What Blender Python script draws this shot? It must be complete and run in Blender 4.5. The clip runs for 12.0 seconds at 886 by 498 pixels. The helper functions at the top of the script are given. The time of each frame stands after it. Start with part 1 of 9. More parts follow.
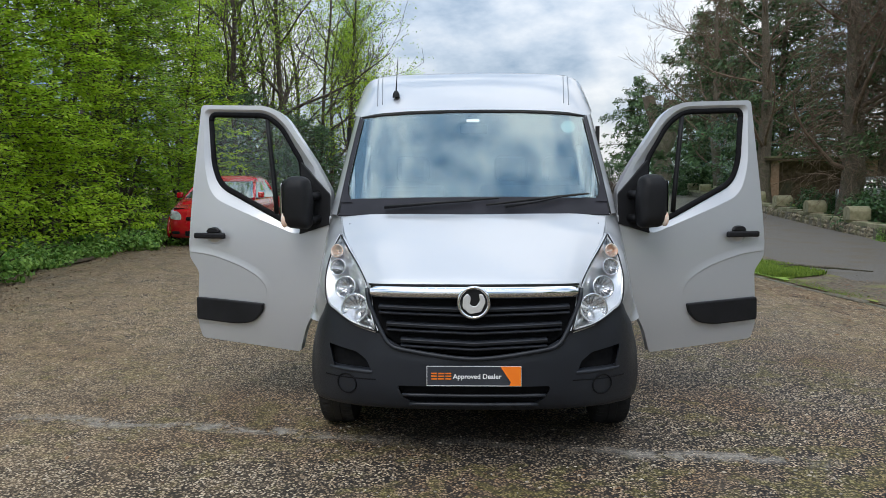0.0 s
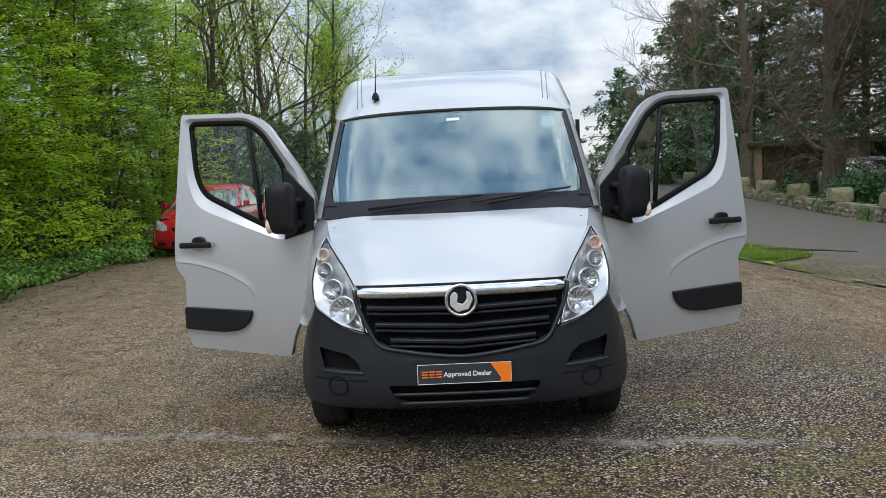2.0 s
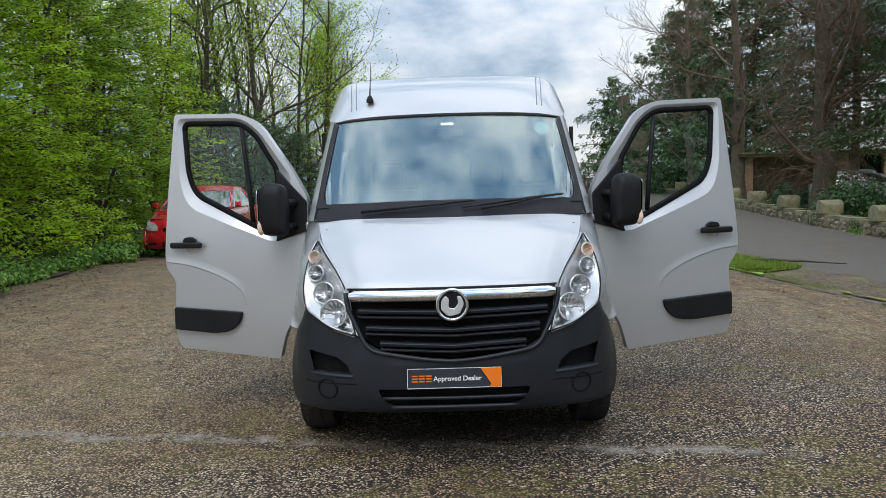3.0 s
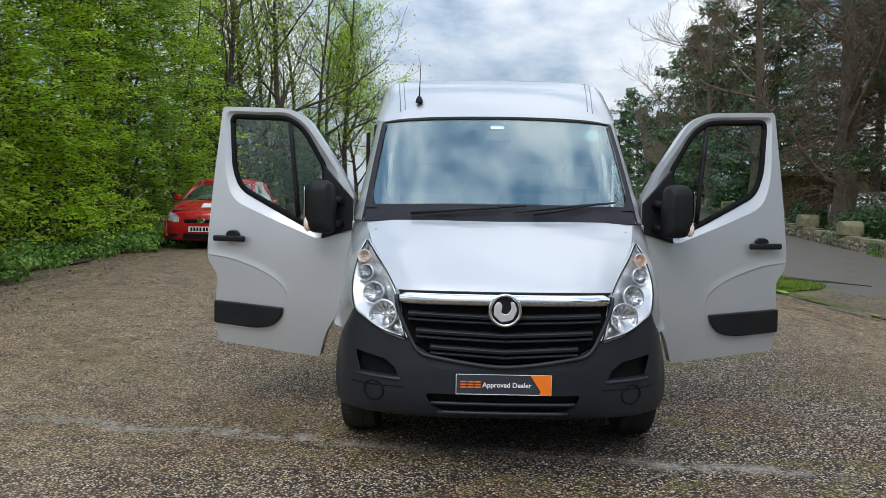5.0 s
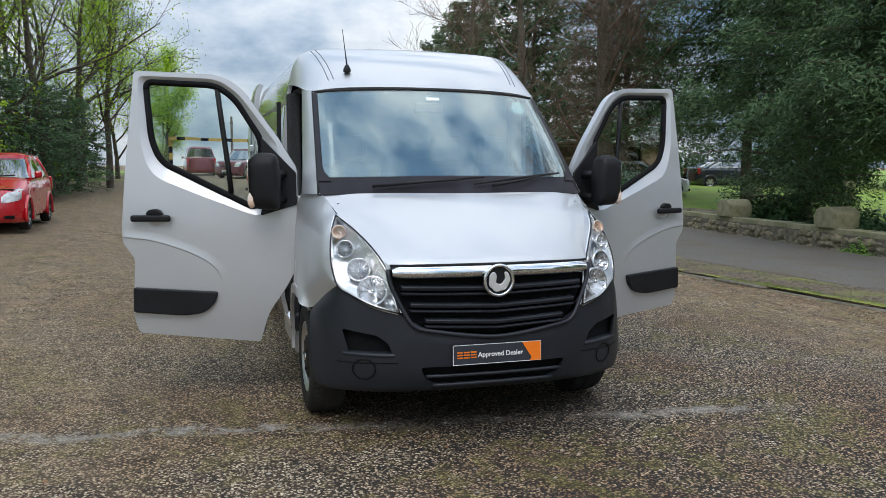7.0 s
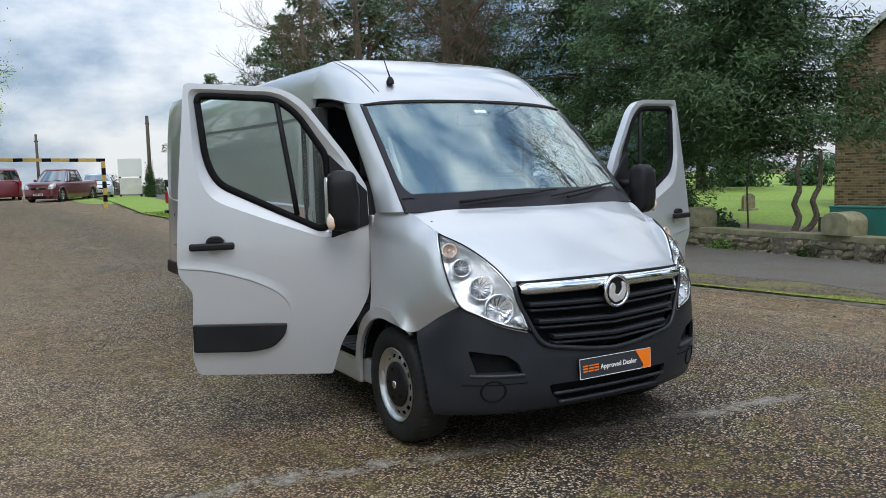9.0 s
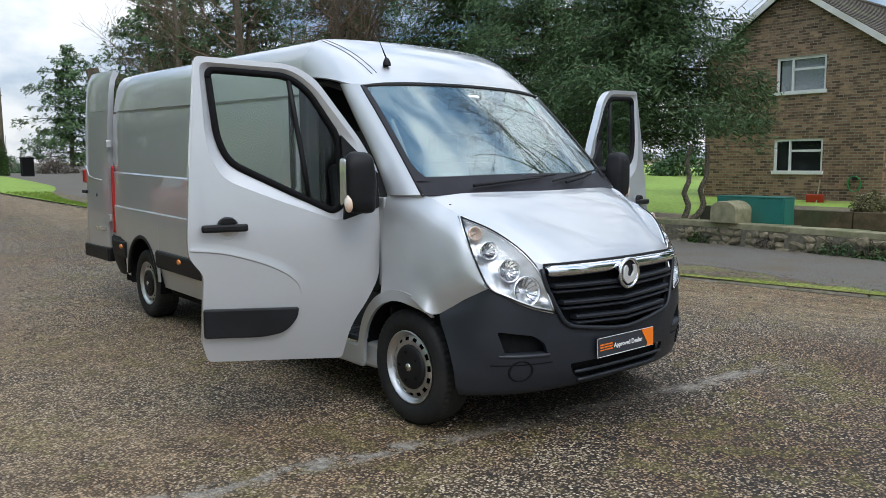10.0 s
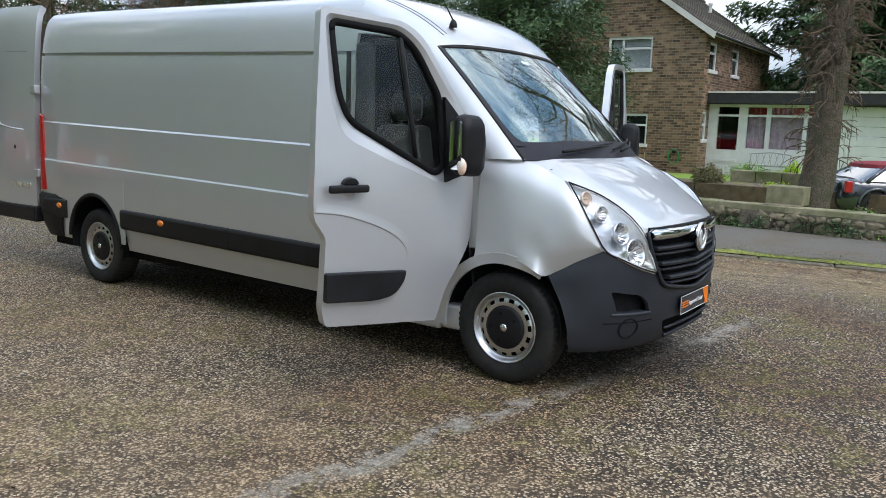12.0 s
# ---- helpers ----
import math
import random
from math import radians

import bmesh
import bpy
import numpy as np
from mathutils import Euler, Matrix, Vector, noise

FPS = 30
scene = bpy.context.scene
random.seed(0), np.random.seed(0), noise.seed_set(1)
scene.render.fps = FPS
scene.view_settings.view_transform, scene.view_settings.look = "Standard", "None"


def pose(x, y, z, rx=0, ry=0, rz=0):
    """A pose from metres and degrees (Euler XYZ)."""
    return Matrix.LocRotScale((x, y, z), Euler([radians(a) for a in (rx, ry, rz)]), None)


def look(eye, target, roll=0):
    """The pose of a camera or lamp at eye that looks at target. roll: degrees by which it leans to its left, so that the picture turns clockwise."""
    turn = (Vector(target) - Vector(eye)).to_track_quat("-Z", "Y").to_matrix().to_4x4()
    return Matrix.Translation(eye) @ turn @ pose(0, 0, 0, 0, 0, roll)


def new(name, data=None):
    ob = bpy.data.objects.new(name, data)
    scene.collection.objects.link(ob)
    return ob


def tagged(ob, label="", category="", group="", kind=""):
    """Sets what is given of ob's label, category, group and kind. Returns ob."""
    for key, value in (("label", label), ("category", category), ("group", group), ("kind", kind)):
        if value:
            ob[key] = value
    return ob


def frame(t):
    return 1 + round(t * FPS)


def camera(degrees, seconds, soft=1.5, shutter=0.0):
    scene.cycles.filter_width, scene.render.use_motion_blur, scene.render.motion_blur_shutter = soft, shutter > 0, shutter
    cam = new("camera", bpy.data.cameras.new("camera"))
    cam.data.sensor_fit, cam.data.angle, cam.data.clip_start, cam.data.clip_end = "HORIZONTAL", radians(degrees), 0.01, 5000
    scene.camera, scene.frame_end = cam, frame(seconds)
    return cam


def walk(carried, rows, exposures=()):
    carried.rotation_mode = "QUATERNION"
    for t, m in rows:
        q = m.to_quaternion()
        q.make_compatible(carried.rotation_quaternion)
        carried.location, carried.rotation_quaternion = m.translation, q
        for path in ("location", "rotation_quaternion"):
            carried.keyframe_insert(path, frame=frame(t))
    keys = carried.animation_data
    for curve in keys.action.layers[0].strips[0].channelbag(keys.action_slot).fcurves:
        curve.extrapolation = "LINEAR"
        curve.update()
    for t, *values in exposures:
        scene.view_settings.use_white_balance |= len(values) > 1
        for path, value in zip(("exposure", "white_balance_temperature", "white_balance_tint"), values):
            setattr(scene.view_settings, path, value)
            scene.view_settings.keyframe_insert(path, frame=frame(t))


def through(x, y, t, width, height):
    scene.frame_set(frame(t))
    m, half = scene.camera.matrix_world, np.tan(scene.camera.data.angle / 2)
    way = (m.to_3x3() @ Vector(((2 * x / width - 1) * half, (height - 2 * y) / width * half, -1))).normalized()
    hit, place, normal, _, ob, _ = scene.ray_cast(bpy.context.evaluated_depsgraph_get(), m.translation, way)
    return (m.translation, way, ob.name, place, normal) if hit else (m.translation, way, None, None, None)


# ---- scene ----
from mathutils.bvhtree import BVHTree

cam = camera(58.6, 12.0, soft=0.4)
PATH = [
    (0, (-0.012, -4.272, 1.535), (-0.084, -2.279, 1.375), -0.3),
    (0.5, (-0.011, -4.27, 1.531), (-0.079, -2.281, 1.33), -0.6),
    (1, (0.003, -4.269, 1.528), (-0.063, -2.282, 1.308), -1.7),
    (1.5, (0.005, -4.268, 1.534), (-0.059, -2.281, 1.316), -2.7),
    (2, (0.01, -4.292, 1.535), (-0.034, -2.299, 1.372), -2.8),
    (2.5, (0.007, -4.292, 1.528), (-0.023, -2.298, 1.375), -2.3),
    (4.5, (-0.063, -4.257, 1.536), (-0.103, -2.262, 1.397), 0.0),
    (5, (-0.253, -4.242, 1.527), (-0.294, -2.247, 1.386), 0.8),
    (5.5, (-0.511, -4.228, 1.525), (-0.42, -2.235, 1.382), 1.0),
    (6, (-0.786, -4.143, 1.51), (-0.527, -2.166, 1.348), 0.0),
    (6.5, (-1.139, -4.091, 1.522), (-0.768, -2.133, 1.348), 0.0),
    (6.7, (-1.296, -4.082, 1.513), (-0.847, -2.142, 1.325), 0.1),
    (8.3, (-2.439, -3.586, 1.564), (-1.56, -1.805, 1.33), -0.1),
    (8.5, (-2.599, -3.502, 1.544), (-1.705, -1.726, 1.325), -0.2),
    (9, (-2.975, -3.261, 1.545), (-1.978, -1.537, 1.365), -1.6),
    (9.4, (-3.281, -3.102, 1.56), (-2.064, -1.53, 1.35), -0.6),
    (9.5, (-3.334, -3.04, 1.562), (-2.09, -1.49, 1.338), -0.5),
    (10, (-3.703, -2.793, 1.55), (-2.433, -1.265, 1.327), -0.4),
    (10.5, (-4.078, -2.536, 1.551), (-2.751, -1.053, 1.348), -0.9),
    (11, (-4.439, -2.246, 1.533), (-3.078, -0.795, 1.327), -1.0),
    (11.5, (-4.725, -1.885, 1.527), (-3.294, -0.504, 1.32), 0.3),
    (12, (-4.964, -1.544, 1.536), (-3.353, -0.4, 1.227), 1.9),
]
walk(cam, [(t, look(eye, target, roll)) for t, eye, target, roll in PATH], ((0, 0.5, 6500, 10), (6.5, 0.46, 6430, 10), (8.5, 0.46, 6400, 10), (9.5, 0.52, 6380, 10), (10.5, 0.7, 6380, 10), (12, 0.8, 6380, 11)))

# ---- sky and sun: bright broken cloud, soft sun high overhead ----
SUN_DIR = Vector((-0.2, -0.75, 1.0)).normalized()
SUN_ELEV = math.asin(SUN_DIR.z)
SUN_ROT = math.atan2(SUN_DIR.x, SUN_DIR.y)
world = bpy.data.worlds.new("overcast_sky")
scene.world = world
world.use_nodes = True
wn, wl = world.node_tree.nodes, world.node_tree.links
wn.clear()
w_out = wn.new("ShaderNodeOutputWorld")
w_bg = wn.new("ShaderNodeBackground")
w_sky = wn.new("ShaderNodeTexSky")
w_sky.sky_type, w_sky.sun_disc = "NISHITA", False
w_sky.sun_elevation, w_sky.sun_rotation = SUN_ELEV, SUN_ROT
w_co = wn.new("ShaderNodeTexCoord")
w_map = wn.new("ShaderNodeMapping")
w_map.inputs["Scale"].default_value = (1.25, 1.25, 2.6)
w_map.inputs["Location"].default_value = (0.35, 0.1, 0.2)
w_n1 = wn.new("ShaderNodeTexNoise")
w_n1.inputs["Scale"].default_value, w_n1.inputs["Detail"].default_value, w_n1.inputs["Roughness"].default_value = 2.6, 8.0, 0.55
w_r1 = wn.new("ShaderNodeValToRGB")
w_r1.color_ramp.elements[0].position, w_r1.color_ramp.elements[0].color = 0.40, (1.7, 2.7, 4.0, 1)
w_r1.color_ramp.elements[1].position, w_r1.color_ramp.elements[1].color = 0.60, (8.5, 8.7, 8.9, 1)
w_e = w_r1.color_ramp.elements.new(0.5)
w_e.color = (5.0, 5.8, 6.8, 1)
w_mix = wn.new("ShaderNodeMix")
w_mix.data_type = "RGBA"
w_mix.inputs["Factor"].default_value = 0.86
wl.new(w_co.outputs["Generated"], w_map.inputs["Vector"])
wl.new(w_map.outputs["Vector"], w_n1.inputs["Vector"])
wl.new(w_n1.outputs["Fac"], w_r1.inputs["Fac"])
wl.new(w_sky.outputs["Color"], w_mix.inputs["A"])
wl.new(w_r1.outputs["Color"], w_mix.inputs["B"])
# an overcast sky is about twice as bright overhead as at the horizon
w_sep = wn.new("ShaderNodeSeparateXYZ")
w_up = wn.new("ShaderNodeMapRange")
w_up.inputs["From Min"].default_value, w_up.inputs["From Max"].default_value = 0.05, 0.9
w_up.inputs["To Min"].default_value, w_up.inputs["To Max"].default_value = 0.74, 1.8
w_gain = wn.new("ShaderNodeVectorMath")
w_gain.operation = "SCALE"
wl.new(w_co.outputs["Generated"], w_sep.inputs[0])
wl.new(w_sep.outputs["Z"], w_up.inputs["Value"])
wl.new(w_mix.outputs["Result"], w_gain.inputs[0])
wl.new(w_up.outputs["Result"], w_gain.inputs["Scale"])
wl.new(w_gain.outputs[0], w_bg.inputs["Color"])
w_bg.inputs["Strength"].default_value = 0.1
wl.new(w_bg.outputs["Background"], w_out.inputs["Surface"])
sun = new("sun", bpy.data.lights.new("sun", "SUN"))
sun.data.energy, sun.data.angle, sun.data.color = 0.9, radians(30), (1.0, 0.97, 0.93)
sun.matrix_world = look(SUN_DIR * 40, (0, 0, 0))

# ---- small tools ----
def part(name, bm, material, parent=None, label="", smooth=False, bevel=0.0):
    """Links a bmesh as one mesh object under a thing or a part."""
    me = bpy.data.meshes.new(name)
    bm.to_mesh(me)
    bm.free()
    ob = new(name, me)
    me.materials.append(material)
    if smooth:
        for p in me.polygons:
            p.use_smooth = True
    if bevel:
        b = ob.modifiers.new("bevel", "BEVEL")
        b.width, b.segments, b.limit_method, b.angle_limit = bevel, 2, "ANGLE", radians(35)
    if parent is not None:
        ob.parent = parent
    if label:
        ob["label"] = label
    return ob


def thing(name, label, category, at=(0, 0, 0), rz=0.0, group="", kind=""):
    ob = new(name)
    ob.matrix_world = pose(*at, 0, 0, rz)
    ob.empty_display_size = 0.2
    return tagged(ob, label, category, group, kind)


def mesh_part(name, verts, faces, material, parent=None, label="", smooth=False):
    me = bpy.data.meshes.new(name)
    me.from_pydata(verts, [], faces)
    me.materials.append(material)
    if smooth:
        me.polygons.foreach_set("use_smooth", [True] * len(me.polygons))
    me.update()
    ob = new(name, me)
    if parent is not None:
        ob.parent = parent
    if label:
        ob["label"] = label
    return ob


def box(bm, x0, y0, z0, x1, y1, z1, m=None):
    vs = [bm.verts.new(v) for v in ((x0, y0, z0), (x1, y0, z0), (x1, y1, z0), (x0, y1, z0), (x0, y0, z1), (x1, y0, z1), (x1, y1, z1), (x0, y1, z1))]
    for f in ((3, 2, 1, 0), (4, 5, 6, 7), (0, 1, 5, 4), (1, 2, 6, 5), (2, 3, 7, 6), (3, 0, 4, 7)):
        bm.faces.new([vs[i] for i in f])
    if m is not None:
        bmesh.ops.transform(bm, matrix=m, verts=vs)
    return vs


def boxed(x0, y0, z0, x1, y1, z1):
    bm = bmesh.new()
    box(bm, x0, y0, z0, x1, y1, z1)
    return bm


def lathe(bm, profile, n=32, m=None, close=False):
    """Turns (radius, height) pairs round z."""
    rings = []
    for r, h in profile:
        rings.append([bm.verts.new((r * math.cos(2 * math.pi * k / n), r * math.sin(2 * math.pi * k / n), h)) for k in range(n)])
    for a, b in zip(rings, rings[1:]):
        for k in range(n):
            bm.faces.new((a[k], a[(k + 1) % n], b[(k + 1) % n], b[k]))
    if close:
        bm.faces.new(list(reversed(rings[0])))
        bm.faces.new(rings[-1])
    if m is not None:
        bmesh.ops.transform(bm, matrix=m, verts=[v for r in rings for v in r])
    return rings


def tube(bm, pts, radii, n=6, cap=True):
    """A pipe along points."""
    rings = []
    pts = [Vector(p) for p in pts]
    if not hasattr(radii, "__len__"):
        radii = [radii] * len(pts)
    for i, p in enumerate(pts):
        d = (pts[min(i + 1, len(pts) - 1)] - pts[max(i - 1, 0)]).normalized()
        a = d.orthogonal().normalized() if i == 0 else (a - d * a.dot(d)).normalized()
        b = d.cross(a)
        rings.append([bm.verts.new(p + radii[i] * (math.cos(2 * math.pi * k / n) * a + math.sin(2 * math.pi * k / n) * b)) for k in range(n)])
    for r, s in zip(rings, rings[1:]):
        for k in range(n):
            bm.faces.new((r[k], r[(k + 1) % n], s[(k + 1) % n], s[k]))
    if cap:
        bm.faces.new(list(reversed(rings[0])))
        bm.faces.new(rings[-1])


def prism(bm, outline, depth, m=None):
    """A flat outline in x, z, thickened along y from 0 to depth."""
    a = [bm.verts.new((x, 0, z)) for x, z in outline]
    b = [bm.verts.new((x, depth, z)) for x, z in outline]
    bm.faces.new(a)
    bm.faces.new(list(reversed(b)))
    for i in range(len(a)):
        j = (i + 1) % len(a)
        bm.faces.new((a[j], a[i], b[i], b[j]))
    if m is not None:
        bmesh.ops.transform(bm, matrix=m, verts=a + b)
    bmesh.ops.recalc_face_normals(bm, faces=bm.faces[:])


def rounded(pts, r=0.03, n=4):
    """An outline with its corners rounded; a point may carry its own radius."""
    out = []
    k = len(pts)
    for i in range(k):
        p = Vector(pts[i][:2])
        a, b = Vector(pts[i - 1][:2]), Vector(pts[(i + 1) % k][:2])
        rr = pts[i][2] if len(pts[i]) > 2 else r
        u, v = (a - p), (b - p)
        lim = min(u.length, v.length) * 0.48
        rr = min(rr, lim)
        if rr < 1e-4:
            out.append((p.x, p.y))
            continue
        s, e = p + u.normalized() * rr, p + v.normalized() * rr
        for j in range(n + 1):
            t = j / n
            q = s * (1 - t) ** 2 + p * 2 * t * (1 - t) + e * t * t
            out.append((q.x, q.y))
    return out


# ---- materials ----
def material(name, base, rough=0.6, metal=0.0, var=None, scale=8.0, bump=0.0, bump_scale=None, coat=0.0, spec=0.5, stain=None, stain_scale=0.7, object_random=0.0, island_random=0.0):
    """A surface with grain (var: second colour at scale), stains at a larger scale, and fine relief."""
    m = bpy.data.materials.new(name)
    m.use_nodes = True
    n, l = m.node_tree.nodes, m.node_tree.links
    p = n["Principled BSDF"]
    p.inputs["Roughness"].default_value, p.inputs["Metallic"].default_value = rough, metal
    p.inputs["Coat Weight"].default_value, p.inputs["Coat Roughness"].default_value = coat, 0.03
    p.inputs["Specular IOR Level"].default_value = spec
    co = n.new("ShaderNodeTexCoord")
    rgb = n.new("ShaderNodeRGB")
    rgb.outputs[0].default_value = (*base, 1)
    col = rgb.outputs[0]
    if var:
        t = n.new("ShaderNodeTexNoise")
        t.inputs["Scale"].default_value, t.inputs["Detail"].default_value = scale, 6
        r = n.new("ShaderNodeValToRGB")
        r.color_ramp.elements[0].position, r.color_ramp.elements[1].position = 0.35, 0.66
        l.new(co.outputs["Object"], t.inputs["Vector"])
        l.new(t.outputs["Fac"], r.inputs["Fac"])
        x = n.new("ShaderNodeMix")
        x.data_type = "RGBA"
        l.new(r.outputs["Color"], x.inputs["Factor"])
        l.new(col, x.inputs["A"])
        x.inputs["B"].default_value = (*var, 1)
        col = x.outputs["Result"]
    if stain:
        t = n.new("ShaderNodeTexNoise")
        t.inputs["Scale"].default_value, t.inputs["Detail"].default_value = stain_scale, 8
        r = n.new("ShaderNodeValToRGB")
        r.color_ramp.elements[0].position, r.color_ramp.elements[1].position = 0.5, 0.7
        l.new(co.outputs["Object"], t.inputs["Vector"])
        l.new(t.outputs["Fac"], r.inputs["Fac"])
        x = n.new("ShaderNodeMix")
        x.data_type = "RGBA"
        l.new(r.outputs["Color"], x.inputs["Factor"])
        l.new(col, x.inputs["A"])
        x.inputs["B"].default_value = (*stain, 1)
        col = x.outputs["Result"]
    if object_random or island_random:
        oi = n.new("ShaderNodeObjectInfo" if object_random else "ShaderNodeNewGeometry")
        mr = n.new("ShaderNodeMapRange")
        mr.inputs["To Min"].default_value, mr.inputs["To Max"].default_value = 1 - object_random - island_random, 1 + object_random + island_random
        l.new(oi.outputs["Random" if object_random else "Random Per Island"], mr.inputs["Value"])
        h = n.new("ShaderNodeHueSaturation")
        l.new(mr.outputs["Result"], h.inputs["Value"])
        l.new(col, h.inputs["Color"])
        col = h.outputs["Color"]
    l.new(col, p.inputs["Base Color"])
    if bump:
        t = n.new("ShaderNodeTexNoise")
        t.inputs["Scale"].default_value, t.inputs["Detail"].default_value = bump_scale or scale * 2, 5
        b = n.new("ShaderNodeBump")
        b.inputs["Strength"].default_value, b.inputs["Distance"].default_value = bump, 0.01
        l.new(co.outputs["Object"], t.inputs["Vector"])
        l.new(t.outputs["Fac"], b.inputs["Height"])
        l.new(b.outputs["Normal"], p.inputs["Normal"])
    return m


def leaf_material(name, a, b, rough=0.5, through=0.3):
    m = bpy.data.materials.new(name)
    m.use_nodes = True
    n, l = m.node_tree.nodes, m.node_tree.links
    p = n["Principled BSDF"]
    p.inputs["Roughness"].default_value = rough
    p.inputs["Specular IOR Level"].default_value = 0.25
    g = n.new("ShaderNodeNewGeometry")
    r = n.new("ShaderNodeValToRGB")
    r.color_ramp.elements[0].color, r.color_ramp.elements[1].color = (*a, 1), (*b, 1)
    l.new(g.outputs["Random Per Island"], r.inputs["Fac"])
    l.new(r.outputs["Color"], p.inputs["Base Color"])
    if through:
        t = n.new("ShaderNodeBsdfTranslucent")
        x = n.new("ShaderNodeMixShader")
        x.inputs["Fac"].default_value = through
        l.new(r.outputs["Color"], t.inputs["Color"])
        l.new(p.outputs["BSDF"], x.inputs[1])
        l.new(t.outputs["BSDF"], x.inputs[2])
        l.new(x.outputs["Shader"], n["Material Output"].inputs["Surface"])
    return m


def bark():
    """Grey-green ridged bark, the ridges running up the trunk."""
    m = material("bark", (0.068, 0.055, 0.04), 0.92, var=(0.19, 0.155, 0.112), scale=34, stain=(0.075, 0.08, 0.042), stain_scale=4.0)
    n, l = m.node_tree.nodes, m.node_tree.links
    co = n.new("ShaderNodeTexCoord")
    mp = n.new("ShaderNodeMapping")
    mp.inputs["Scale"].default_value = (1, 1, 0.16)
    t = n.new("ShaderNodeTexNoise")
    t.inputs["Scale"].default_value, t.inputs["Detail"].default_value, t.inputs["Roughness"].default_value = 30, 7, 0.7
    b = n.new("ShaderNodeBump")
    b.inputs["Strength"].default_value, b.inputs["Distance"].default_value = 1.0, 0.06
    l.new(co.outputs["Object"], mp.inputs["Vector"])
    l.new(mp.outputs["Vector"], t.inputs["Vector"])
    l.new(t.outputs["Fac"], b.inputs["Height"])
    l.new(b.outputs["Normal"], n["Principled BSDF"].inputs["Normal"])
    return m


M_BARK = bark()
M_TWIG = material("twig_bark", (0.06, 0.047, 0.036), 0.9, var=(0.125, 0.1, 0.075), scale=6)
M_SPROUT = material("red_brown_twig", (0.1, 0.068, 0.045), 0.9, var=(0.19, 0.135, 0.09), scale=5)
M_SPRING = leaf_material("spring_leaf", (0.27, 0.46, 0.02), (0.58, 0.76, 0.055), 0.5, 0.5)
M_SPRING2 = leaf_material("hedge_leaf", (0.13, 0.28, 0.016), (0.38, 0.56, 0.04), 0.5, 0.4)
# shade put into the colour: a darker leaf for hollows and backing
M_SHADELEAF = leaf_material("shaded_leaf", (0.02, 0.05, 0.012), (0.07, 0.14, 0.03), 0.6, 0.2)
M_YEW = leaf_material("evergreen_needle", (0.026, 0.064, 0.026), (0.145, 0.225, 0.095), 0.6, 0.2)
M_LAUREL = leaf_material("laurel_leaf", (0.025, 0.07, 0.025), (0.09, 0.17, 0.06), 0.38, 0.15)
M_IVY = leaf_material("ivy_leaf", (0.08, 0.2, 0.035), (0.3, 0.48, 0.1), 0.45, 0.28)
M_GRASSB = leaf_material("grass_blade", (0.1, 0.17, 0.025), (0.24, 0.33, 0.05), 0.55, 0.3)
M_STONE = material("wall_stone", (0.14, 0.115, 0.073), 0.92, var=(0.29, 0.245, 0.165), scale=5, bump=0.6, bump_scale=30, stain=(0.11, 0.12, 0.06), stain_scale=1.7, object_random=0.22)
M_COPING = material("coping_stone", (0.19, 0.18, 0.1), 0.9, var=(0.3, 0.275, 0.17), scale=7, bump=0.7, bump_scale=40, stain=(0.085, 0.105, 0.035), stain_scale=1.2, object_random=0.12)
M_MORTAR = material("mortar", (0.24, 0.21, 0.165), 0.95, var=(0.36, 0.32, 0.26), scale=20, bump=0.4)
M_WHITE = material("white_paint", (0.78, 0.78, 0.77), 0.4, var=(0.7, 0.7, 0.69), scale=3)
M_BRICK = material("brick", (0.165, 0.1, 0.062), 0.9, var=(0.285, 0.185, 0.117), scale=3, bump=0.4, bump_scale=60, object_random=0.6)
M_BRICKFAR = material("brick_field", (0.165, 0.1, 0.062), 0.9, var=(0.285, 0.185, 0.117), scale=3, bump=0.4, island_random=0.6)
M_KERB = material("kerb_stone", (0.12, 0.105, 0.078), 0.95, var=(0.19, 0.17, 0.13), scale=12, bump=0.7, stain=(0.09, 0.11, 0.03), stain_scale=1.6)
M_JOINT = material("dark_earthy_mortar", (0.1, 0.088, 0.064), 0.95, var=(0.17, 0.15, 0.11), scale=14, bump=0.6)


# ---- ground ----
def smooth01(a, b, v):
    t = min(max((v - a) / (b - a), 0.0), 1.0)
    return t * t * (3 - 2 * t)


def kerb_x(y):
    return 6.1 - 0.125 * y if y < 30 else 2.35 + 0.02 * (y - 30)


def verge_width(y):
    return 1.25 * smooth01(8.9, 10.0, y) * (1 - 0.7 * smooth01(13.0, 16.0, y)) + 2.4 * smooth01(24.0, 36.0, y)


def wall_x(y):
    return 9.9 + 0.085 * y


def ground_z(x, y):
    """The lie of the land: level round the van, a bank to the hedge, a slow rise to the far road, a fall to the right."""
    z = 0.28 * (1 - smooth01(-5.6, -2.4, x)) * smooth01(1.0, 10, y)
    z += 0.9 * smooth01(12, 50, y) + 0.4 * smooth01(44, 70, y)
    z -= 0.1 * smooth01(2.5, 6.0, x)
    z -= 0.06 * smooth01(6.0, 10.0, x)
    z += 0.25 * smooth01(10.5, 20, x)
    return z


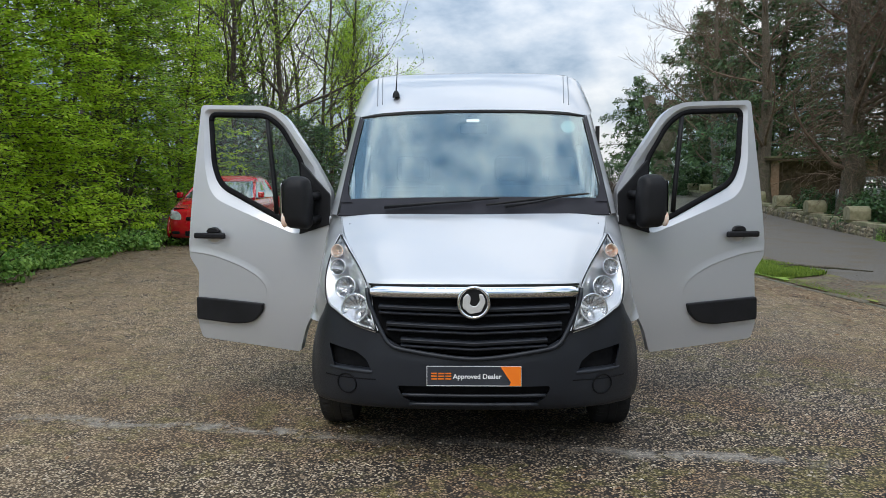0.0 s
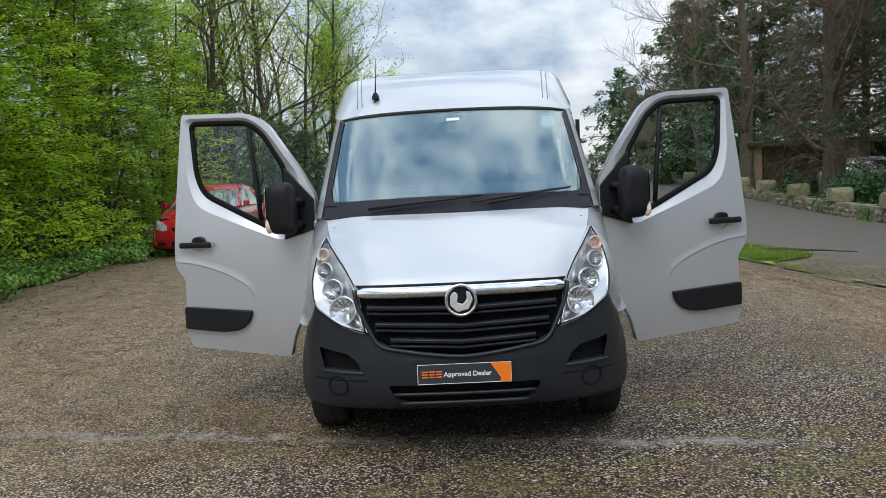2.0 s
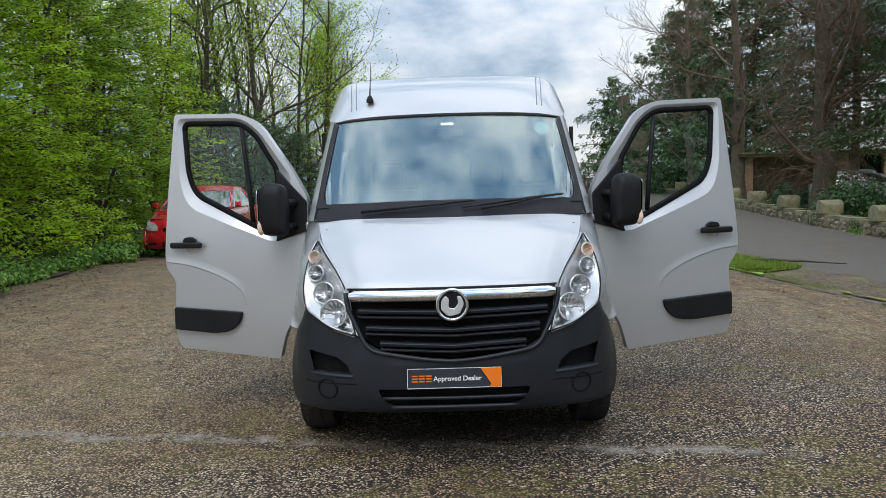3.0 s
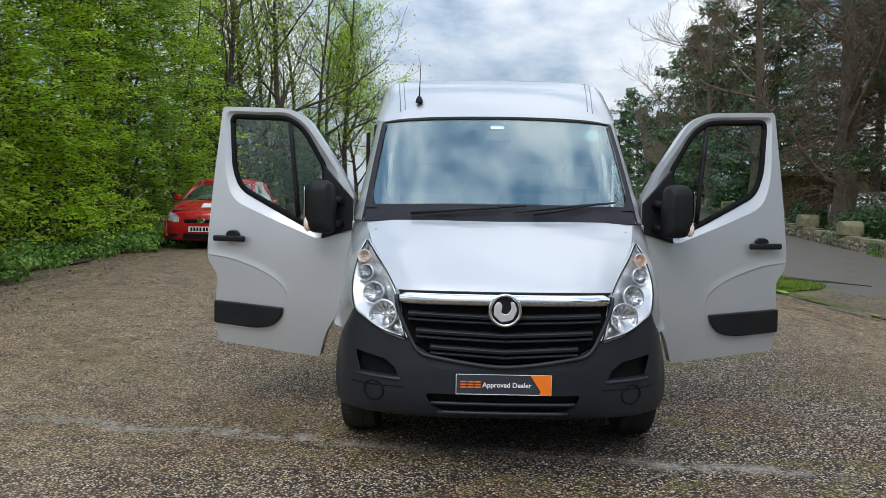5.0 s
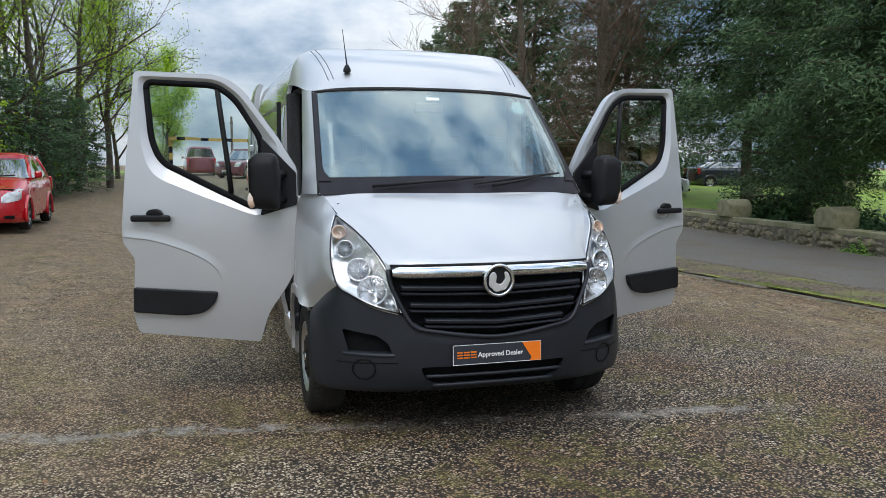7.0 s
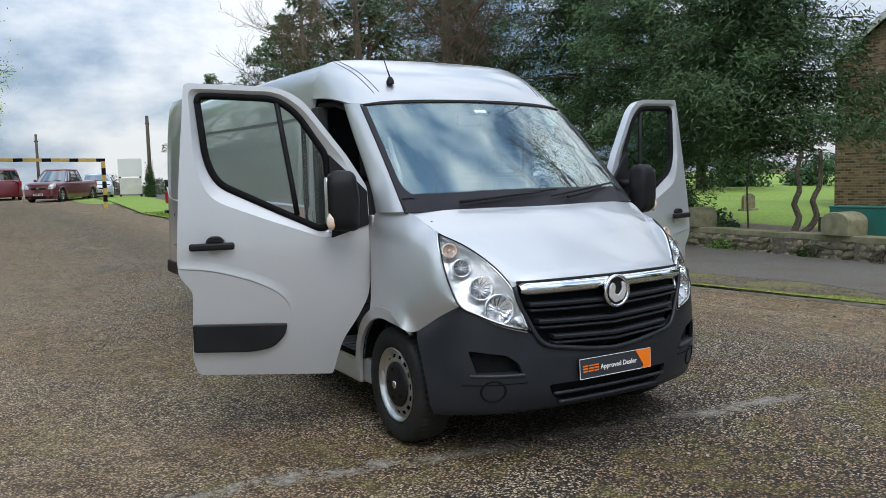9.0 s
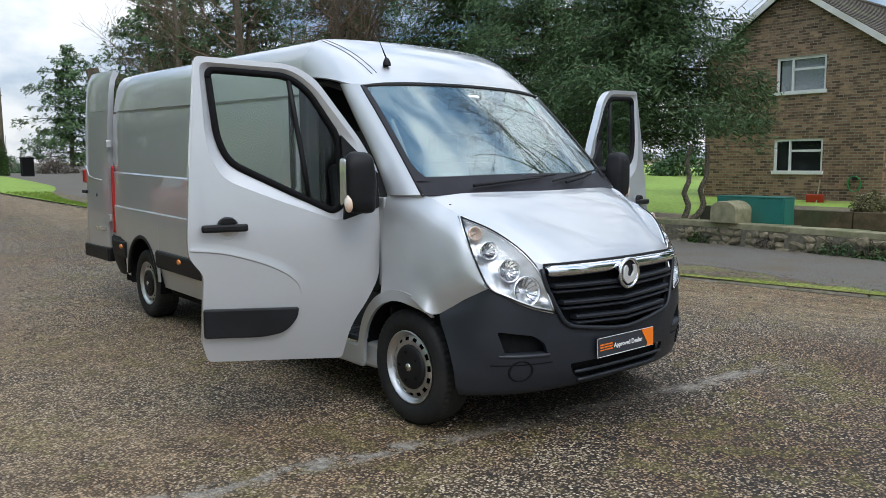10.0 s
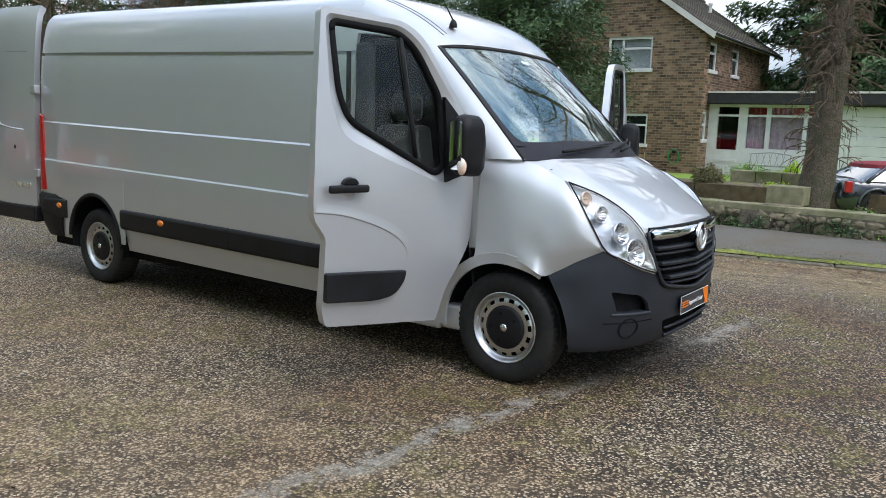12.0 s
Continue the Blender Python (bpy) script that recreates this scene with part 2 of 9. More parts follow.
def sheet(name, xs, ys, mat, lift=0.0, inside=None, label="", category="", kind="structure"):
    verts, faces, ids = [], [], {}
    for j, y in enumerate(ys):
        for i, x in enumerate(xs):
            ids[i, j] = len(verts)
            verts.append((x, y, ground_z(x, y) + lift))
    for j in range(len(ys) - 1):
        for i in range(len(xs) - 1):
            cx, cy = (xs[i] + xs[i + 1]) / 2, (ys[j] + ys[j + 1]) / 2
            if inside is None or inside(cx, cy):
                faces.append((ids[i, j], ids[i + 1, j], ids[i + 1, j + 1], ids[i, j + 1]))
    ob = mesh_part(name, verts, faces, mat, smooth=True)
    return tagged(ob, label, category, kind=kind)


def asphalt():
    """Old surface dressing: pale chippings in dark binder, worn patches, moss, a pale mended joint."""
    m = bpy.data.materials.new("chipped_asphalt")
    m.use_nodes = True
    n, l = m.node_tree.nodes, m.node_tree.links
    p = n["Principled BSDF"]
    co = n.new("ShaderNodeTexCoord")
    P = co.outputs["Object"]

    def noise_of(scale, detail=6, rough=0.55):
        t = n.new("ShaderNodeTexNoise")
        t.inputs["Scale"].default_value, t.inputs["Detail"].default_value, t.inputs["Roughness"].default_value = scale, detail, rough
        l.new(P, t.inputs["Vector"])
        return t.outputs["Fac"]

    def ramp(fac, a, b, ca=(0, 0, 0, 1), cb=(1, 1, 1, 1)):
        r = n.new("ShaderNodeValToRGB")
        r.color_ramp.elements[0].position, r.color_ramp.elements[1].position = a, b
        r.color_ramp.elements[0].color, r.color_ramp.elements[1].color = ca, cb
        l.new(fac, r.inputs["Fac"])
        return r.outputs["Color"]

    def mix(f, a, b):
        x = n.new("ShaderNodeMix")
        x.data_type = "RGBA"
        if f is not None and not isinstance(f, float):
            l.new(f, x.inputs["Factor"])
        else:
            x.inputs["Factor"].default_value = f
        for s, v in (("A", a), ("B", b)):
            if isinstance(v, tuple):
                x.inputs[s].default_value = (*v, 1)
            else:
                l.new(v, x.inputs[s])
        return x.outputs["Result"]

    def mul(a, b):
        x = n.new("ShaderNodeMath")
        x.operation = "MULTIPLY"
        for i, v in enumerate((a, b)):
            if isinstance(v, float):
                x.inputs[i].default_value = v
            else:
                l.new(v, x.inputs[i])
        return x.outputs[0]

    def n_range(value, lo, hi):
        x = n.new("ShaderNodeMapRange")
        x.inputs["From Min"].default_value, x.inputs["From Max"].default_value = lo, hi
        l.new(value, x.inputs["Value"])
        return x.outputs["Result"]

    def tint(f, a, colour):
        x = n.new("ShaderNodeMix")
        x.data_type, x.blend_type = "RGBA", "MULTIPLY"
        l.new(f, x.inputs["Factor"])
        l.new(a, x.inputs["A"])
        x.inputs["B"].default_value = (*colour, 1)
        return x.outputs["Result"]

    wob = n.new("ShaderNodeVectorMath")
    wob.operation = "MULTIPLY_ADD"
    wn3 = n.new("ShaderNodeTexNoise")
    wn3.inputs["Scale"].default_value = 40
    l.new(P, wn3.inputs["Vector"])
    l.new(wn3.outputs["Color"], wob.inputs[0])
    wob.inputs[1].default_value = (0.014, 0.014, 0.0)
    l.new(P, wob.inputs[2])
    v = n.new("ShaderNodeTexVoronoi")
    v.inputs["Scale"].default_value = 64
    l.new(wob.outputs[0], v.inputs["Vector"])
    sep = n.new("ShaderNodeSeparateColor")
    l.new(v.outputs["Color"], sep.inputs["Color"])
    chip_r = n.new("ShaderNodeValToRGB")
    chip_r.color_ramp.elements[0].color = (0.11, 0.09, 0.068, 1)
    chip_r.color_ramp.elements[1].color = (0.76, 0.7, 0.6, 1)
    for pos, col in ((0.25, (0.24, 0.195, 0.147, 1)), (0.55, (0.43, 0.36, 0.277, 1)), (0.85, (0.62, 0.54, 0.435, 1))):
        chip_r.color_ramp.elements.new(pos).color = col
    l.new(sep.outputs["Red"], chip_r.inputs["Fac"])
    chip = chip_r.outputs["Color"]
    edge = ramp(v.outputs["Distance"], 0.36, 0.56)
    near = mix(edge, chip, (0.02, 0.016, 0.012))
    # worn smooth ground with fewer chips, in large uneven patches
    worn = ramp(noise_of(0.30, 8, 0.62), 0.50, 0.66)
    near = mix(mul(worn, 0.4), near, mix(ramp(noise_of(9.0, 6), 0.35, 0.7), (0.10, 0.086, 0.072), (0.23, 0.2, 0.17)))
    brown = ramp(noise_of(0.62, 9, 0.66), 0.44, 0.62)
    near = tint(mul(brown, 0.95), near, (0.98, 0.78, 0.58))
    dark = ramp(noise_of(0.55, 9, 0.66), 0.5, 0.64)
    near = tint(mul(dark, 0.6), near, (0.56, 0.47, 0.4))
    litter_spots = ramp(noise_of(2.4, 9, 0.75), 0.58, 0.7)
    near = tint(mul(litter_spots, 0.7), near, (0.62, 0.46, 0.3))
    pale = ramp(noise_of(1.1, 9, 0.7), 0.55, 0.74)
    near = mix(mul(pale, 0.4), near, (0.34, 0.29, 0.23))
    moss = ramp(mul(noise_of(0.8, 9, 0.7), noise_of(6.0, 5)), 0.26, 0.33)
    near = mix(mul(moss, 0.62), near, mix(ramp(noise_of(30.0, 3), 0.4, 0.62), (0.085, 0.08, 0.02), (0.27, 0.255, 0.07)))
    # earth, moss and crumbled leaves swept against the kerb
    side = n.new("ShaderNodeSeparateXYZ")
    l.new(P, side.inputs[0])
    run = n.new("ShaderNodeMath")
    run.operation = "MULTIPLY_ADD"
    l.new(side.outputs["Y"], run.inputs[0])
    run.inputs[1].default_value = 0.125
    l.new(side.outputs["X"], run.inputs[2])
    rough_edge = n.new("ShaderNodeMath")
    rough_edge.operation = "MULTIPLY_ADD"
    l.new(noise_of(1.4, 9, 0.7), rough_edge.inputs[0])
    rough_edge.inputs[1].default_value = 3.2
    l.new(run.outputs[0], rough_edge.inputs[2])
    swept = ramp(n_range(rough_edge.outputs[0], 4.2, 7.0), 0.2, 0.8)
    dirt = mix(ramp(noise_of(18.0, 7, 0.7), 0.38, 0.62), (0.27, 0.2, 0.125), (0.68, 0.56, 0.37))
    near = mix(mul(swept, mul(ramp(noise_of(5.0, 8, 0.75), 0.36, 0.6), 0.85)), near, dirt)
    # dark crumbs and moss in streaks along the kerb
    drawn = n.new("ShaderNodeMapping")
    drawn.inputs["Rotation"].default_value = (0, 0, -0.12)
    drawn.inputs["Scale"].default_value = (5.0, 0.9, 1.0)
    l.new(P, drawn.inputs["Vector"])

    def streaks(scale, a, b):
        t = n.new("ShaderNodeTexNoise")
        t.inputs["Scale"].default_value, t.inputs["Detail"].default_value, t.inputs["Roughness"].default_value = scale, 8, 0.7
        l.new(drawn.outputs["Vector"], t.inputs["Vector"])
        return ramp(t.outputs["Fac"], a, b)

    near = tint(mul(swept, mul(streaks(1.3, 0.5, 0.62), 0.8)), near, (0.5, 0.38, 0.29))
    near = mix(mul(swept, mul(streaks(0.8, 0.56, 0.66), 0.55)), near, mix(ramp(noise_of(40.0, 3), 0.4, 0.62), (0.13, 0.12, 0.03), (0.36, 0.34, 0.1)))
    # paler tan mottling, stronger towards the hedge
    west = n.new("ShaderNodeMath")
    west.operation = "MULTIPLY_ADD"
    l.new(noise_of(0.9, 9, 0.7), west.inputs[0])
    west.inputs[1].default_value = -3.0
    l.new(side.outputs["X"], west.inputs[2])
    tan_west = ramp(n_range(west.outputs[0], -1.4, -5.6), 0.05, 0.85)
    near = mix(mul(tan_west, mul(ramp(noise_of(3.6, 9, 0.75), 0.34, 0.58), 0.66)), near, mix(ramp(noise_of(30.0, 6, 0.8), 0.4, 0.6), (0.28, 0.21, 0.135), (0.72, 0.58, 0.41)))
    # hand-sized mottling of lost and surviving chips
    near = tint(mul(ramp(noise_of(17.0, 5, 0.8), 0.44, 0.6), 0.75), near, (0.55, 0.5, 0.45))
    # the dark binder shows between the chips everywhere
    near = tint(mul(edge, 0.85), near, (0.36, 0.31, 0.26))
    whole = n.new("ShaderNodeValue")
    whole.outputs[0].default_value = 1.0
    near = tint(whole.outputs[0], near, (1.0, 0.955, 0.87))
    # a damp oily stain under the van's nose, painted to deepen its contact shadow too
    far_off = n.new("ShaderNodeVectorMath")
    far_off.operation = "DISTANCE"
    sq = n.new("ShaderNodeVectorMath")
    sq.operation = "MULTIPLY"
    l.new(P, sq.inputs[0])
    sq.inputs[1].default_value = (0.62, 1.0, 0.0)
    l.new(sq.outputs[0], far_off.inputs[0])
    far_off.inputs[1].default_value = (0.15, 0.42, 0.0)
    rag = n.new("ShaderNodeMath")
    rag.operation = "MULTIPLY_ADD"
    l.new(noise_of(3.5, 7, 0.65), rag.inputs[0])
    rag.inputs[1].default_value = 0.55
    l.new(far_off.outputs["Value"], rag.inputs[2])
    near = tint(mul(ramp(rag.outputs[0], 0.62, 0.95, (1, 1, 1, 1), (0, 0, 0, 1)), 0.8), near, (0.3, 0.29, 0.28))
    # the mended joint: patches of pale grey filling along a wavering line before the van
    xyz = n.new("ShaderNodeSeparateXYZ")
    l.new(P, xyz.inputs[0])
    wav = n.new("ShaderNodeMath")
    wav.operation = "MULTIPLY_ADD"
    l.new(noise_of(1.5, 7, 0.7), wav.inputs[0])
    wav.inputs[1].default_value = 0.5
    l.new(xyz.outputs["Y"], wav.inputs[2])
    lin = n.new("ShaderNodeMath")
    lin.operation = "MULTIPLY_ADD"
    l.new(xyz.outputs["X"], lin.inputs[0])
    lin.inputs[1].default_value = 0.155
    l.new(wav.outputs[0], lin.inputs[2])
    off = n.new("ShaderNodeMath")
    off.operation = "SUBTRACT"
    l.new(lin.outputs[0], off.inputs[0])
    off.inputs[1].default_value = 0.59
    ab = n.new("ShaderNodeMath")
    ab.operation = "ABSOLUTE"
    l.new(off.outputs[0], ab.inputs[0])
    band = ramp(ab.outputs[0], 0.035, 0.1, (1, 1, 1, 1), (0, 0, 0, 1))
    along = n.new("ShaderNodeMapRange")
    along.inputs["From Min"].default_value, along.inputs["From Max"].default_value = -4.0, 4.0
    l.new(xyz.outputs["X"], along.inputs["Value"])
    laid = n.new("ShaderNodeValToRGB")
    laid.color_ramp.elements[0].position, laid.color_ramp.elements[0].color = 0.0, (0.25, 0.25, 0.25, 1)
    laid.color_ramp.elements[1].position, laid.color_ramp.elements[1].color = 0.76, (0.05, 0.05, 0.05, 1)
    for pos, g in ((0.16, 0.65), (0.34, 0.95), (0.40, 0.45), (0.58, 0.18), (0.63, 0.8), (0.70, 0.75)):
        laid.color_ramp.elements.new(pos).color = (g, g, g, 1)
    l.new(along.outputs["Result"], laid.inputs["Fac"])
    broken = ramp(noise_of(3.6, 10, 0.8), 0.45, 0.53)
    joint = mix(ramp(noise_of(22.0, 8, 0.8), 0.4, 0.6), (0.13, 0.12, 0.108), (0.4, 0.37, 0.32))
    near = mix(mul(mul(mul(band, broken), laid.outputs["Color"]), 1.0), near, joint)
    l.new(near, p.inputs["Base Color"])
    p.inputs["Roughness"].default_value = 0.82
    b = n.new("ShaderNodeBump")
    b.inputs["Strength"].default_value, b.inputs["Distance"].default_value = 0.85, 0.006
    inv = n.new("ShaderNodeMath")
    inv.operation = "SUBTRACT"
    inv.inputs[0].default_value = 1.0
    l.new(v.outputs["Distance"], inv.inputs[1])
    l.new(inv.outputs[0], b.inputs["Height"])
    l.new(b.outputs["Normal"], p.inputs["Normal"])
    return m


M_ASPHALT = asphalt()
M_PATH = material("path_asphalt", (0.09, 0.081, 0.068), 0.9, var=(0.168, 0.151, 0.127), scale=38, bump=0.6, bump_scale=90, stain=(0.125, 0.1, 0.068), stain_scale=1.1)
M_SOIL = material("mossy_soil", (0.06, 0.045, 0.03), 0.95, var=(0.2, 0.16, 0.11), scale=14, bump=0.9, bump_scale=40, stain=(0.17, 0.17, 0.05), stain_scale=1.4)
M_LAWN = material("lawn", (0.17, 0.28, 0.035), 0.9, var=(0.28, 0.4, 0.065), scale=9, bump=0.9, bump_scale=60, stain=(0.2, 0.24, 0.06), stain_scale=0.4)
M_TURF = material("mossy_turf", (0.12, 0.125, 0.03), 0.95, var=(0.3, 0.33, 0.06), scale=16, bump=0.9, bump_scale=60, stain=(0.13, 0.1, 0.05), stain_scale=2.6)
M_EARTH = material("trodden_earth", (0.2, 0.15, 0.105), 0.95, var=(0.3, 0.235, 0.17), scale=7, bump=0.7, bump_scale=40, stain=(0.13, 0.1, 0.065), stain_scale=0.9)
M_LITTER = material("leaf_litter", (0.06, 0.04, 0.025), 0.95, var=(0.12, 0.075, 0.045), scale=18, bump=0.9, bump_scale=40, stain=(0.05, 0.07, 0.02), stain_scale=0.8)


def spread(a, b, step, far):
    """Coordinates fine from a to b, and coarser out to far on both sides."""
    mid = list(np.arange(a, b + 1e-6, step))
    lo, hi, s = [], [], step
    v, w = a, b
    while v > -far:
        s *= 1.6
        v, w = v - s, w + s
        lo.append(v)
        hi.append(w)
    return lo[::-1] + mid + hi


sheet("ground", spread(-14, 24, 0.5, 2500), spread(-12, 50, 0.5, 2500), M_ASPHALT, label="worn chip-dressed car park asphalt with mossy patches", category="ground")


def strip(name, xa, xb, ys, mat, lift, label, category, cols=4, depth=0.0, kind="structure"):
    """A band of ground between two lines of x over y."""
    verts, faces = [], []
    w = cols + 1
    for y in ys:
        for c in range(w):
            x = xa(y) + (xb(y) - xa(y)) * c / cols
            verts.append((x, y, ground_z(x, y) + lift))
    for j in range(len(ys) - 1):
        for c in range(cols):
            k = j * w + c
            faces.append((k, k + 1, k + w + 1, k + w))
    return tagged(mesh_part(name, verts, faces, mat, smooth=True), label, category, kind=kind)


YS = [v * 0.8 - 26 for v in range(20)] + [v * 0.2 - 10 for v in range(200)] + [v * 0.8 + 30 for v in range(80)]


def path_edge(y):
    """The ragged line where mud gives way to the footpath."""
    return kerb_x(y) + 0.55 + 0.8 * smooth01(1.2, 4.2, y) + 0.9 * smooth01(7, 16, y) + 0.32 * noise.noise(Vector((0.0, y * 0.45, 2.0))) + 0.16 * noise.noise(Vector((5.0, y * 1.7, 0.0)))


strip("verge", lambda y: kerb_x(y) + 0.12, path_edge, YS, M_SOIL, 0.026, "muddy mossy verge behind the kerb", "verge")
strip("pavement", path_edge, wall_x, YS, M_PATH, 0.03, "grey asphalt footpath along the stone wall", "pavement")
def turf_edge(y):
    """The uneven inner edge of the mossy turf that creeps over the kerb."""
    return kerb_x(y) + 0.13 + 0.42 * max(0.0, 0.72 - 0.6 * smooth01(1.4, 5.2, y) + 0.5 * noise.noise(Vector((1.0, y * 0.8, 6.0))) + 0.45 * noise.noise(Vector((2.0, y * 3.1, 6.0))))


strip("kerb_turf", lambda y: kerb_x(y) + 0.125, turf_edge, [-6 + 0.08 * k for k in range(160)], M_TURF, 0.04, "ragged mossy turf creeping over the kerb", "grass")
strip("grass_verge", lambda y: kerb_x(y) + 0.12, lambda y: kerb_x(y) + 0.2 + verge_width(y), [8.8 + 0.3 * k for k in range(142)], M_LAWN, 0.05, "bright green mown grass verge", "grass")
strip("garden_lawn", lambda y: wall_x(y) + 0.25, lambda y: 60 + 0 * y, YS, M_LAWN, 0.12, "sunlit garden lawn behind the stone wall", "lawn", cols=14)
strip("garden_path", lambda y: wall_x(y) + 0.4, lambda y: wall_x(y) + 3.6 - 1.8 * smooth01(14, 22, y), [7.6 + 0.6 * k for k in range(26)], M_EARTH, 0.19, "brown earth path inside the wall", "path")
strip("hedge_bank", lambda y: -30 + 0 * y, lambda y: -6.9 + 0.25 * math.sin(y * 0.9) + 0.12 * math.sin(y * 2.3), [v * 0.5 - 8 for v in range(70)], M_LITTER, 0.03, "leaf litter under the hedge", "bank", cols=10)
def island(name, x0, x1, y0, y1, label):
    """A patch of grass behind a low kerb, with rounded ends."""
    ys = [y0 + (y1 - y0) * k / 16 for k in range(17)]
    edge = lambda y: x1 - 0.45 * (x1 - x0) * (1 - math.sqrt(max(1 - (2 * (y - y0) / (y1 - y0) - 1) ** 4, 0)))
    strip(name, lambda y: x0 + 0 * y, edge, ys, M_LAWN, 0.015, label, "grass", cols=6)


island("grass_island", -14.0, -2.6, 40.5, 50.0, "mown grass island beyond the height barrier")
island("grass_island", -14.0, -2.35, 34.6, 36.2, "narrow grass strip round the barrier post")
island("grass_island", 9.0, 1.2, 37.0, 52.0, "mown grass beside the barrier post")


# ---- kerb and stone boundary wall ----
kerb = thing("kerb", "mossy stone kerb along the car park edge", "kerb", kind="structure")
kerb_meshes = []
for v in range(4):
    bm = bmesh.new()
    box(bm, 0, 0, -0.12, 0.13, 0.916, 0.075)
    for w in bm.verts:
        w.co += Vector((random.uniform(-0.008, 0.008), random.uniform(-0.008, 0.008), random.uniform(-0.008, 0.008)))
    bmesh.ops.bevel(bm, geom=bm.edges[:], offset=0.018, segments=1, affect="EDGES")
    me = bpy.data.meshes.new("kerb_stone")
    bm.to_mesh(me)
    bm.free()
    me.materials.append(M_KERB)
    kerb_meshes.append(me)
KERB_N = 62
for k in range(KERB_N):
    y0 = -9 + 0.915 * k
    x = kerb_x(y0)
    o = new("kerb_stone", kerb_meshes[k % 4])
    o.parent = kerb
    o.matrix_world = Matrix.Translation((x, y0, ground_z(x, y0) - 0.05 + random.uniform(-0.018, 0.012))) @ Matrix.Rotation(math.atan(0.125) + random.uniform(-0.01, 0.01), 4, "Z")


def rough_stone(sx, sy, sz, seed, mat, name="stone"):
    """A squarish rubble stone with knocked-off corners."""
    rng = random.Random(seed)
    bm = bmesh.new()
    bmesh.ops.create_cube(bm, size=1.0)
    for v in bm.verts:
        v.co = Vector((v.co.x * sx, v.co.y * sy, v.co.z * sz)) + Vector((rng.uniform(-0.08, 0.08) * sx, rng.uniform(-0.1, 0.1) * sy, rng.uniform(-0.12, 0.12) * sz))
    bmesh.ops.bevel(bm, geom=bm.edges[:], offset=min(sx, sy, sz) * 0.14, segments=1, affect="EDGES")
    me = bpy.data.meshes.new(name)
    bm.to_mesh(me)
    bm.free()
    me.materials.append(mat)
    return me


def rubble_stone(sx, sy, sz, seed):
    """An irregular weathered rubble stone with rounded corners."""
    rng = random.Random(seed)
    bm = bmesh.new()
    bmesh.ops.create_cube(bm, size=2.0)
    bmesh.ops.subdivide_edges(bm, edges=bm.edges[:], cuts=1, use_grid_fill=True)
    for v in bm.verts:
        r = v.co.length
        v.co *= 1.0 - 0.34 * max(0.0, (r - 1.0) / 0.732) + rng.uniform(-0.1, 0.1)
        v.co = Vector((v.co.x * sx / 2, (v.co.y + 0.25 * rng.uniform(-1, 1)) * sy / 2, (v.co.z + 0.28 * rng.uniform(-1, 1)) * sz / 2))
    me = bpy.data.meshes.new("stone")
    bm.to_mesh(me)
    bm.free()
    me.materials.append(M_STONE)
    for k, p in enumerate(me.polygons):
        p.use_smooth = k % 3 > 0
    return me


WALL_BASE = -0.2


def wall_z(y):
    return WALL_BASE + 0.9 * smooth01(12, 50, y)


wall = thing("boundary_wall", "low rubble stone wall with flat coping and round-topped piers", "wall", kind="structure")
bm = bmesh.new()
for k in range(90):
    y0 = -12 + 0.9 * k
    x = wall_x(y0)
    box(bm, x + 0.018, y0, wall_z(y0) - 0.2, x + 0.34, y0 + 0.92, wall_z(y0) + 0.40)
part("core", bm, M_JOINT, wall)
stone_meshes = [rubble_stone(0.18, ln, hh, 300 + i) for i, (ln, hh) in enumerate(((0.24, 0.17), (0.34, 0.15), (0.19, 0.18), (0.28, 0.19), (0.4, 0.16), (0.22, 0.14), (0.16, 0.15), (0.3, 0.2), (0.26, 0.13), (0.2, 0.2)))]
rs = random.Random(9)
far_v, far_f = [], []
for row, z in ((0, 0.05), (1, 0.18), (2, 0.31)):
    y = -1.6 + 0.1 * row
    while y < 30:
        me = rs.choice(stone_meshes)
        ln = max(v.co.y for v in me.vertices) - min(v.co.y for v in me.vertices)
        m = Matrix.Translation((wall_x(y) + 0.045 + rs.uniform(-0.035, 0.02), y + ln / 2, wall_z(y) + z + rs.uniform(-0.03, 0.03))) @ Matrix.Rotation(rs.uniform(-0.3, 0.3), 4, "X") @ Matrix.Rotation(rs.uniform(-0.12, 0.12) - 0.085, 4, "Z")
        if y < 16.5:
            o = new("stone", me)
            o.parent = wall
            o.matrix_world = m
        else:
            k = len(far_v)
            far_v += [tuple(m @ v.co) for v in me.vertices]
            far_f += [tuple(i + k for i in p.vertices) for p in me.polygons]
        y += ln * 0.88 - rs.uniform(0.0, 0.03)
tagged(mesh_part("far_stones", far_v, far_f, M_STONE, wall), kind="stuff")
coping_me = rough_stone(0.42, 1.23, 0.11, 77, M_COPING, "coping")
for k in range(48):
    y = -9 + 1.25 * k
    o = new("coping", coping_me)
    o.parent = wall
    o.matrix_world = Matrix.Translation((wall_x(y) + 0.18, y, wall_z(y) + 0.445 + rs.uniform(-0.008, 0.008))) @ Matrix.Rotation(-0.085, 4, "Z")
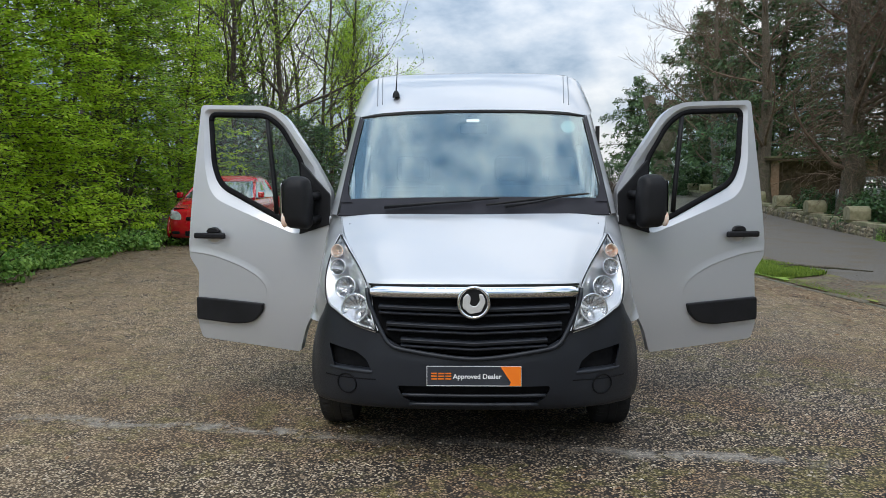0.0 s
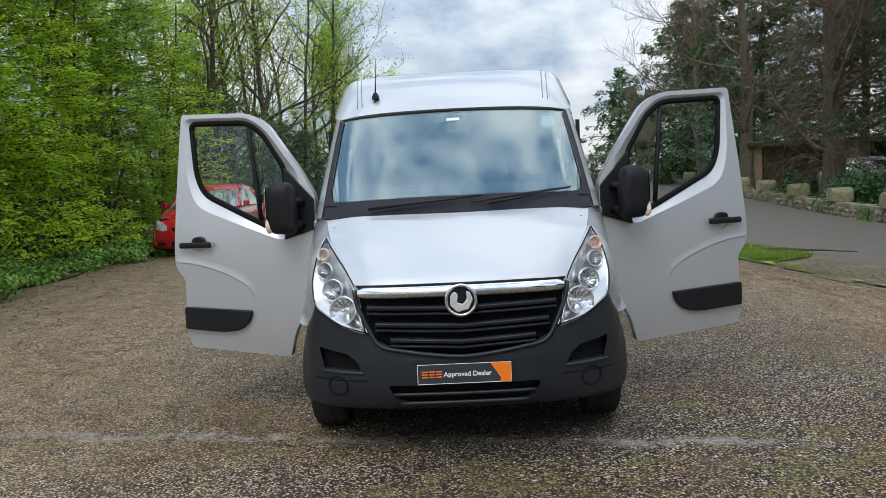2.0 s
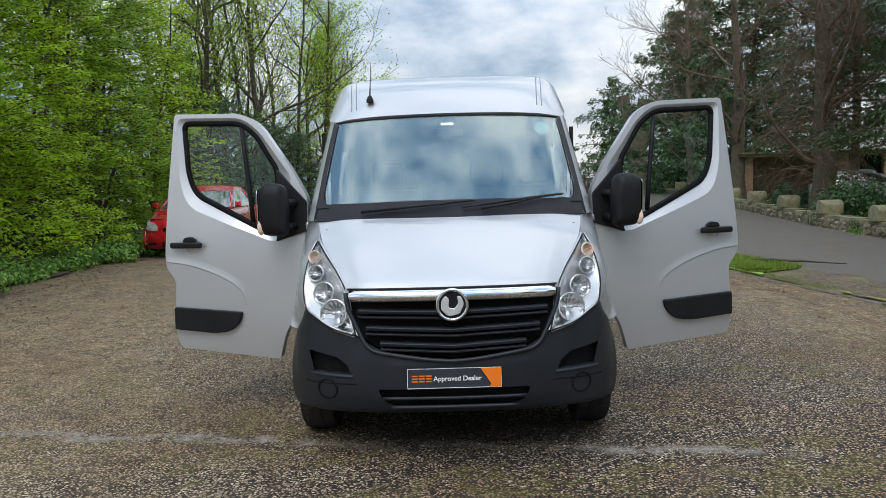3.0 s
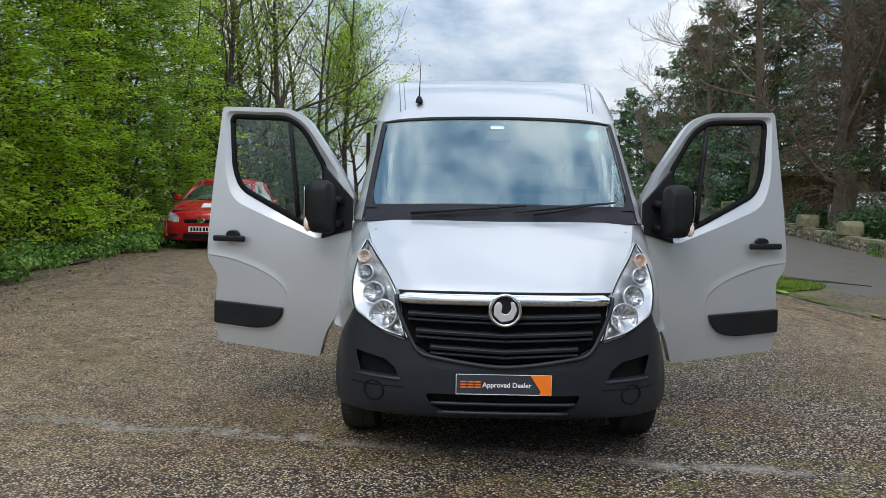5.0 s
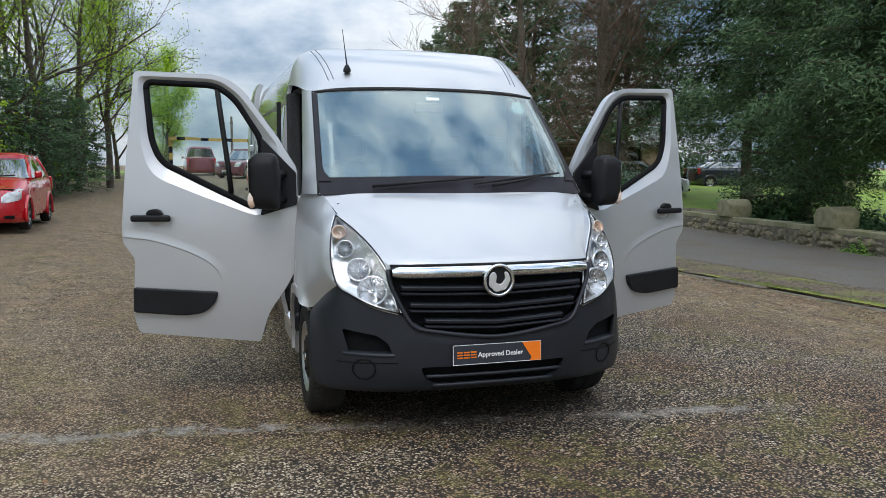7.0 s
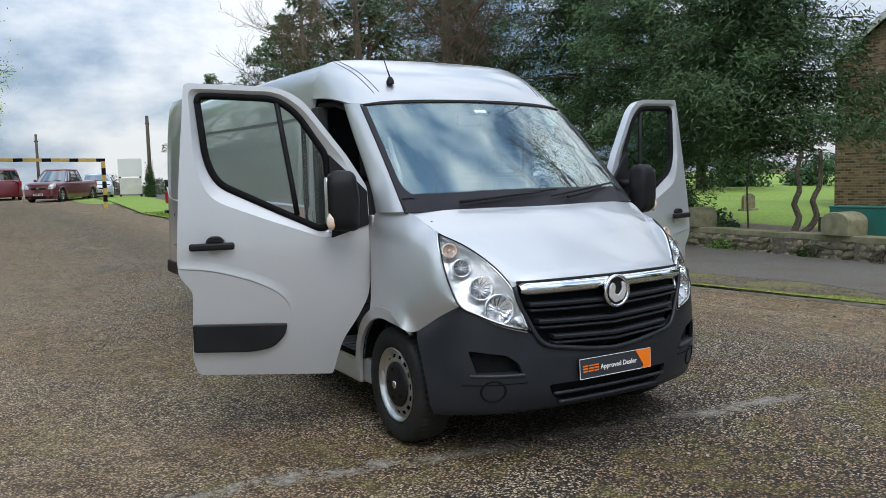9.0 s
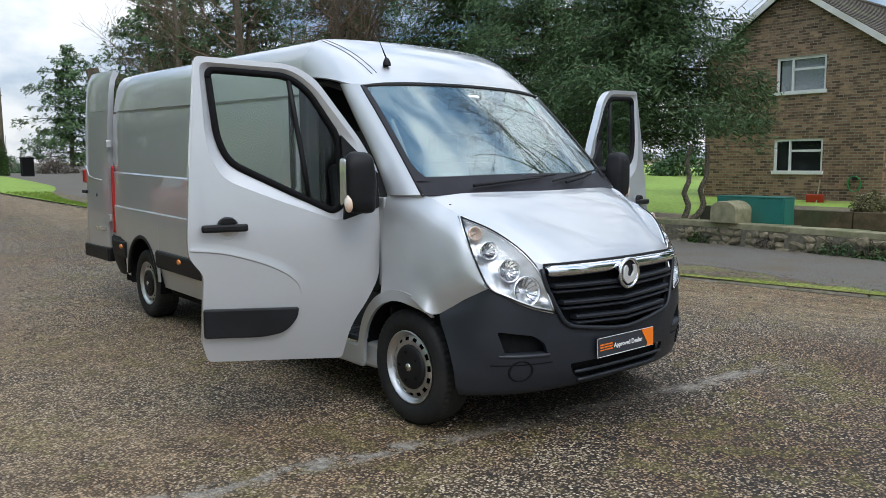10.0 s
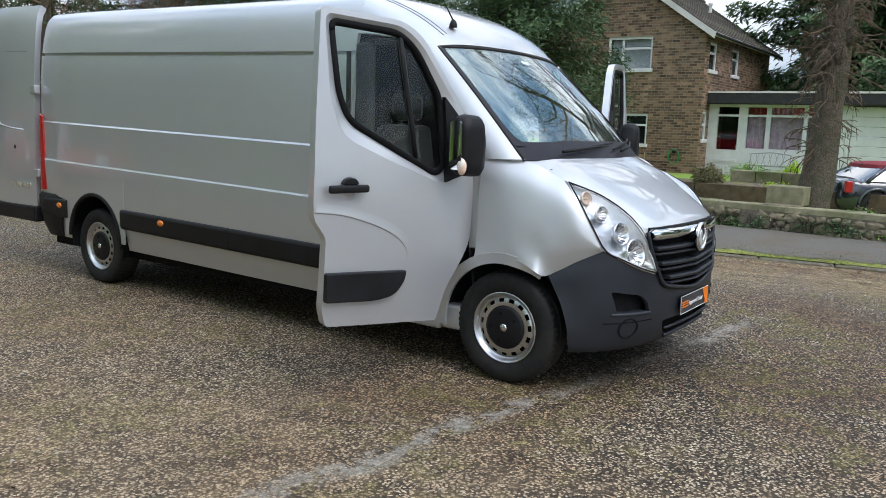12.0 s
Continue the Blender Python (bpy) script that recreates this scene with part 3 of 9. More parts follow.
for k in range(-2, 17):
    y = 1.75 + 3.75 * k
    bm = bmesh.new()
    flat = k == 0
    prof = [(-0.33, 0), (0.33, 0), (0.33, 0.34), (-0.33, 0.34)] if flat else [(-0.29, 0), (0.29, 0), (0.29, 0.26)] + [(0.29 * math.cos(a), 0.26 + 0.17 * math.sin(a)) for a in np.linspace(0.15, math.pi - 0.15, 9)] + [(-0.29, 0.26)]
    prism(bm, prof, 0.62, Matrix.Translation((0.18, -0.31, 0)))
    bmesh.ops.bevel(bm, geom=bm.edges[:], offset=0.012, segments=1, affect="EDGES")
    # a pier turned so that its round end faces the path
    o = part("pier", bm, M_COPING, wall)
    o.matrix_world = Matrix.Translation((wall_x(y) + (0.5 if flat else 0.03), y, wall_z(y) + 0.5)) @ Matrix.Rotation(rs.uniform(-0.05, 0.05) - 0.085, 4, "Z") @ Matrix.Rotation(radians(90), 4, "Z") @ Matrix.Translation((-0.18, -0.18, 0))
    o = part("pier_base", boxed(0.07, -0.33, -0.1, 0.42, 0.33, 0.52), M_STONE, wall, bevel=0.02)
    o.matrix_world = Matrix.Translation((wall_x(y) - 0.02, y, wall_z(y)))


# ---- van: materials ----
def car_paint(name, base, metal=0.0, rough=0.3, coat=1.0, flake=0.0):
    m = material(name, base, rough, metal, coat=coat)
    n, l = m.node_tree.nodes, m.node_tree.links
    p = n["Principled BSDF"]
    p.inputs["Coat IOR"].default_value = 1.62
    co = n.new("ShaderNodeTexCoord")
    t = n.new("ShaderNodeTexNoise")
    t.inputs["Scale"].default_value, t.inputs["Detail"].default_value = 1.3, 5
    r = n.new("ShaderNodeMapRange")
    r.inputs["To Min"].default_value, r.inputs["To Max"].default_value = rough - 0.05, rough + 0.09
    l.new(co.outputs["Object"], t.inputs["Vector"])
    l.new(t.outputs["Fac"], r.inputs["Value"])
    l.new(r.outputs["Result"], p.inputs["Roughness"])
    if flake:
        v = n.new("ShaderNodeTexNoise")
        v.inputs["Scale"].default_value = 900
        b = n.new("ShaderNodeBump")
        b.inputs["Strength"].default_value, b.inputs["Distance"].default_value = flake, 0.001
        l.new(co.outputs["Object"], v.inputs["Vector"])
        l.new(v.outputs["Fac"], b.inputs["Height"])
        l.new(b.outputs["Normal"], p.inputs["Normal"])
    return m


def glass(name, tint=(1, 1, 1), ior=1.5, rough=0.0, sheen=(1, 1, 1)):
    m = bpy.data.materials.new(name)
    m.use_nodes = True
    p = m.node_tree.nodes["Principled BSDF"]
    p.inputs["Base Color"].default_value = (*tint, 1)
    p.inputs["Transmission Weight"].default_value = 1.0
    p.inputs["Roughness"].default_value, p.inputs["IOR"].default_value = rough, ior
    p.inputs["Specular Tint"].default_value = (*sheen, 1)
    return m


M_SILVER = car_paint("silver_paint", (0.555, 0.565, 0.585), 0.72, 0.52, 1.0, 0.08)
M_BLACKP = material("black_plastic", (0.008, 0.008, 0.009), 0.5, var=(0.013, 0.013, 0.015), scale=5, bump=0.15, bump_scale=400, spec=0.25)
M_BUMPER = material("grey_plastic", (0.014, 0.0165, 0.022), 0.42, var=(0.021, 0.024, 0.031), scale=3, bump=0.12, bump_scale=350, spec=0.4)
M_DEEP = material("recess_black", (0.006, 0.006, 0.007), 0.8, var=(0.009, 0.009, 0.01), scale=30, spec=0.15)
M_RUBBER = material("rubber", (0.013, 0.013, 0.014), 0.75, spec=0.3, var=(0.021, 0.021, 0.021), scale=25, bump=0.2, bump_scale=120, stain=(0.034, 0.031, 0.027), stain_scale=3)
M_CHROME = material("chrome", (0.82, 0.83, 0.85), 0.07, 1.0)
M_STEEL = material("steel_rim", (0.62, 0.63, 0.65), 0.3, 0.95, var=(0.48, 0.48, 0.49), scale=9)
M_GLASS = glass("van_glass", (0.86, 0.94, 0.9), 1.34)
M_SCREEN = glass("windscreen_glass", (0.80, 0.93, 0.93), 2.3, sheen=(0.80, 0.97, 1.0))
M_LENS = glass("lamp_lens", (1.0, 1.0, 1.0), 1.3)
M_BOWL = material("lamp_reflector", (0.8, 0.81, 0.83), 0.24, 0.95)
M_HOUSING = material("lamp_housing", (0.86, 0.87, 0.88), 0.25, 0.6)
M_LAMPCHROME = material("lamp_chrome", (0.74, 0.75, 0.77), 0.3, 0.85, bump=0.3, bump_scale=22)
M_GASKET = material("grey_fluting", (0.2, 0.21, 0.22), 0.3, 0.7)
M_COWL = material("cowl_plastic", (0.016, 0.015, 0.019), 0.4, var=(0.024, 0.022, 0.028), scale=5, spec=0.2)
M_AMBER = material("amber_lens", (0.75, 0.22, 0.03), 0.2, coat=0.5)
M_PEACH = material("indicator_bulb", (0.85, 0.5, 0.32), 0.25, coat=0.5, var=(0.85, 0.8, 0.74), scale=18)
M_RED = material("red_lens", (0.42, 0.02, 0.02), 0.15, coat=0.8)
M_ORANGE = material("orange_print", (0.9, 0.2, 0.01), 0.4)
M_PLATE = material("dark_plate", (0.03, 0.033, 0.042), 0.35, var=(0.036, 0.04, 0.05), scale=12)
M_PRINT = material("white_print", (0.8, 0.8, 0.8), 0.5)
M_TRIM = material("cab_trim", (0.022, 0.023, 0.025), 0.8, var=(0.035, 0.036, 0.038), scale=40, bump=0.2)
M_SEAT = material("seat_cloth", (0.014, 0.0145, 0.017), 0.95, var=(0.026, 0.026, 0.029), scale=90, bump=0.3)
M_FLOORMAT = material("rubber_mat", (0.04, 0.042, 0.048), 0.8, var=(0.06, 0.062, 0.066), scale=60, bump=0.4)


# ---- van: surface tools ----
def catmull(pts, n):
    """n points of a smooth curve through the given ones, evenly along its length."""
    p = np.array(pts, float)
    if len(p) == 2:
        return p[0] + (p[1] - p[0]) * np.linspace(0, 1, n)[:, None]
    q = np.vstack([2 * p[0] - p[1], p, 2 * p[-1] - p[-2]])
    fine = []
    for i in range(1, len(q) - 2):
        for t in np.linspace(0, 1, 12, endpoint=False):
            a, b, c, d = q[i - 1], q[i], q[i + 1], q[i + 2]
            fine.append(0.5 * (2 * b + (c - a) * t + (2 * a - 5 * b + 4 * c - d) * t * t + (3 * b - a - 3 * c + d) * t ** 3))
    fine.append(p[-1])
    fine = np.array(fine)
    s = np.concatenate([[0], np.cumsum(np.linalg.norm(np.diff(fine, axis=0), axis=1))])
    return np.stack([np.interp(np.linspace(0, s[-1], n), s, fine[:, k]) for k in range(fine.shape[1])], 1)


def skin(lines, nu, nv, per_line=False):
    """A smooth sheet across several lines."""
    rows = np.array([catmull(ln, nu) for ln in lines])
    if nv:
        rows = np.stack([catmull(rows[:, i], nv) for i in range(nu)], 1)
    bm = bmesh.new()
    grid = [[bm.verts.new(p) for p in r] for r in rows]
    for a, b in zip(grid, grid[1:]):
        for i in range(len(a) - 1):
            bm.faces.new((a[i], a[i + 1], b[i + 1], b[i]))
    return bm


def mirrored(line):
    """A half line from the middle out to the side, continued to the other side."""
    return [(-x, y, z) for x, y, z in reversed(line)] + [p for p in line if p[0] > 1e-6]


def flip(bm):
    for v in bm.verts:
        v.co.x = -v.co.x
    bmesh.ops.reverse_faces(bm, faces=bm.faces[:])
    return bm


def shell(ob, thick, offset=-1.0, rim=True):
    """Gives an open sheet its thickness, inwards, with crisp edges."""
    me = ob.data
    nv = len(me.vertices)
    co = np.empty(nv * 3)
    me.vertices.foreach_get("co", co)
    no = np.empty(nv * 3)
    me.vertex_normals.foreach_get("vector", no)
    co, no = co.reshape(-1, 3), no.reshape(-1, 3)
    faces = [tuple(p.vertices) for p in me.polygons]
    count = {}
    for f in faces:
        for a, b in zip(f, f[1:] + f[:1]):
            e = (min(a, b), max(a, b))
            count[e] = count.get(e, 0) + 1
    out = list(faces) + [tuple(v + nv for v in reversed(f)) for f in faces]
    if rim:
        for f in faces:
            for a, b in zip(f, f[1:] + f[:1]):
                if count[min(a, b), max(a, b)] == 1:
                    out.append((b, a, a + nv, b + nv))
    smooth = len(me.polygons) > 0 and me.polygons[0].use_smooth
    m2 = bpy.data.meshes.new(me.name)
    m2.from_pydata(np.concatenate([co, co - no * thick]).tolist(), [], out)
    for mt in me.materials:
        m2.materials.append(mt)
    if smooth:
        m2.polygons.foreach_set("use_smooth", [True] * len(m2.polygons))
        m2.set_sharp_from_angle(angle=radians(42))
    m2.update()
    ob.data = m2
    return ob


def faces_out(bm, centre):
    """Turns an open sheet so that its faces look away from a point inside."""
    c = Vector(centre)
    s = sum((f.calc_center_median() - c).dot(f.normal) * f.calc_area() for f in bm.faces)
    if s < 0:
        bmesh.ops.reverse_faces(bm, faces=bm.faces[:])
    return bm


def outer(bm, centre=(0, 1.5, 1.0)):
    bm.normal_update()
    return faces_out(bm, centre)


van = thing("van", "silver panel van with open front and rear doors", "van")

# ---- van: load body, one sheet over sides and roof ----
SIDE = ((0.33, 0.955), (0.45, 0.985), (0.52, 1.0), (0.70, 1.008), (0.85, 1.008), (0.985, 1.009), (1.006, 1.0072), (1.02, 0.998), (1.09, 0.993), (1.25, 0.987), (1.362, 0.983), (1.376, 0.9695), (1.6, 0.957), (1.8, 0.945), (1.972, 0.932), (1.984, 0.929), (1.988, 0.912), (2.002, 0.912), (2.012, 0.936), (2.13, 0.917), (2.24, 0.893), (2.32, 0.86), (2.375, 0.805), (2.403, 0.72), (2.418, 0.55), (2.426, 0.3), (2.43, 0.0))


def body_section(y):
    rake = 0.022 * (y - 2.3)
    tuck = 0.03 * smooth01(5.6, 6.15, y)
    inset = 0.016 * smooth01(2.28, 2.31, y) * (1 - smooth01(5.78, 5.84, y))
    out = []
    for z, x in SIDE:
        k = inset if 1.38 < z < 1.986 else 0.0
        out.append((max(x + (0.012 if 1.38 < z < 1.986 else 0) - k - (tuck if x > 0.05 else 0), 0.0), y, z + rake * min(1, (z - 0.2) / 0.3)))
    return out


def load_body():
    bm = bmesh.new()
    ys = [2.08, 2.16, 2.27, 2.30, 2.33, 2.6, 3.0, 3.5, 4.0, 4.5, 4.70, 4.85, 5.0, 5.16, 5.32, 5.47, 5.62, 5.77, 5.80, 5.85, 5.95, 6.05, 6.12]
    rows = []
    for y in ys:
        half = body_section(y)
        rows.append([bm.verts.new((-x, yy, z)) for x, yy, z in half] + [bm.verts.new((x, yy, z)) for x, yy, z in reversed(half[:-1])])
    for a, b in zip(rows, rows[1:]):
        for i in range(len(a) - 1):
            f = bm.faces.new((a[i], a[i + 1], b[i + 1], b[i]))
            c = f.calc_center_median()
            if abs(c.x) > 0.9 and 4.70 < c.y < 5.62 and c.z < 0.88:
                bm.faces.remove(f)
    return outer(bm, (0, 4, 1.2))


body = shell(part("load_body", load_body(), M_SILVER, van, smooth=True), 0.03)
body.data.set_sharp_from_angle(angle=radians(28))

# roof over the cab, from the windscreen to the load body
def cab_roof():
    front = catmull(mirrored([(0, 1.398, 2.072), (0.40, 1.418, 2.068), (0.66, 1.458, 2.056), (0.80, 1.50, 2.038), (0.845, 1.56, 2.045), (0.868, 1.62, 2.06)]), 45)
    top = [p for p in body_section(2.09) if p[2] > 2.02]
    back = catmull(mirrored(list(reversed(top))), 45)
    lines = []
    for t in (0, 0.12, 0.27, 0.45, 0.65, 0.85, 1.0):
        ln = []
        for p, q in zip(front, back):
            w = 1 - min(abs(p[0]) / 0.87, 1) ** 3
            v = p + (q - p) * t
            v[2] += (0.052 * w + 0.012) * math.sin(math.pi * t ** 0.85)
            v[0] += 0.012 * (1 - w) * math.sin(math.pi * t) * (1 if v[0] > 0 else -1)
            ln.append(tuple(v))
        lines.append(ln)
    return outer(skin(lines, 45, 18), (0, 2.0, 1.2))


roof_skin = shell(part("cab_roof", cab_roof(), M_SILVER, van, smooth=True), 0.02)
roof_tree = BVHTree.FromPolygons([v.co for v in roof_skin.data.vertices], [tuple(p.vertices) for p in roof_skin.data.polygons])

# windscreen pillars, door frame, sills
for s in (1, -1):
    pil = [[(s * 0.868, 0.793, 1.353), (s * 0.857, 0.948, 1.511), (s * 0.841, 1.138, 1.701), (s * 0.825, 1.328, 1.886), (s * 0.807, 1.498, 2.044)],
           [(s * 0.915, 0.86, 1.352), (s * 0.90, 1.01, 1.50), (s * 0.885, 1.20, 1.69), (s * 0.866, 1.39, 1.875), (s * 0.846, 1.56, 2.046)],
           [(s * 0.955, 1.0, 1.348), (s * 0.935, 1.10, 1.48), (s * 0.912, 1.28, 1.67), (s * 0.89, 1.47, 1.86), (s * 0.868, 1.64, 2.05)],
           [(s * 0.93, 1.06, 1.34), (s * 0.91, 1.16, 1.47), (s * 0.885, 1.33, 1.66), (s * 0.862, 1.52, 1.85), (s * 0.845, 1.69, 2.045)]]
    shell(part("windscreen_pillar", outer(skin(pil, 16, 9), (0, 1.6, 1.6)), M_SILVER, van, smooth=True), 0.03)
    bm = bmesh.new()
    tube(bm, [(s * 0.9, 1.05, 1.36), (s * 0.875, 1.25, 1.56), (s * 0.85, 1.46, 1.80), (s * 0.83, 1.66, 2.02), (s * 0.845, 1.85, 2.07), (s * 0.87, 2.06, 2.07)], 0.022, 6)
    part("door_seal", bm, M_RUBBER, van, smooth=True)
    bm = bmesh.new()
    box(bm, s * 0.80, 1.30, 0.25, s * 0.975, 2.12, 0.40)
    box(bm, s * 0.86, 1.02, 0.26, s * 0.955, 1.30, 0.42)
    part("sill", bm, M_SILVER, van, bevel=0.02)
    bm = bmesh.new()
    box(bm, s * 0.5, 1.12, 0.36, s * 0.90, 2.04, 0.412)
    for k in range(9):
        box(bm, s * 0.55, 1.2 + 0.09 * k, 0.412, s * 0.88, 1.23 + 0.09 * k, 0.418)
    part("step", bm, M_FLOORMAT, van, bevel=0.006)
    part("scuff_plate", boxed(*sorted((s * 0.90, s * 0.972))[:1], 1.28, 0.402, sorted((s * 0.90, s * 0.972))[1], 2.0, 0.412), M_CHROME, van)
    bm = bmesh.new()
    box(bm, s * 0.84, 1.98, 0.40, s * 0.935, 2.085, 2.06)
    part("door_pillar", bm, M_TRIM, van, bevel=0.015)
    bm = bmesh.new()
    box(bm, s * 0.80, 1.035, 0.80, s * 0.975, 1.10, 1.335)
    part("hinge_pillar", bm, M_SILVER, van, bevel=0.01)

# ---- van: bonnet, wings, bumper ----
bonnet_lines = [
    mirrored([(0, 0.045, 0.993), (0.25, 0.055, 0.993), (0.45, 0.085, 0.991), (0.578, 0.125, 0.984)]),
    mirrored([(0, 0.085, 1.032), (0.26, 0.095, 1.032), (0.48, 0.125, 1.026), (0.622, 0.18, 1.012)]),
    mirrored([(0, 0.25, 1.148), (0.3, 0.265, 1.147), (0.54, 0.295, 1.138), (0.694, 0.335, 1.11)]),
    mirrored([(0, 0.44, 1.262), (0.34, 0.455, 1.26), (0.60, 0.48, 1.25), (0.776, 0.515, 1.215)]),
    mirrored([(0, 0.56, 1.325), (0.36, 0.58, 1.324), (0.64, 0.63, 1.315), (0.818, 0.67, 1.29)]),
    mirrored([(0, 0.645, 1.362), (0.38, 0.67, 1.362), (0.66, 0.725, 1.358), (0.852, 0.80, 1.343)]),
]
shell(part("bonnet", outer(skin(bonnet_lines, 41, 24)), M_SILVER, van, smooth=True), 0.025)

BUMP = (
    (0.275, ((0, 0.095), (0.4, 0.11), (0.7, 0.19), (0.88, 0.31), (0.945, 0.40))),
    (0.33, ((0, 0.045), (0.4, 0.065), (0.7, 0.15), (0.88, 0.28), (0.968, 0.40))),
    (0.42, ((0, 0.022), (0.4, 0.045), (0.7, 0.125), (0.88, 0.262), (0.978, 0.405))),
    (0.55, ((0, 0.012), (0.4, 0.038), (0.7, 0.12), (0.88, 0.255), (0.980, 0.45))),
    (0.66, ((0, 0.016), (0.4, 0.045), (0.7, 0.125), (0.87, 0.255), (0.970, 0.53))),
    (0.76, ((0, 0.025), (0.4, 0.055), (0.7, 0.14), (0.86, 0.265), (0.96, 0.56))),
    (0.90, ((0, 0.035), (0.4, 0.065), (0.7, 0.15), (0.86, 0.28), (0.95, 0.56))),
    (1.00, ((0, 0.045), (0.4, 0.075), (0.7, 0.17), (0.86, 0.30), (0.95, 0.56))),
)


NOSE = [(z, catmull(np.array(row), 40)) for z, row in BUMP]


def nose_y(x, z):
    """How far back the nose lies at a height and half width."""
    ys = [float(np.interp(abs(x), f[:, 0], f[:, 1])) for _, f in NOSE]
    return float(np.interp(z, [b[0] for b in NOSE], ys))


def bumper():
    def level(z, dz=0.0):
        for zz, row in BUMP:
            if abs(zz - z) < 1e-6:
                return mirrored([(x, y, z + dz) for x, y in row])
    top = mirrored([(0, 0.012, 0.588), (0.16, 0.02, 0.598), (0.36, 0.04, 0.628), (0.47, 0.06, 0.68), (0.54, 0.075, 0.722), (0.68, 0.115, 0.762), (0.80, 0.205, 0.826), (0.85, 0.262, 0.862), (0.90, 0.40, 0.79), (0.948, 0.557, 0.70)])
    sub = mirrored([(0, 0.012, 0.56), (0.2, 0.018, 0.565), (0.4, 0.04, 0.59), (0.52, 0.066, 0.64), (0.68, 0.115, 0.69), (0.84, 0.225, 0.74), (0.925, 0.37, 0.72), (0.968, 0.52, 0.66)])
    under = mirrored([(0, 0.25, 0.262), (0.4, 0.27, 0.262), (0.7, 0.33, 0.262), (0.85, 0.38, 0.262), (0.93, 0.42, 0.262)])
    rows = [catmull(r, 65) for r in (under, level(0.275), level(0.33), level(0.42), level(0.55), sub, top)]
    full = []
    for i in range(65):
        full.append(catmull([r[i] for r in rows], 26))
    bm = bmesh.new()
    g = [[bm.verts.new(p) for p in col] for col in full]
    for a, b in zip(g, g[1:]):
        for k in range(len(a) - 1):
            bm.faces.new((a[k], a[k + 1], b[k + 1], b[k]))
    return outer(bm, (0, 0.8, 0.5))


front_bumper = shell(part("front_bumper", bumper(), M_BUMPER, van, "dark grey plastic front bumper", smooth=True), 0.02)


def opened(ob, outlines):
    """Cuts openings, given as outlines in x, z, right through a part's front."""
    cutters = []
    for o in outlines:
        bm = bmesh.new()
        prism(bm, o, 1.2, Matrix.Translation((0, -0.4, 0)))
        me = bpy.data.meshes.new("cut")
        bm.to_mesh(me)
        bm.free()
        c = bpy.data.objects.new("cut", me)
        scene.collection.objects.link(c)
        b = ob.modifiers.new("cut", "BOOLEAN")
        b.operation, b.solver, b.object = "DIFFERENCE", "EXACT", c
        cutters.append(c)
    dg = bpy.context.evaluated_depsgraph_get()
    me = bpy.data.meshes.new_from_object(ob.evaluated_get(dg))
    ob.modifiers.clear()
    ob.data = me
    for c in cutters:
        bpy.data.objects.remove(c)
    me.set_sharp_from_angle(angle=radians(40))
    return ob


POCKET = [(0.575, 0.492), (0.80, 0.502), (0.835, 0.635), (0.66, 0.605), (0.60, 0.56)]
INLET = [(-0.43, 0.425), (-0.40, 0.36), (-0.34, 0.325), (0.34, 0.325), (0.40, 0.36), (0.43, 0.425)]
opened(front_bumper, [rounded([(s * x, z) for x, z in POCKET], 0.015) for s in (1, -1)] + [rounded(INLET, 0.025)])


def nose_plate(outline, lift, thick, name, mat, parent, label="", bevel=0.0):
    """A panel that follows the nose: an outline in x, z, filled and laid on."""
    bm = bmesh.new()
    vs = [bm.verts.new((x, 0, z)) for x, z in outline]
    es = [bm.edges.new((vs[i], vs[(i + 1) % len(vs)])) for i in range(len(vs))]
    bmesh.ops.triangle_fill(bm, use_beauty=True, edges=es)
    x0, x1 = min(p[0] for p in outline), max(p[0] for p in outline)
    for k in range(1, int((x1 - x0) / 0.06) + 1):
        geom = bm.verts[:] + bm.edges[:] + bm.faces[:]
        bmesh.ops.bisect_plane(bm, geom=geom, plane_co=(x0 + 0.06 * k, 0, 0), plane_no=(1, 0, 0))
    z0, z1 = min(p[1] for p in outline), max(p[1] for p in outline)
    for k in range(1, int((z1 - z0) / 0.08) + 1):
        geom = bm.verts[:] + bm.edges[:] + bm.faces[:]
        bmesh.ops.bisect_plane(bm, geom=geom, plane_co=(0, 0, z0 + 0.08 * k), plane_no=(0, 0, 1))
    for v in bm.verts:
        v.co.y = nose_y(v.co.x, v.co.z) - lift
    ob = part(name, outer(bm, (0, 0.8, 0.5)), mat, parent, label)
    return shell(ob, thick)


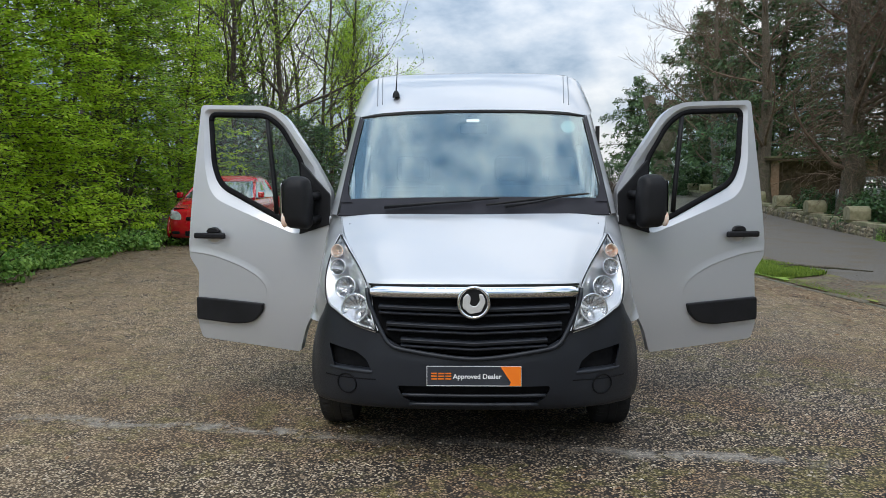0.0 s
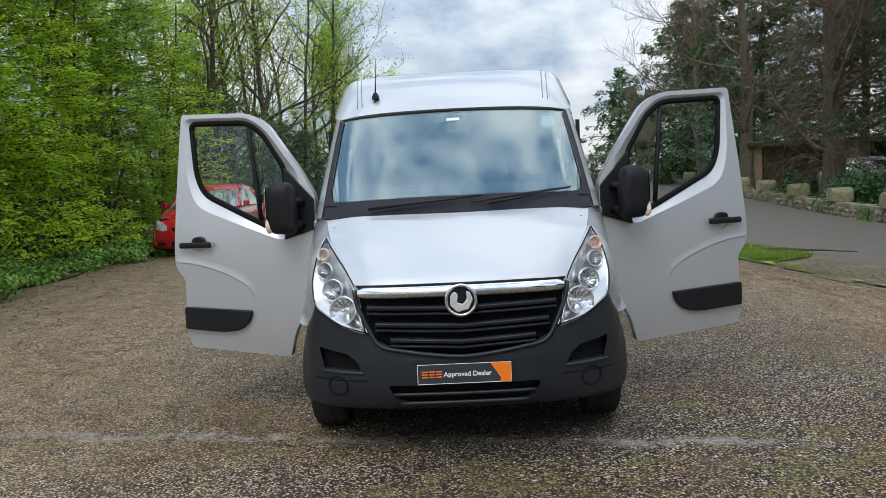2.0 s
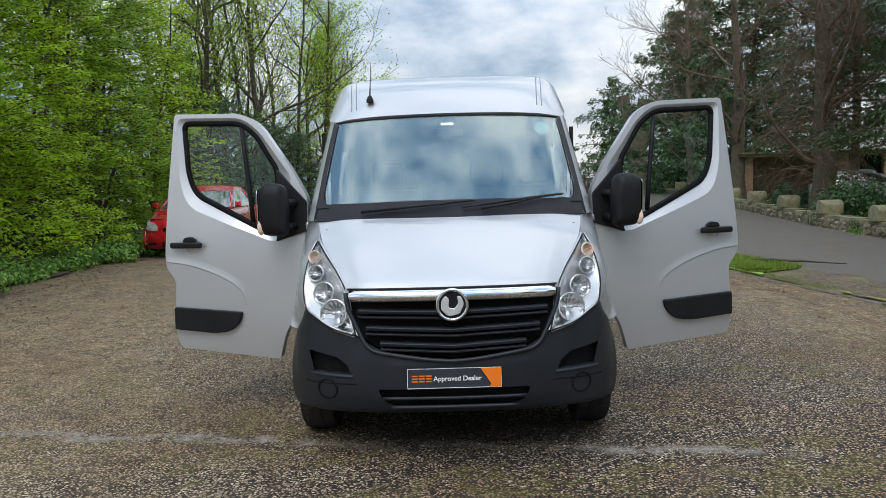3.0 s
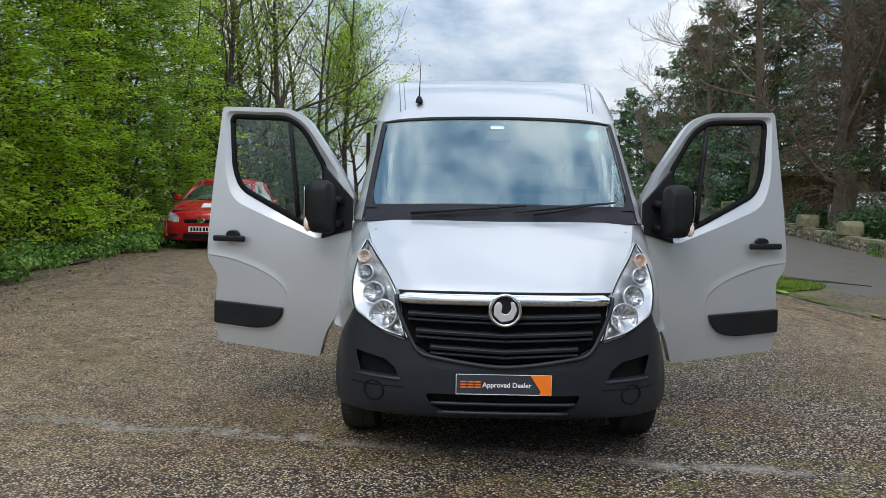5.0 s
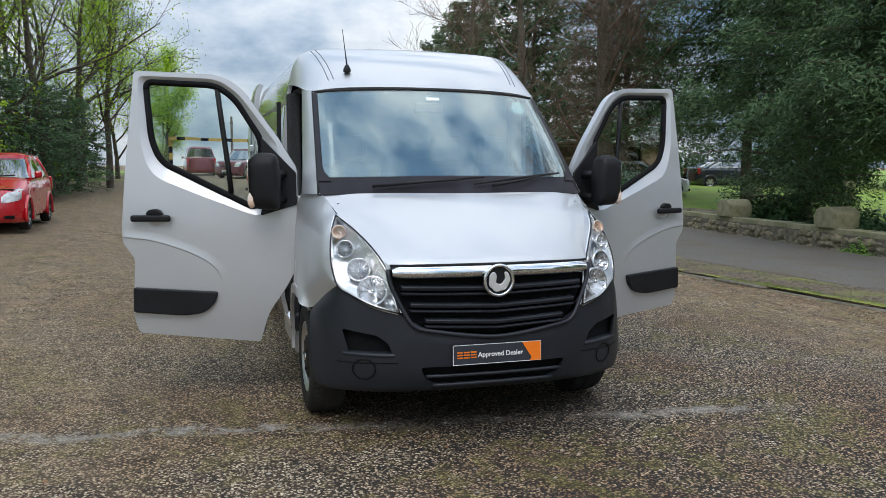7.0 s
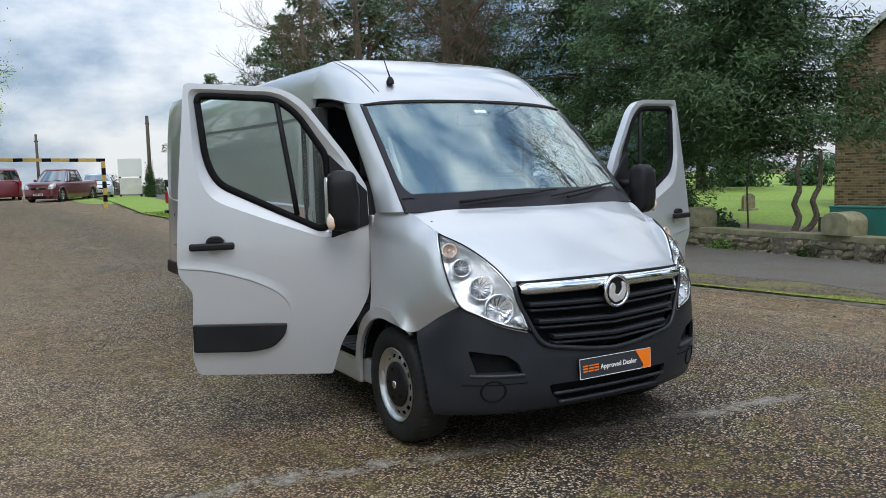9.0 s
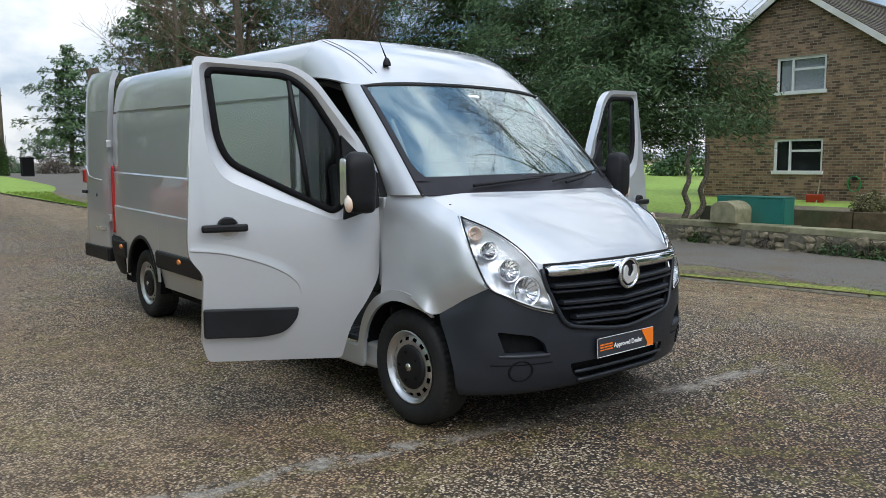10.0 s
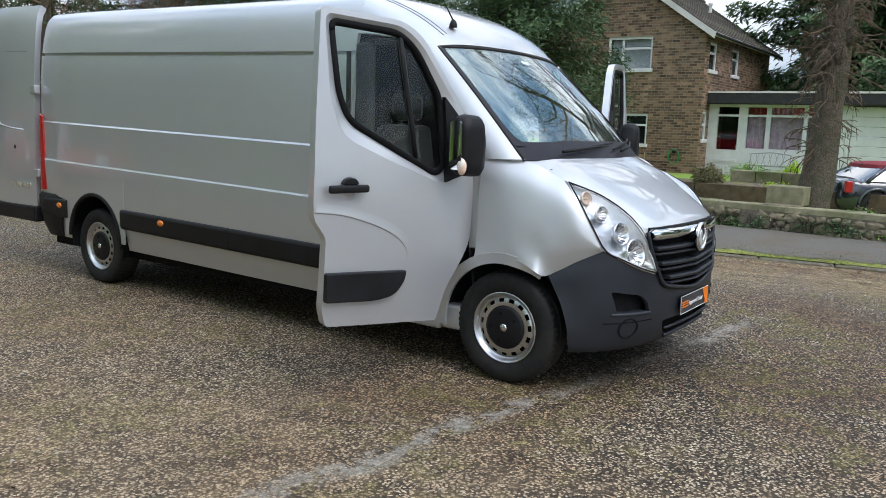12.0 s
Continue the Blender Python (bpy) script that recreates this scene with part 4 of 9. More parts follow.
# wings
for s in (1, -1):
    low = [(0.85, 0.262, 0.866), (0.90, 0.40, 0.794), (0.952, 0.557, 0.70)]
    arch = [(1.02, 0.83 + 0.45 * math.cos(radians(a)), 0.335 + 0.45 * math.sin(radians(a))) for a in (122, 108, 95, 82, 70, 64)]
    bottom = low + arch
    top = [(0.855, 0.268, 0.872), (0.872, 0.345, 1.0), (0.852, 0.445, 1.14), (0.812, 0.535, 1.238), (0.815, 0.62, 1.27), (0.838, 0.72, 1.325), (0.86, 0.82, 1.352), (0.90, 0.90, 1.352), (0.955, 1.03, 1.345)]
    mid1 = [(0.862, 0.275, 0.872), (0.92, 0.41, 0.87), (0.972, 0.555, 0.84), (0.995, 0.66, 0.84), (1.01, 0.76, 0.86), (1.012, 0.85, 0.87), (1.01, 0.92, 0.87), (1.006, 0.98, 0.86), (1.005, 1.025, 0.85)]
    mid2 = [(0.866, 0.28, 0.88), (0.918, 0.40, 0.95), (0.94, 0.52, 1.0), (0.962, 0.63, 1.02), (0.978, 0.74, 1.04), (0.988, 0.83, 1.05), (0.994, 0.91, 1.05), (0.998, 0.97, 1.04), (1.0, 1.025, 1.03)]
    mid3 = [(0.862, 0.28, 0.89), (0.90, 0.38, 0.99), (0.90, 0.475, 1.11), (0.90, 0.58, 1.175), (0.918, 0.69, 1.21), (0.938, 0.80, 1.235), (0.958, 0.89, 1.24), (0.972, 0.96, 1.235), (0.982, 1.027, 1.23)]
    bm = skin([bottom, mid1, mid2, mid3, top], 40, 18)
    if s < 0:
        flip(bm)
    wing = shell(part("wing", outer(bm, (0, 0.9, 0.8)), M_SILVER, van, smooth=True), 0.02)
    # rolled lip of the wheel arch
    band = []
    for r, dx, k0 in ((0.405, -0.02, 1), (0.406, 0.0, 1), (0.47, 0.0, 0), (0.472, -0.02, 0)):
        ln = []
        for a in range(124, -5, -4):
            c = math.cos(radians(a))
            edge = 1.024 - 0.055 * smooth01(98, 126, a) - 0.02 * (1 - smooth01(0, 70, a))
            ln.append((s * (edge + dx), 0.83 + r * c, 0.335 + r * math.sin(radians(a))))
        band.append(ln)
    shell(part("wheel_arch_lip", outer(skin(band, 40, 0), (0, 0.83, 0.335)), M_SILVER, van, smooth=True), 0.008)
    # dark liner behind the front wheel
    bm = bmesh.new()
    ring = [[(s * x, 0.83 + 0.44 * math.cos(radians(a)), 0.335 + 0.44 * math.sin(radians(a))) for a in range(182, -4, -9)] for x in (0.955, 0.6)]
    part("wheel_arch_liner", skin(ring, 21, 0), M_DEEP, van)
    bm = bmesh.new()
    ring = [[(s * x, 5.16 + 0.42 * math.cos(radians(a)), 0.42 + 0.41 * math.sin(radians(a))) for a in range(200, -25, -9)] for x in (0.985, 0.55)]
    part("wheel_arch_liner", skin(ring, 26, 0), M_DEEP, van)

# underbody and inner front, so that nothing shows through
part("floor_pan", boxed(-0.88, 0.5, 0.27, 0.88, 6.05, 0.36), M_DEEP, van)
part("engine_bay", boxed(-0.56, 0.22, 0.30, 0.56, 1.0, 0.95), M_DEEP, van)
part("cowl_box", boxed(-0.78, 0.66, 0.9, 0.78, 1.0, 1.30), M_DEEP, van)

# grille
grille = nose_plate(rounded([(-0.60, 0.972), (-0.585, 0.88), (-0.50, 0.705), (-0.40, 0.645, 0.06), (0, 0.592), (0.40, 0.645, 0.06), (0.50, 0.705), (0.585, 0.88), (0.60, 0.972)], 0.03), -0.04, 0.01, "grille", M_DEEP, van, "black slatted radiator grille")
bm = bmesh.new()
rim = [(-0.598, 0.965), (-0.58, 0.87), (-0.50, 0.70), (-0.46, 0.655), (-0.38, 0.63), (0, 0.585), (0.38, 0.63), (0.46, 0.655), (0.50, 0.70), (0.58, 0.87), (0.598, 0.965)]
fine = catmull(rim, 50)
tube(bm, [(x, nose_y(x, z) - 0.012, z) for x, z in fine], 0.013, 8)
part("grille_surround", bm, M_BUMPER, grille, smooth=True)
for zc, w, d in ((0.865, 0.53, 0.012), (0.772, 0.485, 0.016), (0.686, 0.405, 0.018)):
    for dz, th in ((0.0, 0.012), (-0.032, 0.007)):
        bm = bmesh.new()
        ln = [(w * k / 12, zc + dz - d * (1 - abs(k) / 12)) for k in range(-12, 13)]
        rows = []
        for x, z in ln:
            y = nose_y(x, z)
            rows.append([bm.verts.new(p) for p in ((x, y - 0.026, z + th * 0.4), (x, y - 0.014, z + th), (x, y + 0.03, z + th), (x, y + 0.03, z - th), (x, y - 0.02, z - th))])
        for a, b in zip(rows, rows[1:]):
            for i in range(5):
                bm.faces.new((a[i], b[i], b[(i + 1) % 5], a[(i + 1) % 5]))
        bm.faces.new(rows[0])
        bm.faces.new(list(reversed(rows[-1])))
        bmesh.ops.recalc_face_normals(bm, faces=bm.faces[:])
        part("slat", bm, M_BUMPER, grille, bevel=0.003)
bm = bmesh.new()
for k in range(42):
    z = 0.61 + 0.0085 * k
    w = 0.36 if z < 0.66 else 0.46
    tube(bm, [(x, nose_y(x, z) + 0.028, z) for x in np.linspace(-w, w, 9)], 0.0016, 4, cap=False)
part("mesh_screen", bm, M_DEEP, grille)
bm = bmesh.new()
rows = []
for x in np.linspace(-0.578, 0.578, 33):
    y = nose_y(x, 0.945)
    k = 1.0 if abs(x) < 0.57 else 0.6
    rows.append([bm.verts.new((x, y + dy, 0.947 + dz * k)) for dy, dz in ((0.0, 0.033), (-0.018, 0.032), (-0.030, 0.020), (-0.036, 0.0), (-0.034, -0.018), (-0.022, -0.031), (0.0, -0.033))])
for a, b in zip(rows, rows[1:]):
    for i in range(6):
        bm.faces.new((a[i], b[i], b[i + 1], a[i + 1]))
bmesh.ops.recalc_face_normals(bm, faces=bm.faces[:])
part("chrome_bar", outer(bm, (0, 0.8, 0.9)), M_CHROME, grille, "polished chrome strip over the grille", smooth=True)

bm = bmesh.new()
tube(bm, [(x, nose_y(x, 0.985) - 0.008, 0.986) for x in np.linspace(-0.585, 0.585, 33)], 0.006, 6)
part("bonnet_seal", bm, M_RUBBER, grille, smooth=True)

badge = new("badge")
badge.parent = van
badge.matrix_world = Matrix.Translation((0, nose_y(0, 0.9) - 0.045, 0.9)) @ Matrix.Rotation(radians(90), 4, "X")
bm = bmesh.new()
lathe(bm, [(0.072, -0.012), (0.09, -0.01), (0.092, 0.006), (0.085, 0.014), (0.075, 0.010), (0.072, -0.012)], 40)
part("ring", bm, M_CHROME, badge, "chrome ring", smooth=True)
bm = bmesh.new()
lathe(bm, [(0.0, 0.0), (0.074, 0.0), (0.074, -0.02), (0.0, -0.02)], 32)
part("disc", bm, M_BLACKP, badge)
bm = bmesh.new()
prism(bm, rounded([(-0.062, -0.026), (-0.02, -0.064), (0.04, -0.05), (0.066, 0.004), (0.05, 0.046), (0.026, 0.05), (0.034, 0.01), (0.01, -0.022), (-0.022, -0.012), (-0.014, 0.03), (-0.034, 0.052), (-0.058, 0.03)], 0.012), 0.012, Matrix.Rotation(radians(-90), 4, "X") @ Matrix.Translation((0, -0.014, 0)))
part("emblem", bm, M_HOUSING, badge, "plain chrome emblem", bevel=0.004)

# pockets, lower slot, round covers, number-plate sign
for s in (1, -1):
    o = [(0.55, 0.465), (0.84, 0.47), (0.87, 0.66), (0.57, 0.63)]
    nose_plate(rounded([(s * x, z) for x, z in (o if s > 0 else o)], 0.015), -0.055, 0.01, "air_pocket", M_DEEP, front_bumper)
    bm = bmesh.new()
    rows = []
    for x in np.linspace(0.57, 0.83, 9):
        z = 0.495 + 0.02 * (x - 0.6)
        y = nose_y(x, z)
        rows.append([bm.verts.new((s * x, y + dy, z + dz)) for dy, dz in ((0.05, 0.012), (-0.006, 0.008), (-0.010, -0.004), (0.002, -0.016))])
    for a, b in zip(rows, rows[1:]):
        for i in range(3):
            bm.faces.new((a[i], b[i], b[i + 1], a[i + 1]))
    bmesh.ops.recalc_face_normals(bm, faces=bm.faces[:])
    part("pocket_ledge", bm, M_BUMPER, front_bumper, smooth=True)
    bm = bmesh.new()
    xc, zc = s * 0.725, 0.415
    ring = []
    for r, dy in ((0.062, 0.004), (0.060, -0.005), (0.054, -0.004), (0.05, 0.010), (0.03, 0.007), (0.002, 0.006)):
        ring.append([bm.verts.new((xc + r * math.cos(a), nose_y(xc + r * math.cos(a), zc + r * math.sin(a)) + dy - 0.004, zc + r * math.sin(a))) for a in np.linspace(0, 2 * math.pi, 28, endpoint=False)])
    for p, q in zip(ring, ring[1:]):
        for k in range(28):
            bm.faces.new((p[k], p[(k + 1) % 28], q[(k + 1) % 28], q[k]))
    outer(bm, (xc, 1.5, zc))
    part("fog_cover", bm, M_DEEP, front_bumper, smooth=True)
    bm = bmesh.new()
    tube(bm, [(s * x, nose_y(x, 0.452) - 0.002, 0.452 - 0.01 * (x - 0.6)) for x in np.linspace(0.55, 0.86, 12)], 0.004, 5)
    part("panel_joint", bm, M_DEEP, front_bumper)
slot = nose_plate(rounded([(-0.46, 0.45), (-0.44, 0.30), (0.44, 0.30), (0.46, 0.45)], 0.025), -0.05, 0.01, "lower_inlet", M_DEEP, front_bumper)
for z, w, r in ((0.374, 0.40, 0.010), (0.318, 0.36, 0.012)):
    bm = bmesh.new()
    tube(bm, [(x, nose_y(x, z) - 0.012, z) for x in np.linspace(-w, w, 17)], r, 8)
    part("inlet_bar", bm, M_BUMPER, front_bumper, smooth=True)

sign = new("plate_sign")
sign.parent = van
sign.matrix_world = pose(0, -0.004, 0.436, -2.0)
part("backing", boxed(-0.26, 0, 0, 0.26, 0.008, 0.111), M_PLATE, sign, bevel=0.003)
bm = bmesh.new()
for a in ((-0.26, 0, 0.26, 0.003), (-0.26, 0.108, 0.26, 0.111), (-0.26, 0, -0.257, 0.111), (0.257, 0, 0.26, 0.111)):
    box(bm, a[0], -0.0022, a[1], a[2], 0.0, a[3])
part("rim", bm, M_PRINT, sign)
bm = bmesh.new()
prism(bm, [(0.145, 0.109), (0.258, 0.109), (0.258, 0.002), (0.192, 0.002), (0.203, 0.020)], 0.002, Matrix.Translation((0, -0.003, 0)))
part("orange_corner", bm, M_ORANGE, sign)


def lettering(text, size, at, mat, parent, name="lettering"):
    c = bpy.data.curves.new(name, "FONT")
    c.body, c.size, c.extrude = text, size, 0.0006
    c.offset = 0.0007
    tmp = bpy.data.objects.new(name, c)
    scene.collection.objects.link(tmp)
    dg = bpy.context.evaluated_depsgraph_get()
    me = bpy.data.meshes.new_from_object(tmp.evaluated_get(dg))
    bpy.data.objects.remove(tmp)
    me.transform(Matrix.Rotation(radians(90), 4, "X"))
    me.materials.clear()
    me.materials.append(mat)
    ob = new(name, me)
    ob.parent = parent
    ob.matrix_parent_inverse = Matrix.Identity(4)
    ob.location = at
    return ob


lettering("Approved Dealer", 0.0375, (-0.115, -0.003, 0.041), M_PRINT, sign)
bm = bmesh.new()
for k, x in enumerate((-0.235, -0.196, -0.157)):
    box(bm, x, -0.0025, 0.036, x + 0.033, 0, 0.043)
    box(bm, x, -0.0025, 0.051, x + 0.033, 0, 0.058)
    box(bm, x, -0.0025, 0.066, x + 0.033, 0, 0.073)
part("orange_mark", bm, M_ORANGE, sign, "plain orange mark")

# headlamps
for s in (1, -1):
    lamp = new("headlamp")
    lamp.parent = van
    inner = [(0.541, 0.062, 0.729), (0.566, 0.085, 0.82), (0.588, 0.13, 0.94), (0.65, 0.215, 1.06), (0.735, 0.35, 1.165), (0.808, 0.53, 1.236)]
    outerl = [(0.548, 0.066, 0.729), (0.68, 0.108, 0.767), (0.79, 0.19, 0.824), (0.85, 0.258, 0.868), (0.872, 0.338, 1.0), (0.852, 0.44, 1.14), (0.812, 0.53, 1.238)]
    mid = [(0.545, 0.055, 0.73), (0.628, 0.078, 0.80), (0.70, 0.135, 0.89), (0.765, 0.225, 1.0), (0.81, 0.35, 1.115), (0.812, 0.525, 1.24)]
    back = [(x * 0.985, y + 0.085, z) for x, y, z in mid]
    for name, m, mat in (("lens", mid, M_LENS), ("housing", back, M_LAMPCHROME)):
        bm = skin([inner, m, outerl], 22, 11)
        if s < 0:
            flip(bm)
        ob = part(name, outer(bm, (0, 0.9, 0.8)), mat, lamp, smooth=True)
        shell(ob, 0.004 if name == "lens" else 0.01)
    for (x, y, z), r, mat, nm in (((0.672, 0.165, 0.845), 0.074, M_BOWL, "main_bowl"), ((0.735, 0.235, 0.955), 0.058, M_BOWL, "dip_bowl"), ((0.792, 0.335, 1.06), 0.045, M_BOWL, "side_bowl"), ((0.812, 0.425, 1.148), 0.036, M_PEACH, "indicator")):
        bm = bmesh.new()
        lathe(bm, [(r * 1.12, 0.0), (r * 1.12, 0.012), (r, 0.012), (r * 0.9, -0.01), (r * 0.6, -0.028), (r * 0.25, -0.036), (0.0, -0.037)], 26)
        d = Vector((s * (0.25 + 0.5 * (x - 0.6)), -1, 0.22)).normalized()
        m4 = Matrix.Translation((s * x, y - 0.012, z)) @ d.to_track_quat("Z", "Y").to_matrix().to_4x4()
        bmesh.ops.transform(bm, matrix=m4, verts=bm.verts[:])
        part(nm, bm, mat, lamp, smooth=True)
        if mat == M_BOWL:
            bm = bmesh.new()
            for q in range(14):
                a = 2 * math.pi * q / 14
                tube(bm, [m4 @ Vector((r * 0.3 * math.cos(a), r * 0.3 * math.sin(a), -0.032)), m4 @ Vector((r * 0.66 * math.cos(a), r * 0.66 * math.sin(a), -0.022)), m4 @ Vector((r * 0.95 * math.cos(a), r * 0.95 * math.sin(a), 0.004))], 0.0022, 4)
            part("fluting", bm, M_GASKET, lamp)
        bm = bmesh.new()
        lathe(bm, [(0.0, 0.012), (r * 0.16, 0.009), (r * 0.2, -0.034)], 12, m4)
        part("bulb", bm, M_CHROME if mat == M_BOWL else M_PEACH, lamp, smooth=True)
    bm = bmesh.new()
    tube(bm, [(s * x, y - 0.004, z) for x, y, z in catmull(inner, 26)], 0.0045, 6)
    tube(bm, [(s * x, y - 0.004, z) for x, y, z in catmull(outerl, 26)], 0.0045, 6)
    part("gasket", bm, M_BLACKP, lamp, smooth=True)
    bm = bmesh.new()
    mx, mz = 0.72, 0.95
    for edge in (inner, outerl):
        tube(bm, [(s * (x + (mx - x) * 0.05), y + 0.004, z + (mz - z) * 0.035) for x, y, z in catmull(edge, 26)], 0.007, 6)
    part("bezel", bm, M_HOUSING, lamp, "bright silver lamp bezel", smooth=True)

# silver flange between bonnet and lamp
for s in (1, -1):
    a = [(s * x, y, z) for x, y, z in ((0.575, 0.123, 0.982), (0.619, 0.18, 1.010), (0.691, 0.335, 1.108), (0.773, 0.515, 1.213))]
    b = [(s * x, y, z) for x, y, z in ((0.585, 0.122, 0.935), (0.652, 0.212, 1.058), (0.737, 0.347, 1.163), (0.808, 0.527, 1.234))]
    shell(part("lamp_flange", outer(skin([a, b], 16, 0), (0, 0.9, 0.6)), M_SILVER, van, smooth=True), 0.004)

# windscreen and cowl
def screen_line(t, half):
    """A line across the glass: t from the cowl (0) to the roof (1)."""
    yc, zc = 0.635 + (1.40 - 0.635) * t, 1.362 + (2.062 - 1.362) * t + 0.02 * math.sin(math.pi * t)
    ye, ze = 0.80 + (1.50 - 0.80) * t, 1.352 + (2.035 - 1.352) * t + 0.015 * math.sin(math.pi * t)
    xe = 0.872 + (0.812 - 0.872) * t
    return [(0, yc, zc), (xe * 0.5, yc + (ye - yc) * 0.22, zc + (ze - zc) * 0.22), (xe * 0.82, yc + (ye - yc) * 0.62, zc + (ze - zc) * 0.62), (xe * half, ye, ze)]


screen = part("windscreen", outer(skin([mirrored(screen_line(t, 0.985)) for t in (0.13, 0.35, 0.6, 0.8, 0.985)], 33, 14), (0, 1.8, 1.2)), M_SCREEN, van, "laminated windscreen reflecting broken cloud", smooth=True)
shell(screen, 0.006, rim=False)
screen.visible_shadow = False
cowl = part("cowl", outer(skin([mirrored(screen_line(t, 1.0)) for t in (-0.005, 0.07, 0.135)], 33, 6), (0, 1.8, 1.0)), M_COWL, van, "black plastic cowl under the windscreen", smooth=True)
shell(cowl, 0.01)
bm = bmesh.new()
ring = [Vector(p) for p in catmull(mirrored(screen_line(0.99, 1.0)), 40)]
left = [Vector((-x, y, z)) for x, y, z in (screen_line(t, 1.0)[-1] for t in np.linspace(0.99, 0.0, 14))]
right = [Vector((-p.x, p.y, p.z)) for p in left]
tube(bm, list(reversed(left))[:-1] + ring + right[1:], 0.008, 6)
part("screen_seal", bm, M_RUBBER, van, smooth=True)
for s in (1, -1):
    edge = []
    for t in np.linspace(0.10, 0.975, 12):
        ln = catmull(mirrored(screen_line(float(t), 1.0)), 121)
        wide = 2.4 + 4 * max(0.0, (0.24 - t) / 0.14) ** 2
        edge.append([ln[-1], ln[int(-1 - wide / 2)], ln[int(-1 - wide)]])
    bm = bmesh.new()
    g = [[bm.verts.new((s * p[0], p[1] - 0.006, p[2] + 0.004)) for p in row] for row in edge]
    for a, b in zip(g, g[1:]):
        for k in range(2):
            bm.faces.new((a[k], a[k + 1], b[k + 1], b[k]))
    part("glass_border", outer(bm, (0, 1.8, 1.2)), M_COWL, screen, "black printed edge of the glass", smooth=True)
bm = bmesh.new()
rows = [catmull(mirrored(screen_line(t, 0.97)), 33) for t in (0.962, 0.985)]
part("shade_band", outer(skin([[(x, y + 0.008, z) for x, y, z in r] for r in rows], 33, 0), (0, 1.8, 1.2)), M_RUBBER, screen)
for x0, x1, zt in ((-0.26, 0.08, 0.075), (0.30, 0.66, 0.12)):
    w = new("wiper")
    w.parent = van
    def on_glass(x, t, lift):
        ln = catmull(mirrored(screen_line(t, 1.0)), 41)
        k = int(np.argmin(abs(ln[:, 0] - x)))
        return (x, float(ln[k, 1]) - lift, float(ln[k, 2]) + lift)
    bm = bmesh.new()
    tube(bm, [on_glass(x0 - 0.30 if x0 < 0 else x0 - 0.10, 0.03, 0.02), on_glass((x0 + x1) / 2 - 0.1, 0.045, 0.035), on_glass((x0 + x1) / 2 + 0.08, zt * 0.8, 0.032)], [0.011, 0.008, 0.005], 6)
    part("arm", bm, M_BLACKP, w, smooth=True)
    bm = bmesh.new()
    tube(bm, [on_glass(x0 - 0.22 + (x1 - x0 + 0.30) * f, 0.045 + (zt - 0.02) * f, 0.018) for f in (0, 0.25, 0.5, 0.75, 1)], [0.006, 0.008, 0.009, 0.008, 0.006], 6)
    part("blade", bm, M_RUBBER, w, smooth=True)
# stickers and mirror mount inside the glass
for pts, mat, nm in (([(-0.045, 0.945), (0.045, 0.945), (0.045, 0.915), (-0.045, 0.915)], M_PRINT, "sticker"),):
    bm = bmesh.new()
    vs = []
    for x, t in pts:
        ln = catmull(mirrored(screen_line(t - 0.05, 1.0)), 41)
        k = int(np.argmin(abs(ln[:, 0] - x)))
        vs.append(bm.verts.new((x, float(ln[k, 1]) + 0.016, float(ln[k, 2]))))
    bm.faces.new(vs)
    shell(part(nm, bm, mat, screen, "small white windscreen sticker"), 0.001)
bm = bmesh.new()
lathe(bm, [(0, 0), (0.05, 0), (0.05, 0.002), (0, 0.002)], 20, look((0.675, 1.425, 1.945), (0.675, 0.0, 2.6)))
part("round_sticker", bm, material("pale_sticker", (0.08, 0.2, 0.2), 0.6), screen, "round pale tax disc holder")

# aerial on the roof
aer = new("aerial")
aer.parent = van
bm = bmesh.new()
lathe(bm, [(0.027, -0.01), (0.026, 0.01), (0.014, 0.036), (0.0, 0.042)], 16, Matrix.Translation((-0.56, 1.56, 2.19)))
part("base", bm, M_BLACKP, aer, smooth=True)
bm = bmesh.new()
tube(bm, [(-0.56, 1.56, 2.22), (-0.56, 1.63, 2.33), (-0.56, 1.74, 2.50)], [0.006, 0.0035, 0.002], 6)
part("whip", bm, M_BLACKP, aer, smooth=True)
for s in (1, -1):
    bm = bmesh.new()
    for dx in (0.0, 0.035):
        line = []
        for y in np.linspace(1.54, 2.07, 12):
            hit = roof_tree.ray_cast(Vector((s * (0.655 + dx + 0.1 * (y - 1.5)), y, 4.0)), Vector((0, 0, -1)))[0]
            if hit:
                line.append(hit + Vector((0, 0, 0.001)))
        tube(bm, line, 0.0035, 5)
    part("roof_joint", bm, M_GASKET, van, smooth=True)

